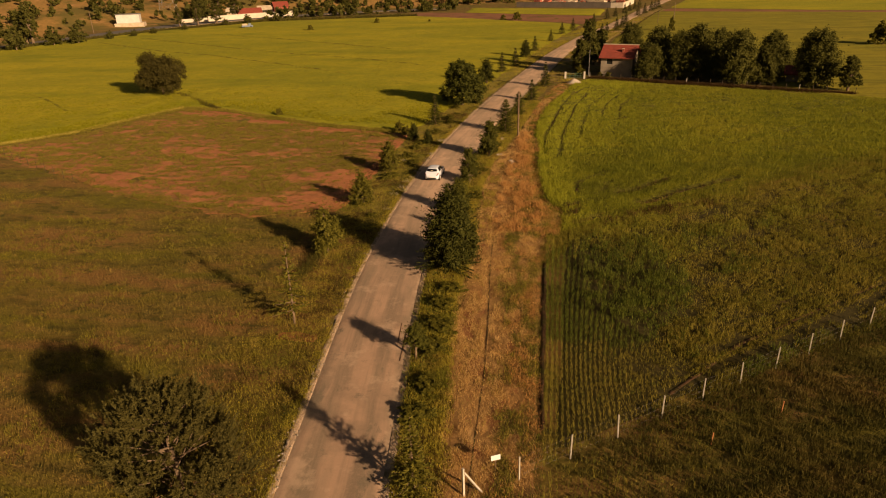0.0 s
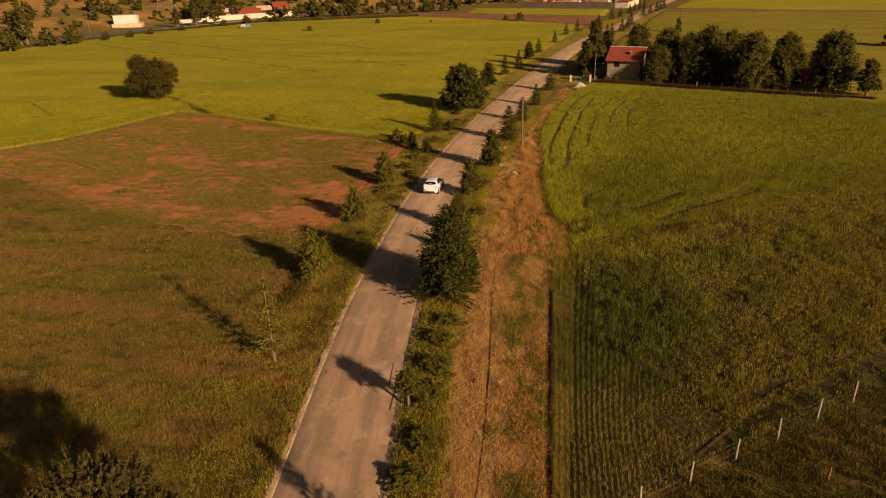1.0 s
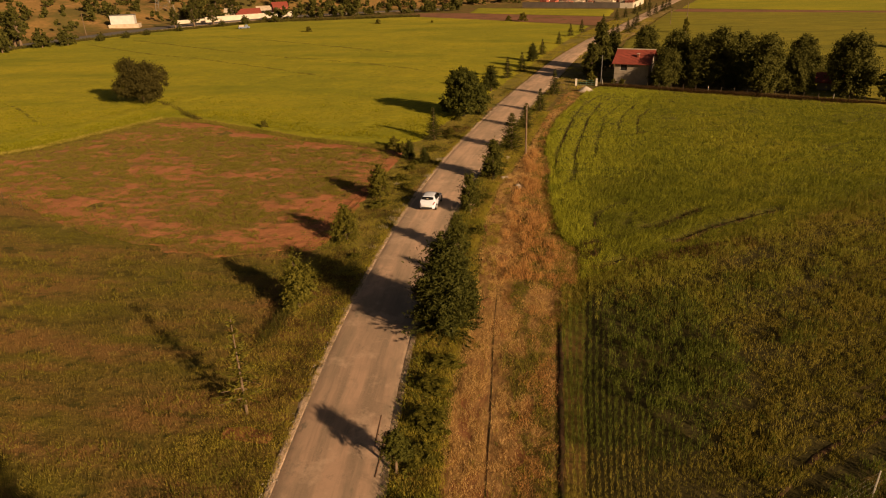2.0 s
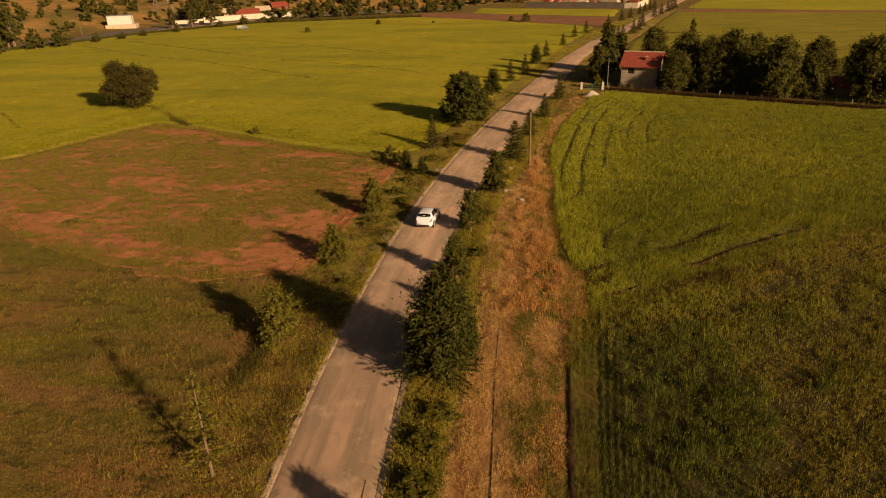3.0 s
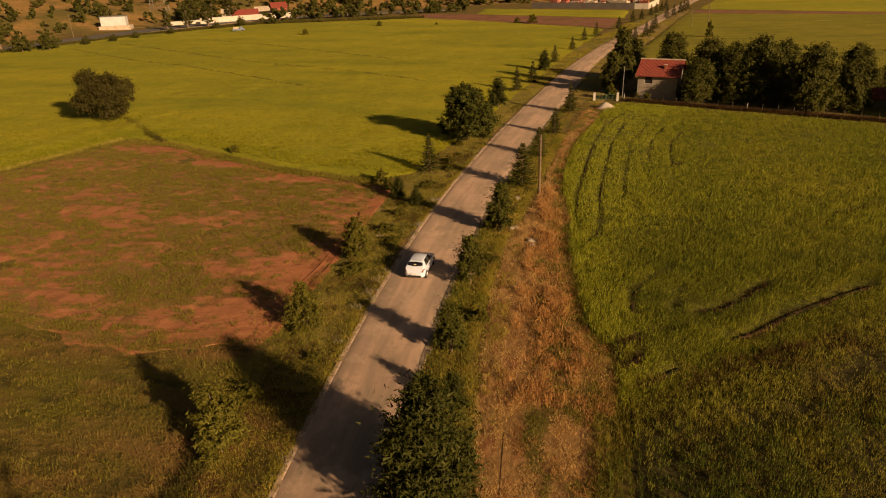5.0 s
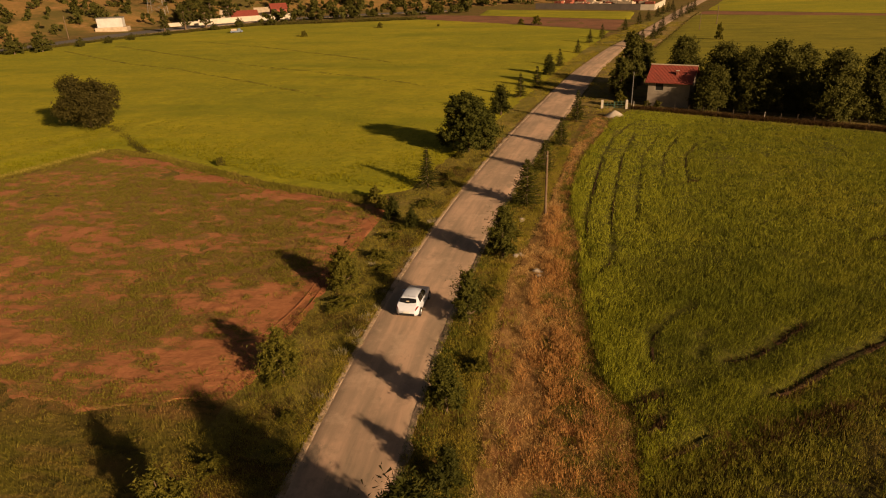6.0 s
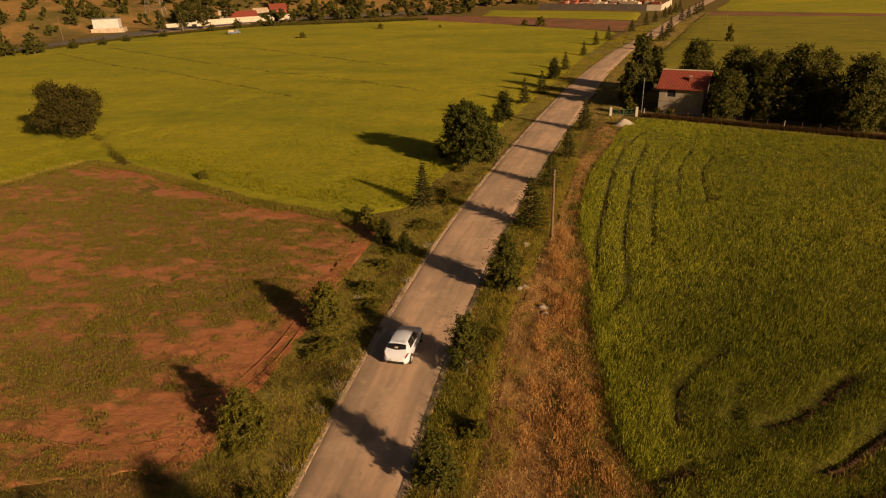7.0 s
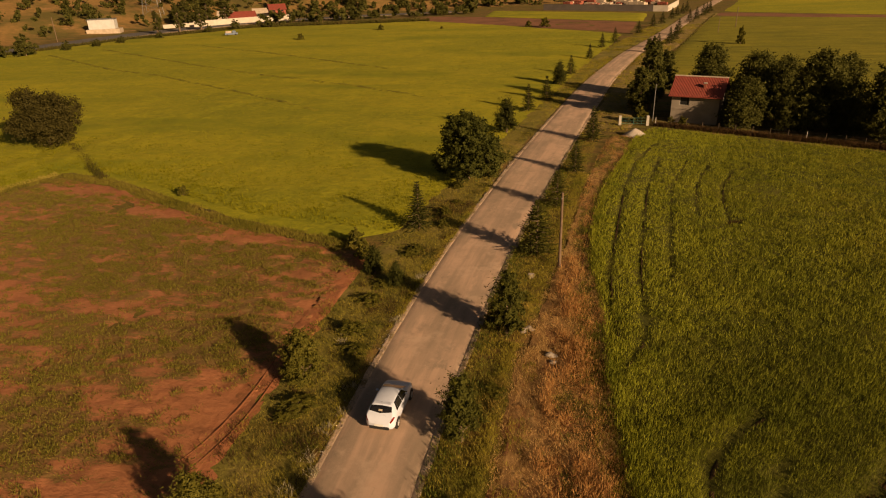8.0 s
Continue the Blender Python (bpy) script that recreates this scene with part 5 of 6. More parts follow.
put(young, -5.9, 23.7, (1, 1, 1), 0)
mid = tagged(broadleaf("conifer", 4.2, 2.6, 22, 9000, 0.16, CONIFER_MID, "thin green conifer above verge shrubs", "conifer", low=0.3, lumps=14, top=0.7, shoot=2.2, tufty=0.2, thin=0.4), group=ROW)
put(mid, -8.0, 35.2, (0.66, 0.66, 0.64), 0)

big = broadleaf("pine_tree", 6.3, 5.6, 31, 26000, 0.20, CONIFER, "large dark bushy pine beside the road", low=0.03, lumps=24, top=0.8, shoot=1.2, tufty=0.24, gather=0.8, thin=0.42)
arms = conifer("pine_arms", 7.0, 5.0, 31, CONIFER, "", low=0.02, whorls=30, arms=14, sparse=0.8, droop=0.0, taper=0.62)
for ob in list(arms.children):
    if ob.name.startswith("crown"):
        ob.name, ob.parent = "outer_crown", big
    else:
        bpy.data.objects.remove(ob)
bpy.data.objects.remove(arms)
put(big, -7.6, 49.1, (1.04, 1.22, 1.08), 0)


def old_pine(seed):
    """A spreading pine: lobes of foliage made of long needle-clad sprays, with bare dead limbs low in the crown."""
    rng = np.random.RandomState(seed)
    root = thing("old_pine", Matrix(), "spreading old pine with dead reddish branches", "tree")
    bm = bmesh.new()
    tube(bm, (0, 0, -0.1), (0.1, 0.05, 2.6), 0.20, 0.14, 10)
    tube(bm, (0.1, 0.05, 2.6), (-0.2, 0.1, 6.2), 0.14, 0.03, 8)
    tips = []
    for k in range(58):
        f = (k + rng.rand()) / 58
        a = k * 2.4 + 0.5 * rng.rand()
        r = 3.0 * (0.45 + 0.55 * rng.rand()) * math.sin(math.pi * (0.26 + 0.66 * f)) ** 0.8
        c = np.array([r * math.cos(a) + 0.35 * (1 - 2 * f), 0.95 * r * math.sin(a), 1.5 + 4.9 * f])
        foot = np.array([0.0, 0.0, max(1.0, c[2] - 0.45 * r)])
        tube(bm, tuple(foot), tuple(c), 0.04, 0.012, 5)
        tips.append((c, c - foot))
    part("trunk", bm, BARK, root)
    tri = []
    for c, d in tips:
        d = d / (np.linalg.norm(d) + 1e-6)
        size = 0.55 + 0.35 * rng.rand()
        for _ in range(30):
            p = c + rng.normal(0, 0.42, 3) * size * np.array([1.15, 1.15, 0.75])
            g = d * 0.7 + np.array([0.15, 0.25, 0.55]) + rng.normal(0, 0.42, 3)
            g = g / np.linalg.norm(g)
            length = 0.35 + 0.45 * rng.rand()
            n = 48
            t = rng.rand(n, 1)
            foot = p + g * length * t
            out = g * 0.8 + rng.normal(0, 0.75, (n, 3))
            out = out / np.linalg.norm(out, axis=1)[:, None] * (0.11 + 0.09 * rng.rand(n, 1)) * (1.15 - 0.5 * t)
            side = np.cross(out, rng.normal(size=(n, 3)))
            side = side / np.linalg.norm(side, axis=1)[:, None] * 0.026
            tri.append(np.stack([foot - side, foot + side, foot + out], 1))
    tri = np.concatenate(tri)
    hung("crown", tri_mesh("crown", tri[tri[:, :, 2].min(1) > 0.1].reshape(-1, 3), 3, PINE_OLD), root)
    for k in range(12):
        bm = bmesh.new()
        a = -2.9 + 0.16 * k + 0.1 * rng.rand()
        p0 = Vector((0.2 * math.cos(a), 0.2 * math.sin(a), 1.0 + 0.14 * k))
        p1 = p0 + Vector((1.5 * math.cos(a), 1.5 * math.sin(a), 0.3 + 0.3 * rng.rand()))
        p2 = p1 + Vector((0.9 * math.cos(a + 0.4), 0.9 * math.sin(a + 0.4), 0.3))
        tube(bm, p0, p1, 0.030, 0.020, 6)
        tube(bm, p1, p2, 0.020, 0.008, 5)
        for turn in (-0.7, 0.9):
            tube(bm, p1, p1 + Vector((0.7 * math.cos(a + turn), 0.7 * math.sin(a + turn), 0.25)), 0.015, 0.006, 5)
        part("dead_branch", bm, DEAD_WOOD, root, "bare reddish dead branch")
    return root


put(old_pine(33), -16.15, 20.6, (1.0, 1.0, 1.08), 0)
bush = broadleaf("broadleaf_tree", 8.0, 7.4, 35, 26000, 0.20, LEAVES, "broad dark leafy tree reaching down to the grass", low=0.02, lumps=15, top=0.4, gather=1.1)
put(bush, -15.4, 117.2, (1.1, 1.1, 1), 0)
field_tree = broadleaf("broadleaf_tree", 8.8, 11.4, 39, 40000, 0.21, LEAVES_OLD, "lone round dark tree in the barley field", low=0.12, lumps=13, top=0.1, gather=0.85, shoot=0.7, tufty=0.24, rounded=True)
put(field_tree, -80.2, 127.6, (0.90, 0.90, 0.90), 0)
OR = "orchard trees behind the wire fence"
nut_a = tagged(broadleaf("walnut_tree", 10.5, 9.2, 41, 20000, 0.25, LEAVES_WARM, "tall round dark green walnut tree", low=0.01, lumps=22, top=0.5, shoot=0.9, tufty=0.26, gather=0.95), group=OR)
nut_b = tagged(broadleaf("walnut_tree", 10.5, 8.8, 43, 20000, 0.25, LEAVES_WARM, "tall uneven dark green walnut tree", low=0.01, lumps=22, top=0.55, shoot=0.9, tufty=0.26, gather=0.95), group=OR)
for s, x, y, h, t in [(nut_a, 23.0, 150.6, 9.9, 0), (nut_b, 30.0, 144.0, 10.9, 50), (nut_a, 36.0, 137.0, 10.2, 120), (nut_b, 44.6, 144.0, 9.4, 200), (nut_a, 50.0, 134.0, 10.6, 260),
                      (nut_b, 18.5, 160.0, 10.0, 90), (nut_a, 29.0, 156, 8.5, 300), (nut_b, 36, 152, 9.3, 20), (nut_a, 52, 146, 8.6, 60), (nut_b, 41.5, 137.5, 7.6, 140), (nut_a, 26.0, 142.5, 5.0, 200), (nut_b, 33.0, 141.0, 5.2, 10)]:
    put(s, x, y, (h / 10.5, h / 10.5, h / 10.5), t)
put(nut_b, 20.9, 144.4, (0.82, 0.82, 0.68), 75, "low broad walnut tree beside the house")
poplar = broadleaf("poplar_tree", 12.0, 5.4, 47, 16000, 0.26, LEAVES_WARM, "tall narrow dark poplar by the gate", low=0.06, lumps=20, top=0.5)
put(poplar, 8.8, 157.0, (1, 1, 0.98), 0)
put(poplar, 6.9, 152.5, (0.85, 0.85, 0.66), 80, "lower dark leafy tree by the gate")
put(poplar, 53.4, 128.6, (0.75, 0.75, 0.56), 30, "narrow dark tree at the orchard's corner")
put(poplar, 12.2, 168.0, (1.05, 1.05, 0.7), 160, "lower dark leafy tree behind the house")
shrub = broadleaf("shrub", 2.6, 3.2, 51, 3000, 0.22, SHRUB_LEAVES, "low rounded green shrub", "shrub", low=0.02, lumps=10)
for x, y, s, t in [(87.4, 195.4, 2.3, 40), (-96.8, 266.7, 0.9, 10), (-76.0, 295.7, 0.9, 50), (-52.6, 296.1, 0.5, 90), (-14.5, 298.5, 1.3, 0), (-20.5, 300, 0.9, 30),
                   (12.5, 144.6, 0.55, 60), (10.8, 145.2, 0.5, 0), (6.6, 146.6, 0.9, 10), (-46.8, 108.4, 0.45, 0), (-22.5, 97, 0.6, 40), (-20.9, 94.0, 0.6, 0),
                   (-7.2, 66.5, 0.4, 0)]:
    put(shrub, x, y, (s, s, s), t)
put(shrub, 40.4, 239.4, (0.75, 0.75, 1.9), 0, "slender bush standing alone in the far field")
for x, y, s, t in [(-6.9, 36.0, 0.75, 0), (-7.0, 39.0, 0.8, 50), (-7.3, 42.2, 0.75, 50), (-7.0, 44.8, 0.7, 80), (-8.0, 53.4, 0.7, 10), (-6.7, 29.3, 0.7, 100), (-7.4, 56.6, 0.6, 30), (-7.6, 66.5, 0.6, 0), (-6.6, 32.0, 0.7, 20),
                   (-7.5, 76.5, 0.55, 40), (-6.8, 88.5, 0.6, 70), (-5.6, 101.5, 0.6, 90)]:
    put(shrub, x, y, (s, s * 1.3, s * 0.36), t, "low flat green shrub on the verge")

rng = random.Random(17)
for k in range(16):
    y = 56 + 3.8 * k + rng.uniform(-1.5, 1.5)
    s = rng.uniform(0.35, 0.6)
    put(shrub, float(road_edge(y, -1, rng.uniform(1.6, 4.4))), y, (s, s * rng.uniform(1, 1.5), s * rng.uniform(0.35, 0.6)), rng.uniform(0, 360), "low yellow-green shrub in the verge grass")


# ---- far trees, along the highway and on the hill ----
def far_woods():
    rng = np.random.RandomState(5)
    np.random.seed(5)
    centres, radii = [], []
    spots = []
    while len(spots) < 1000:
        x, y = rng.uniform(-330, 60), rng.uniform(180, 520)
        edge_right = (x + 150) * -0.351 + (y - 375) * 0.936
        edge_left = -(x + 217 - 0.375 * (y - 255)) * 0.936
        if x > -165 and 2 < edge_right < 75:
            spots.append((x, y, rng.uniform(3.5, 7.5)))
        elif 6 < edge_left < 110 and rng.rand() < 0.36:
            spots.append((x, y, rng.uniform(3.5, 9)))
    for i in range(72):
        s = i / 71
        x, y = -140 + 92 * s + rng.normal(0, 2), 336 + 40 * s + rng.normal(0, 2.5)
        spots.append((x, y, rng.uniform(3.5, 7.5)))
    for x, y, h in spots:
        z = float(hill(x, y))
        for j in range(4):
            centres.append((x + rng.normal(0, h * 0.12), y + rng.normal(0, h * 0.12), z + h * (0.25 + 0.2 * j)))
            r = h * (0.30 - 0.045 * j)
            radii.append((r, r, r))
    me = crown_mesh(centres, radii, 150000, 0.86, LEAVES_FAR, per=60, tufty=0.42)
    tagged(new("far_woods", me), "dark scattered woods on the brown hillside", "woods", kind="stuff")


far_woods()
hedge_tree = broadleaf("roadside_tree", 7.0, 8.0, 61, 5200, 0.40, LEAVES_FAR, "dark roadside tree at the field's far edge", low=0.05, lumps=14)
for x, y, w, h in [(-176.2, 231.8, 8, 6.5), (-182, 226, 8, 6.5), (-186, 212, 9, 8.0), (-193, 206, 8, 7), (-172.5, 246, 4, 3.2), (-168.5, 256, 4, 2.6), (-166, 266, 4, 2.4),
                   (-160, 281, 4, 2.4), (-150, 300, 4, 3), (-144, 311, 5, 4), (-133, 320, 5, 4)]:
    put(hedge_tree, x, y, (w / 8, w / 8, h / 7), x * 7 % 360)
cypress = broadleaf("poplar_tree", 17.0, 6.5, 63, 7000, 0.38, LEAVES_FAR, "tall dark poplar beside the highway", low=0.03, lumps=16, top=0.4)
put(cypress, -193, 229, (1, 1, 1), 0)
put(cypress, -198, 232, (1.2, 1.2, 0.8), 70)
put(cypress, -203, 222, (1.4, 1.4, 0.9), 140)
for x, y, w, h in [(-173, 300, 4.5, 10), (-168, 308, 5, 12.5), (-162, 315, 6, 11), (-179, 332, 8, 13), (-172, 339, 9, 15), (-166, 345, 8, 12), (-185, 338, 7, 11)]:
    put(cypress, x, y, (w / 6.5, w / 6.5, h / 17.0), x * 5 % 360)


# ---- the car ----
CAR_STATIONS = np.array([
    # y, floor, half width, belt height, roof half width, top height
    [0.00, 0.36, 0.56, 0.60, 0.48, 0.64],
    [0.04, 0.28, 0.68, 0.72, 0.60, 0.78],
    [0.12, 0.23, 0.78, 0.86, 0.68, 0.92],
    [0.24, 0.21, 0.83, 0.95, 0.68, 1.03],
    [0.40, 0.20, 0.862, 0.985, 0.64, 1.15],
    [0.60, 0.20, 0.868, 0.99, 0.59, 1.30],
    [0.76, 0.20, 0.866, 0.985, 0.565, 1.395],
    [1.20, 0.20, 0.862, 0.97, 0.565, 1.44],
    [1.75, 0.20, 0.862, 0.94, 0.57, 1.45],
    [2.30, 0.20, 0.865, 0.92, 0.56, 1.38],
    [2.75, 0.20, 0.865, 0.90, 0.64, 1.14],
    [3.10, 0.20, 0.862, 0.88, 0.71, 0.97],
    [3.55, 0.21, 0.84, 0.80, 0.69, 0.87],
    [3.88, 0.23, 0.77, 0.66, 0.60, 0.74],
    [4.02, 0.28, 0.66, 0.55, 0.52, 0.60],
    [4.06, 0.34, 0.56, 0.48, 0.46, 0.52]])


CAR_Y = np.arange(0, 4.0601, 0.02)


def soft_line(v, reach):
    k = np.exp(-0.5 * (np.arange(-3 * reach, 3 * reach + 1) / reach) ** 2)
    return np.convolve(np.pad(v, 3 * reach, mode="reflect", reflect_type="odd"), k / k.sum(), mode="valid")


CAR_SKIN = [soft_line(np.interp(CAR_Y, CAR_STATIONS[:, 0], CAR_STATIONS[:, i]), 4) for i in range(1, 6)]


def car_point(y, s, off=0.0):
    """A point of the car's skin: y along it, s from the sill (0) over belt (0.5) and roof edge (0.8) to the middle (1)."""
    fl, w, belt, wr, top = [np.interp(y, CAR_Y, v) for v in CAR_SKIN]
    xs = [w * 0.86, w * 0.97, w, w * 0.995, w * 0.955, wr + 0.05, wr - 0.06, 0.0]
    zs = [fl, fl + 0.10, fl + 0.45 * (belt - fl), fl + 0.75 * (belt - fl), belt, belt + 0.86 * (top - belt), top - 0.015, top + 0.02]
    ss = [0, 0.08, 0.25, 0.38, 0.5, 0.74, 0.82, 1.0]
    near = s + 0.035 * np.array([-1.0, -0.5, 0.0, 0.5, 1.0])
    near = np.clip(near, 0, 1) if 0.04 < s < 0.96 else np.array([s])
    x, z = np.interp(near, ss, xs).mean(), np.interp(near, ss, zs).mean()
    return np.array([x + off * (1 - s) * 1.2, y, z + off * s])


def car_patch(bm, y0, y1, s0, s1, side, off, ny=6, ns=5, skew0=0.0, skew1=0.0):
    """A window or panel that lies on the skin."""
    grid = []
    for i in range(ny):
        row = []
        for j in range(ns):
            v = j / (ns - 1)
            a, b = y0 + skew0 * v, y1 + skew1 * v
            y = a + (b - a) * i / (ny - 1)
            p = car_point(y, s0 + (s1 - s0) * v, off)
            row.append(bm.verts.new((side * p[0], p[1], p[2])))
        grid.append(row)
    for i in range(ny - 1):
        for j in range(ns - 1):
            f = (grid[i][j], grid[i + 1][j], grid[i + 1][j + 1], grid[i][j + 1])
            bm.faces.new(f if side > 0 else f[::-1])
    return bm


def wheel(parent, x, y):
    bm = bmesh.new()
    tube(bm, (x - 0.10, y, 0.30), (x + 0.10, y, 0.30), 0.30, 0.30, 24)
    bmesh.ops.bevel(bm, geom=[e for e in bm.edges if e.calc_face_angle(0) > 1], offset=0.03, segments=2, affect="EDGES")
    w = part("wheel", bm, RUBBER, parent)
    s = 1 if x > 0 else -1
    bm = bmesh.new()
    tube(bm, (x + s * 0.06, y, 0.30), (x + s * 0.108, y, 0.30), 0.20, 0.19, 20)
    for k in range(5):
        a = k * 2 * math.pi / 5
        tube(bm, (x + s * 0.115, y, 0.30), (x + s * 0.105, y + 0.18 * math.cos(a), 0.30 + 0.18 * math.sin(a)), 0.03, 0.02, 6)
    part("rim", bm, ALLOY, w, "silver alloy rim")


def hatchback():
    car = thing("hatchback_car", pose(-13.3, 72.15, 0.06, 0, 0, -3.0), "white five-door hatchback car on the dusty road", "car")
    bm = bmesh.new()
    ys = np.concatenate([np.linspace(0, 0.24, 7), np.linspace(0.3, 0.82, 8), np.linspace(0.95, 3.55, 18), np.linspace(3.7, 4.06, 6)])
    ss = [0, 0.04, 0.08, 0.16, 0.25, 0.32, 0.38, 0.44, 0.5, 0.58, 0.66, 0.74, 0.78, 0.82, 0.9, 1.0]
    rings = []
    for y in ys:
        half = [car_point(y, s) for s in ss]
        ring = [bm.verts.new(p) for p in half] + [bm.verts.new((-p[0], p[1], p[2])) for p in half[-2::-1]]
        rings.append(ring)
    n = len(rings[0])
    for a, b in zip(rings, rings[1:]):
        for i in range(n - 1):
            bm.faces.new((a[i], b[i], b[i + 1], a[i + 1]))
        bm.faces.new((a[n - 1], b[n - 1], b[0], a[0]))
    bm.faces.new(rings[0])
    bm.faces.new(rings[-1][::-1])
    bmesh.ops.recalc_face_normals(bm, faces=bm.faces)
    part("body", bm, WHITE_PAINT, car, smooth=True)
    bm = bmesh.new()
    for side in (1, -1):
        car_patch(bm, 0.42, 0.66, 0.775, 1.0, side, 0.014, ny=9, ns=8, skew0=-0.12, skew1=0.0)
    part("rear_window", bm, GLASS, car, "dark rear window with a pale sticker")
    bm = bmesh.new()
    for side in (1, -1):
        car_patch(bm, 0.39, 0.47, 0.965, 1.0, side, 0.022, ny=3, ns=3)
    part("sticker", bm, CREAM, car, "pale sticker in the rear window")
    bm = bmesh.new()
    for side in (1, -1):
        car_patch(bm, 2.36, 3.02, 0.80, 1.0, side, 0.012)
    part("windscreen", bm, GLASS, car)
    for side in (1, -1):
        for y0, y1, k0, k1 in ((0.80, 1.06, 0.20, 0.02), (1.08, 1.70, 0.0, 0.0), (1.73, 2.76, 0.0, -0.5)):
            bm = bmesh.new()
            car_patch(bm, y0, y1, 0.51, 0.755, side, 0.014, skew0=k0, skew1=k1)
            part("side_window", bm, GLASS, car)
        bm = bmesh.new()
        car_patch(bm, 0.05, 0.34, 0.45, 0.72, side, 0.024, 9, 10, skew1=-0.18)
        part("tail_light", bm, RED_LENS, car, "red tail light")
        bm = bmesh.new()
        car_patch(bm, 3.55, 3.92, 0.44, 0.54, side, 0.012)
        part("headlight", bm, ALLOY, car, "clear headlight")
        bm = bmesh.new()
        box(bm, side * 0.88 - 0.09, side * 0.88 + 0.09, 2.34, 2.46, 0.94, 1.08, 0.03)
        part("wing_mirror", bm, WHITE_PAINT, car)
        for y in (0.70, 3.27):
            bm = bmesh.new()
            tube(bm, (side * 0.80, y, 0.31), (side * 0.872, y, 0.31), 0.36, 0.355, 24)
            part("wheel_arch", bm, BLACK_PLASTIC, car)
            wheel(car, side * 0.79, y)
    bm = bmesh.new()
    box(bm, -0.50, 0.50, 0.70, 0.96, 1.39, 1.425, 0.012)
    part("roof_spoiler", bm, WHITE_PAINT, car)
    bm = bmesh.new()
    box(bm, -0.56, 0.56, -0.05, 0.14, 0.27, 0.46, 0.03)
    part("bumper_insert", bm, BLACK_PLASTIC, car, "black lower bumper insert")
    bm = bmesh.new()
    box(bm, -0.26, 0.26, -0.035, 0.03, 0.47, 0.59, 0.004)
    part("plate", bm, PLATE, car, "plain white plate")
    bm = bmesh.new()
    tube(bm, (0, 0.85, 1.45), (0, 0.62, 1.62), 0.006, 0.004, 5)
    part("aerial", bm, BLACK_PLASTIC, car)


hatchback()


# ---- wire fence with white posts ----
def wire_fence():
    f = thing("wire_fence", pose(-0.8, 25.0, 0), "wire mesh fence on white concrete posts across the crop", "fence")
    step, n = Vector((2.55, 1.915, 0)), 24
    for k in range(n):
        p = step * k
        bm = bmesh.new()
        lean = 0.05 * math.sin(k * 2.3)
        tube(bm, (p.x, p.y, -0.1), (p.x + lean, p.y + lean * 0.5, 1.5), 0.052, 0.046, 4)
        bmesh.ops.bevel(bm, geom=list(bm.edges), offset=0.008, segments=1, affect="EDGES")
        part("post", bm, POST_WHITE, f)
    for z in (0.3, 0.7, 1.05, 1.4):
        bm = bmesh.new()
        tube(bm, (0, 0, z), (step.x * (n - 1), step.y * (n - 1), z), 0.0012, 0.0012, 4)
        part("wire", bm, WIRE, f)
    bm = bmesh.new()
    for k in range(0, 260):
        p = step * (n - 1) * k / 260
        tube(bm, (p.x, p.y, 0.1), (p.x, p.y, 1.4), 0.0008, 0.0008, 3)
    part("mesh_wires", bm, WIRE, f)
    bm = bmesh.new()
    tube(bm, (-2.6, -1.4, -0.1), (-2.6, -1.4, 1.75), 0.075, 0.07, 4)
    corner = part("corner_post", bm, POST_WHITE, f)
    bm = bmesh.new()
    tube(bm, (-2.55, -1.4, 1.5), (-1.75, -1.0, 0.0), 0.055, 0.055, 4)
    part("brace", bm, POST_WHITE, f)


wire_fence()


def field_fence():
    f = thing("field_fence", pose(-82.5, 83.5, 0), "thin wire fence on dark stakes along the red field", "fence")
    end = Vector((24.0, -13.8, 0))
    for k in range(11):
        p = end * k / 10
        bm = bmesh.new()
        tube(bm, (p.x, p.y, -0.1), (p.x + 0.05, p.y, 1.1), 0.03, 0.025, 6)
        part("post", bm, DARK_STAKE, f)
    for z in (0.5, 1.0):
        bm = bmesh.new()
        tube(bm, (0, 0, z), (end.x, end.y, z), 0.002, 0.002, 4)
        part("wire", bm, WIRE, f)


field_fence()


def sign_plate():
    s = thing("sign", pose(-2.0, 25.5, 0, 0, 0, 25), "small blank white sign on a thin stake", "sign")
    bm = bmesh.new()
    tube(bm, (0, 0.03, 0), (0, 0.03, 1.0), 0.02, 0.02, 6)
    part("stake", bm, WOOD_POLE, s)
    bm = bmesh.new()
    box(bm, -0.25, 0.25, -0.01, 0.01, 0.72, 1.04, 0.004)
    part("panel", bm, PLATE, s)


sign_plate()
for x, y, h in ((13.4, 31.8, 0.9), (9.1, 28.9, 0.7)):
    bm = bmesh.new()
    tube(bm, (0, 0, -0.1), (0.03, 0, h), 0.045, 0.035, 6)
    ob = new("stake", mesh_from("stake", bm, RUST))
    ob.location = (x, y, 0)
    tagged(ob, "short orange wooden stake standing in rough grass", "stake", "survey stakes")


# ---- poles ----
def utility_pole(x, y, h, label, material, r):
    p = thing("utility_pole", pose(x, y, 0), label, "pole")
    bm = bmesh.new()
    tube(bm, (0, 0, -0.2), (0.03, 0, h), r, r * 0.75, 10)
    part("shaft", bm, material, p)
    if r > 0.08:
        bm = bmesh.new()
        box(bm, -0.06, 0.06, -0.14, 0.14, h - 0.5, h - 0.4, 0.01)
        part("bracket", bm, STEEL, p)


utility_pole(-4.2, 94.4, 6.5, "weathered wooden utility pole on the straw verge", WOOD_POLE, 0.13)
utility_pole(8.5, 147.6, 5.6, "thin grey steel lamp pole by the gate", STEEL, 0.06)
utility_pole(-201.1, 275.8, 9.0, "weathered wooden utility pole beside the highway", WOOD_POLE, 0.15)
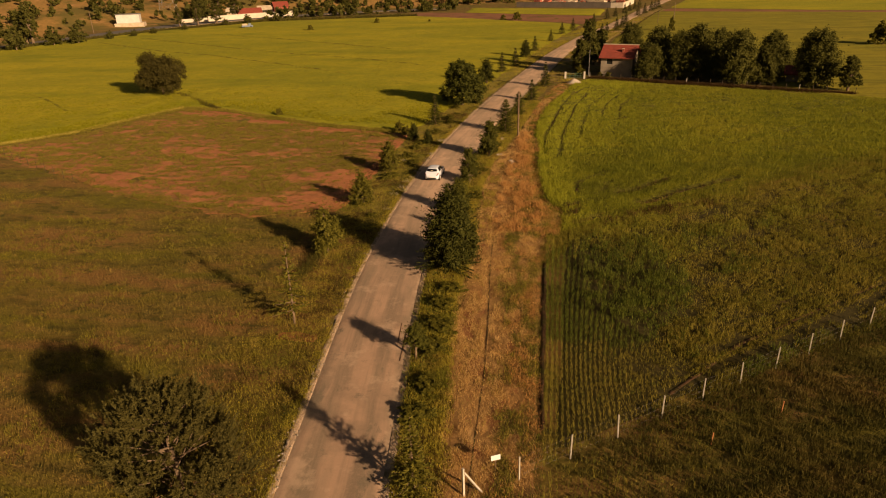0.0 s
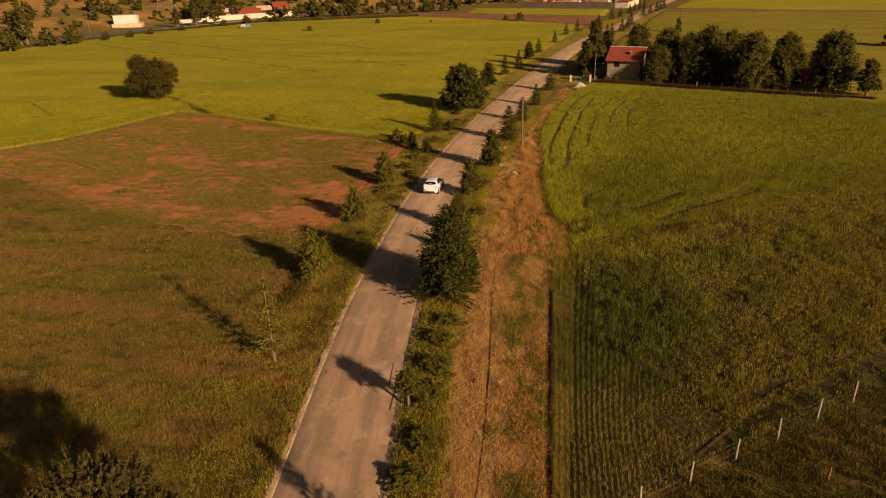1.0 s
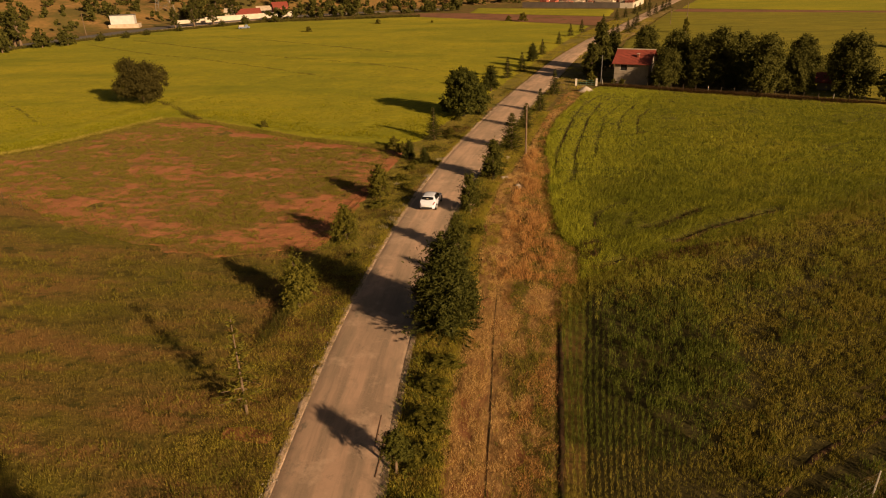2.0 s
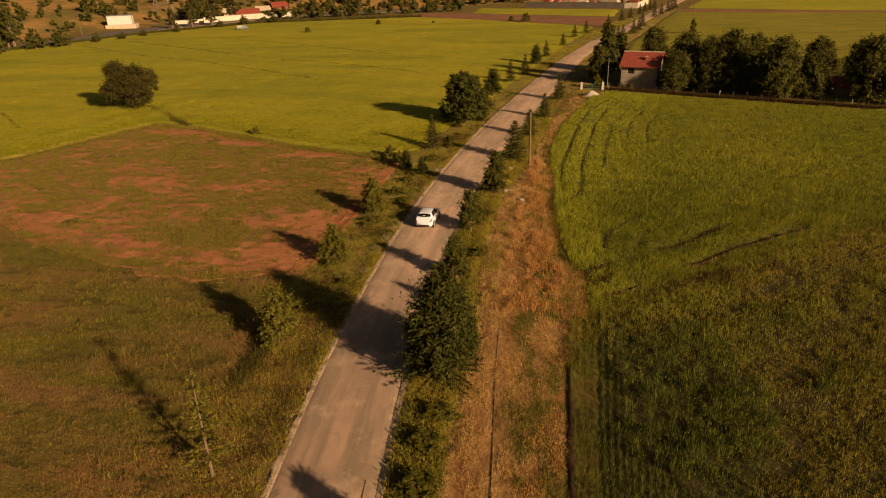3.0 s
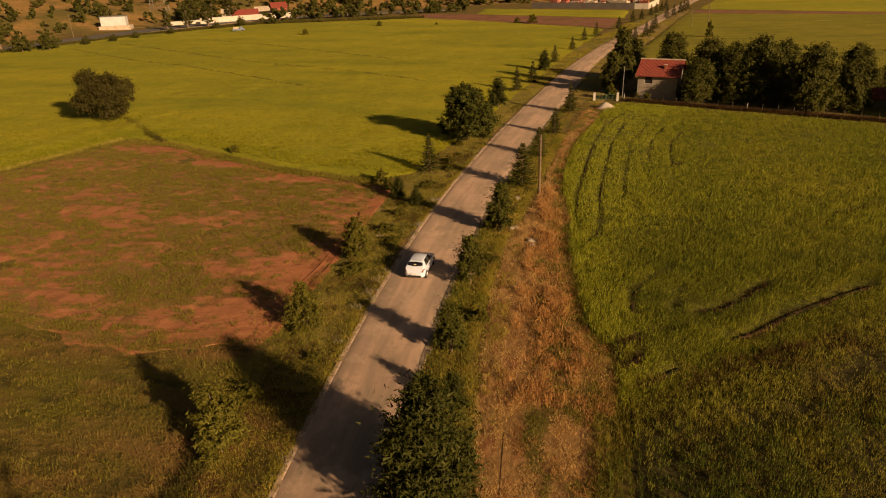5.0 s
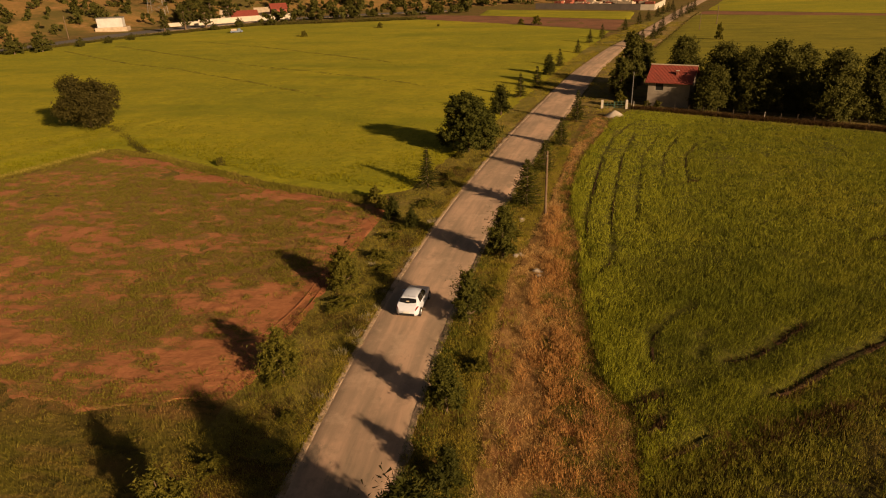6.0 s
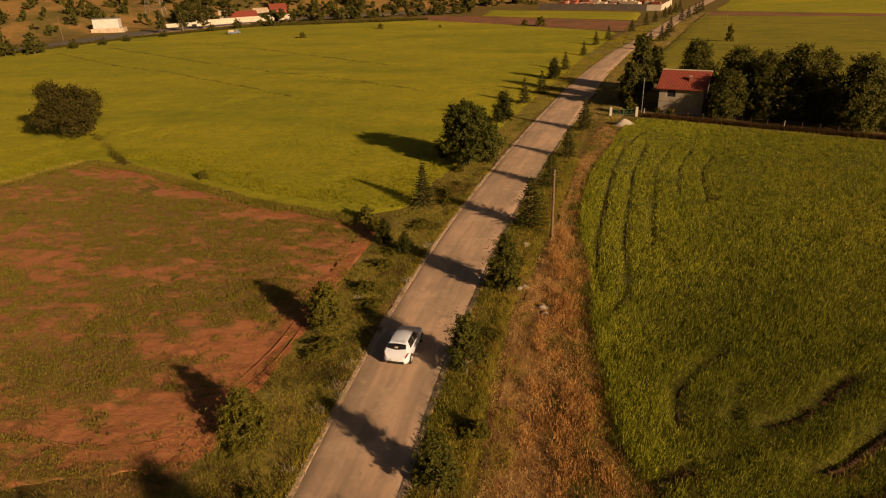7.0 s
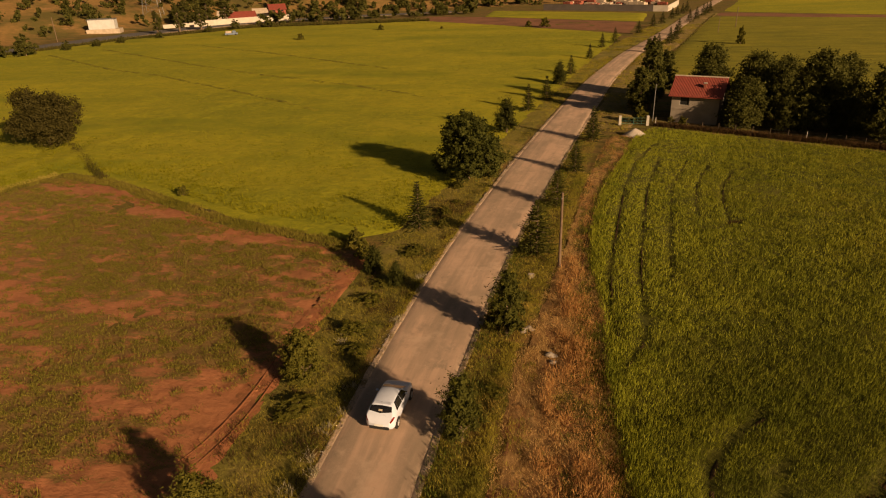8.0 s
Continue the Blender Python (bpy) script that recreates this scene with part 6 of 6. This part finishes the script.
utility_pole(39.9, 268, 5.3, "thin wooden utility pole in the far field", WOOD_POLE, 0.09)
utility_pole(48.5, 285, 6.5, "weathered wooden utility pole on the straw verge", WOOD_POLE, 0.13)


# ---- farm house, gate and orchard fence ----
def farm_house():
    H = thing("farm_house", pose(15.2, 149.6, 0, 0, 0, -19), "small grey block farm house with a red tiled roof", "house")
    w, d, e, r = 3.35, 3.2, 4.3, 6.3
    t = 0.22
    win = (-2.2, -0.85, 2.6, 3.85)
    bm = bmesh.new()
    box(bm, -w, win[0], -d, -d + t, 0, e)
    box(bm, win[1], w, -d, -d + t, 0, e)
    box(bm, win[0], win[1], -d, -d + t, 0, win[2])
    box(bm, win[0], win[1], -d, -d + t, win[3], e)
    part("front_wall", bm, PLASTER, H)
    bm = bmesh.new()
    box(bm, -w, w, d - t, d, 0, e)
    part("rear_wall", bm, PLASTER, H)
    for s in (-1, 1):
        bm = bmesh.new()
        x0, x1 = sorted((s * w, s * (w - t)))
        box(bm, x0, x1, -d + t, d - t, 0, e)
        v = [bm.verts.new((x, y, z)) for x in (x0, x1) for y, z in ((-d, e), (d, e), (0, r - 0.15))]
        for f in ((0, 1, 2), (5, 4, 3), (0, 3, 4, 1), (1, 4, 5, 2), (2, 5, 3, 0)):
            bm.faces.new([v[i] for i in f])
        bmesh.ops.recalc_face_normals(bm, faces=bm.faces)
        part("gable_wall", bm, PLASTER, H)
    bm = bmesh.new()
    box(bm, -w - 0.03, w + 0.03, -d - 0.05, -d - 0.002, 2.0, 2.18)
    part("floor_band", bm, PLASTER, H)
    wb = bmesh.new()
    box(wb, win[0], win[1], -d + 0.10, -d + 0.12, win[2], win[3])
    window = part("window", wb, DARK_OPENING, H, "dark open window")
    bm = bmesh.new()
    for x0, x1, z0, z1 in ((win[0], win[0] + 0.06, win[2], win[3]), (win[1] - 0.06, win[1], win[2], win[3]), (win[0], win[1], win[2], win[2] + 0.06), (win[0], win[1], win[3] - 0.06, win[3])):
        box(bm, x0, x1, -d + 0.04, -d + 0.10, z0, z1)
    part("frame", bm, POST_WHITE, window)
    for s in (-1, 1):
        bm = bmesh.new()
        ov = 0.55
        y1 = s * (d + ov)
        ze = e - (r - e) * ov / d
        nx = 34
        for k in range(nx):
            x0 = -w - 0.45 + (2 * w + 0.9) * k / nx
            x1 = x0 + (2 * w + 0.9) / nx
            xm = (x0 + x1) / 2
            for a, b, za, zb in ((x0, xm, 0.0, 0.05), (xm, x1, 0.05, 0.0)):
                q = [bm.verts.new(p) for p in ((a, y1, ze + za + 0.06), (b, y1, ze + zb + 0.06), (b, 0, r + zb + 0.06), (a, 0, r + za + 0.06))]
                bm.faces.new(q if s < 0 else q[::-1])
                q2 = [bm.verts.new(p) for p in ((a, y1, ze - 0.06), (b, y1, ze - 0.06), (b, 0, r - 0.06), (a, 0, r - 0.06))]
                bm.faces.new(q2[::-1] if s < 0 else q2)
                bm.faces.new((q[0], q2[0], q2[1], q[1]))
        bmesh.ops.remove_doubles(bm, verts=bm.verts, dist=1e-4)
        part("roof_slope", bm, RED_ROOF, H, "red tiled roof slope")
    bm = bmesh.new()
    tube(bm, (-w - 0.47, 0, r + 0.07), (w + 0.47, 0, r + 0.07), 0.13, 0.13, 8)
    part("ridge", bm, CREAM, H, "pale ridge tiles")
    bm = bmesh.new()
    box(bm, 0.75, 1.15, -2.15, -1.75, 4.6, 5.75, 0.02)
    chim = part("chimney", bm, BRICK_RED, H)
    bm = bmesh.new()
    box(bm, 0.69, 1.21, -2.21, -1.69, 5.75, 5.83, 0.02)
    part("cap", bm, POST_WHITE, chim)


farm_house()


def gate():
    g = thing("metal_gate", pose(3.5, 145.0, 0, 0, 0, 2), "low green metal gate between pale concrete posts", "gate")
    for x in (0, 4.0):
        bm = bmesh.new()
        box(bm, x - 0.2, x + 0.2, -0.2, 0.2, -0.1, 1.45, 0.02)
        part("gate_post", bm, POST_WHITE, g)
    for z in (0.25, 0.65, 1.1):
        bm = bmesh.new()
        tube(bm, (0.2, 0, z), (3.8, 0, z), 0.025, 0.025, 6)
        part("rail", bm, GREEN_GATE, g)
    for k in range(7):
        bm = bmesh.new()
        x = 0.3 + 3.4 * k / 6
        tube(bm, (x, 0, 0.15), (x, 0, 1.15), 0.05 if k == 3 else 0.012, 0.05 if k == 3 else 0.012, 6)
        part("bar", bm, GREEN_GATE, g)


gate()


def orchard_fence():
    f = thing("orchard_fence", pose(8.6, 145.0, 0), "dark low wire and brushwood fence along the orchard", "fence")
    end = Vector((45.0, -19.3, 0))
    for k in range(23):
        p = end * k / 22
        bm = bmesh.new()
        tube(bm, (p.x, p.y, -0.1), (p.x + 0.04, p.y, 1.25), 0.05, 0.045, 6)
        part("post", bm, DARK_STAKE if k % 9 else POST_WHITE, f)
    for z in (0.4, 0.75, 1.1):
        bm = bmesh.new()
        tube(bm, (0, 0, z), (end.x, end.y, z), 0.003, 0.003, 4)
        part("wire", bm, WIRE, f)
    return end


orchard_fence()
np.random.seed(9)
u = np.random.rand(9000)
brush = np.stack([8.8 + 44.8 * u, 144.9 - 19.2 * u], 1) + np.random.normal(0, 0.25, (9000, 2))
tufts("brushwood", brush, 0.5, 0.05, 4, DOCK_DARK, "dark brown brushwood and dry stalks under the orchard fence", "brush", 0.6, 0.2)


def gravel_pile():
    np.random.seed(12)
    bm = bmesh.new()
    bmesh.ops.create_icosphere(bm, subdivisions=4, radius=1.0)
    for v in bm.verts:
        r = math.hypot(v.co.x, v.co.y)
        z = 1.05 * max(0.0, 1 - r ** 1.3) if v.co.z >= 0 else -0.05
        v.co = Vector((v.co.x * 1.7, v.co.y * 1.4, z + 0.10 * noise.noise(v.co * 4) * (z > 0.02)))
    ob = new("gravel_pile", mesh_from("gravel_pile", bm, GRAVEL, True))
    ob.location = (5.2, 138.8, 0)
    tagged(ob, "pale conical gravel heap at the field corner", "gravel pile")


gravel_pile()


# ---- stones ----
def stones():
    rng = random.Random(4)
    spots = [(-6.4, 83.8, 0.42), (-5.9, 84.2, 0.3), (-4.4, 81.1, 0.4), (-4.2, 80.3, 0.3), (-6.4, 92.4, 0.35), (-7.6, 42.5, 0.42)]
    for x, y, s in spots:
        bm = bmesh.new()
        s *= 0.85
        bmesh.ops.create_icosphere(bm, subdivisions=3, radius=s)
        off = Vector((rng.random() * 9, rng.random() * 9, 0))
        for v in bm.verts:
            v.co *= 1 + 0.7 * noise.noise(v.co * (0.9 / s) + off) + 0.25 * noise.noise(v.co * (2.6 / s) + off)
            v.co.z *= 0.55
        ob = new("stone", mesh_from("stone", bm, STONE))
        ob.location = (x, y, s * 0.12)
        ob.rotation_euler = (0, 0, rng.random() * 6)
        tagged(ob, "pale rough field stone lying in the verge grass", "stone", "stones on the verges")


stones()


def roadside_gravel():
    """Loose small stones along both edges of the road, as one heap of eight-sided grains."""
    rng = np.random.RandomState(19)
    n = 3600
    y = 22 + 128 * rng.rand(n) ** 1.4
    side = np.where(rng.rand(n) < 0.6, -1, 1)
    out = rng.normal(0.05, 0.22, n)
    x = np.where(side < 0, road_edge(y, -1, 0) - out, road_edge(y, 1, 0) + out)
    r = (0.018 + 0.05 * rng.rand(n) ** 3)[:, None, None]
    unit = np.array([(1, 0, 0), (0, 1, 0), (-1, 0, 0), (0, -1, 0), (0, 0, 1), (0, 0, -1)], float)
    grain = unit[None] * r * (0.6 + 0.8 * rng.rand(n, 6, 1)) * np.array([1.2, 1.2, 0.7]) + np.stack([x, y, 0.012 + 0 * x], 1)[:, None]
    tri = np.array([(0, 1, 4), (1, 2, 4), (2, 3, 4), (3, 0, 4), (1, 0, 5), (2, 1, 5), (3, 2, 5), (0, 3, 5)])
    tagged(new("roadside_gravel", tri_mesh("roadside_gravel", grain[:, tri].reshape(-1, 3), 3, STONE)), "pale loose gravel along the edges of the road", "gravel", kind="stuff")


roadside_gravel()
CRACK = ground_mat("broken_asphalt", ((0.085, 0.048, 0.030), (0.15, 0.085, 0.052)), [((0.24, 0.15, 0.10), 1.2, 0.5, 0.62)], 4.0, 0.05)
for a, b in (([(-9.95, 39.6), (-9.75, 37.6), (-9.62, 36.0), (-9.5, 34.2)], [(-9.80, 39.6), (-9.57, 37.6), (-9.40, 36.0), (-9.38, 34.2)]),
             ([(-9.35, 38.2), (-9.18, 36.4), (-9.05, 34.6)], [(-9.2, 38.2), (-8.98, 36.4), (-8.92, 34.6)]),
             ([(-11.5, 39.5), (-11.25, 39.0), (-11.1, 38.5)], [(-11.25, 39.55), (-11.0, 39.1), (-10.95, 38.6)])):
    loft("road_crack", a, b, 5, 40, 0.058, CRACK, "dark crumbled crack in the asphalt", "crack", 0.01, 0.16)


# ---- far buildings ----
def gabled(name, x, y, turn, w, d, e, r, wall, roof, label, category="house", windows=()):
    z = float(hill(x, y))
    h = thing(name, pose(x, y, z, 0, 0, turn), label, category)
    bm = bmesh.new()
    box(bm, -w / 2, w / 2, -d / 2, d / 2, -0.5, e)
    v = [bm.verts.new((sx * w / 2, yy, zz)) for sx in (-1, 1) for yy, zz in ((-d / 2, e), (d / 2, e), (0, r))]
    for f in ((0, 1, 2), (5, 4, 3)):
        bm.faces.new([v[i] for i in f])
    part("walls", bm, wall, h)
    for s in (-1, 1):
        bm = bmesh.new()
        a = [(-w / 2 - 0.5, s * (d / 2 + 0.5), e - 0.25), (w / 2 + 0.5, s * (d / 2 + 0.5), e - 0.25), (w / 2 + 0.5, 0, r + 0.1), (-w / 2 - 0.5, 0, r + 0.1)]
        top = [bm.verts.new(p) for p in a]
        bot = [bm.verts.new((p[0], p[1], p[2] - 0.2)) for p in a]
        bm.faces.new(top if s < 0 else top[::-1])
        bm.faces.new(bot[::-1] if s < 0 else bot)
        for i in range(4):
            bm.faces.new((top[i], top[(i + 1) % 4], bot[(i + 1) % 4], bot[i]))
        part("roof_slope", bm, roof, h)
    for wx, wz in windows:
        bm = bmesh.new()
        box(bm, wx - 0.6, wx + 0.6, -d / 2 - 0.06, -d / 2 - 0.01, wz, wz + 1.2)
        part("window", bm, DARK_OPENING, h)
    return h


gabled("farm_house", -160.5, 350.5, 32, 12, 7, 2.8, 4.8, BRICK_RED, RED_ROOF, "long low house with a red roof behind a white wall", windows=((-4, 1.2), (-1.5, 1.2), (1.5, 1.2), (4, 1.2)))
gabled("farm_house", -147, 361, 32, 7.5, 7, 5.2, 7.2, BRICK_RED, RED_ROOF, "two-storey red house with a red roof behind a white wall", windows=((-2, 1.0), (2, 1.0), (-2, 4.0), (2, 4.0)))
gabled("farm_house", -176, 364, 20, 7, 6, 3.0, 4.6, CREAM, CREAM, "small pale shed behind the houses")
gabled("farm_house", -160, 372, 25, 9, 6, 3.0, 4.8, CREAM, CREAM, "low pale house with a pale roof on the slope")
gabled("barn_roof_hut", 48.5, 139.5, -20, 4.2, 3.4, 2.0, 3.0, PLASTER, RED_ROOF, "low hut with a red roof under orchard trees", "hut")


def boxy_shed():
    x, y = -203.5, 307.5
    s = thing("shed", pose(x, y, float(hill(x, y)), 0, 0, 22), "white box shed on a pale concrete base", "shed")
    bm = bmesh.new()
    box(bm, -6.4, 7.0, -3.6, 3.0, -1.0, 1.5, 0.05)
    part("base", bm, CREAM, s)
    bm = bmesh.new()
    box(bm, -5.4, 5.2, -2.6, 2.6, 1.5, 5.4, 0.06)
    part("body", bm, SHED_WHITE, s)
    bm = bmesh.new()
    box(bm, -5.7, 5.5, -2.9, 2.9, 5.4, 5.6, 0.05)
    part("roof", bm, STEEL, s)


boxy_shed()


def wall_run(name, pts, h, t, material, label):
    for (x0, y0), (x1, y1) in zip(pts, pts[1:]):
        L = math.hypot(x1 - x0, y1 - y0)
        bm = bmesh.new()
        box(bm, 0, L, -t / 2, t / 2, -0.6, h, 0.03)
        box(bm, 0, L, -t / 2 - 0.05, t / 2 + 0.05, h, h + 0.12)
        ob = new(name, mesh_from(name, bm, material))
        ob.matrix_world = pose(x0, y0, float(hill((x0 + x1) / 2, (y0 + y1) / 2)), 0, 0, math.degrees(math.atan2(y1 - y0, x1 - x0)))
        tagged(ob, label, "wall", kind="structure")


wall_run("boundary_wall", [(-173, 328), (-158, 344), (-138, 359)], 2.4, 0.3, WHITE_WALL, "long white boundary wall along the highway")
wall_run("boundary_wall", [(-186, 324), (-176, 333)], 1.5, 0.3, WHITE_WALL, "low white roadside wall")
wall_run("yard_wall", [(-19, 385), (30, 362)], 2.6, 0.3, WALL_GREY, "grey wall of a building materials yard")
wall_run("yard_wall", [(30, 362), (36, 360), (45, 395)], 2.4, 0.3, WHITE_WALL, "white wall of a building materials yard")


def yard():
    rng = random.Random(7)
    for k in range(44):
        x, y = -14 + 46 * rng.random(), 388 + 34 * rng.random()
        x += (y - 380) * 0.3
        w, d, h = rng.uniform(3, 7), rng.uniform(2, 4), rng.uniform(1.2, 2.9)
        red = rng.random() < 0.45
        bm = bmesh.new()
        n = max(2, int(w / 1.3))
        for i in range(n):
            a = -w / 2 + w * i / n
            box(bm, a, a + w / n - 0.15, -d / 2, d / 2, 0, h * rng.uniform(0.8, 1.0), 0.04)
        ob = new("pallet_stack", mesh_from("pallet_stack", bm, BRICK_RED if red else CREAM))
        ob.matrix_world = pose(x, y, float(hill(x, y)), 0, 0, -25)
        tagged(ob, "stack of red bricks in the yard" if red else "stack of pale blocks in the yard", "pallet stack", "stacks in the yard")


yard()


def pylon():
    x, y = -208, 352
    p = thing("lattice_pylon", pose(x, y, float(hill(x, y)), 0, 0, 20), "grey steel lattice power pylon at the hill's foot", "pylon")
    W = lambda z: 3.6 * (1 - z / 34) + 0.6
    legs = [(1, 1), (1, -1), (-1, -1), (-1, 1)]
    for sx, sy in legs:
        bm = bmesh.new()
        tube(bm, (sx * W(0), sy * W(0), -1), (sx * W(30), sy * W(30), 30), 0.12, 0.08, 5)
        part("leg", bm, STEEL, p)
    zs = [0, 5, 10, 14.5, 18.5, 22, 25, 28, 30]
    for a, b in zip(zs, zs[1:]):
        for i in range(4):
            (ax, ay), (bx, by) = legs[i], legs[(i + 1) % 4]
            bm = bmesh.new()
            tube(bm, (ax * W(a), ay * W(a), a), (bx * W(b), by * W(b), b), 0.05, 0.05, 4)
            tube(bm, (bx * W(a), by * W(a), a), (ax * W(b), ay * W(b), b), 0.05, 0.05, 4)
            part("bracing", bm, STEEL, p)
    for z, w in ((22, 5), (27, 4)):
        bm = bmesh.new()
        tube(bm, (-w, 0, z), (w, 0, z), 0.16, 0.16, 4)
        part("crossarm", bm, STEEL, p)


pylon()


def pickup():
    p = thing("pickup_truck", pose(-133.2, 286.6, 0.05, 0, 0, -60), "small grey-blue pickup loaded with pale crates at the field edge", "truck")
    bm = bmesh.new()
    box(bm, -0.9, 0.9, -2.4, 2.4, 0.45, 1.1, 0.08)
    box(bm, -0.85, 0.85, 0.4, 1.7, 1.1, 1.85, 0.15)
    part("body", bm, BLUE_PAINT, p)
    bm = bmesh.new()
    box(bm, -0.7, 0.7, -2.1, 0.1, 1.1, 1.75, 0.05)
    part("load", bm, CREAM, p, "pale crates")
    for x in (-0.8, 0.8):
        for y in (-1.5, 1.5):
            bm = bmesh.new()
            tube(bm, (x - 0.12, y, 0.36), (x + 0.12, y, 0.36), 0.36, 0.36, 14)
            part("wheel", bm, RUBBER, p)


pickup()
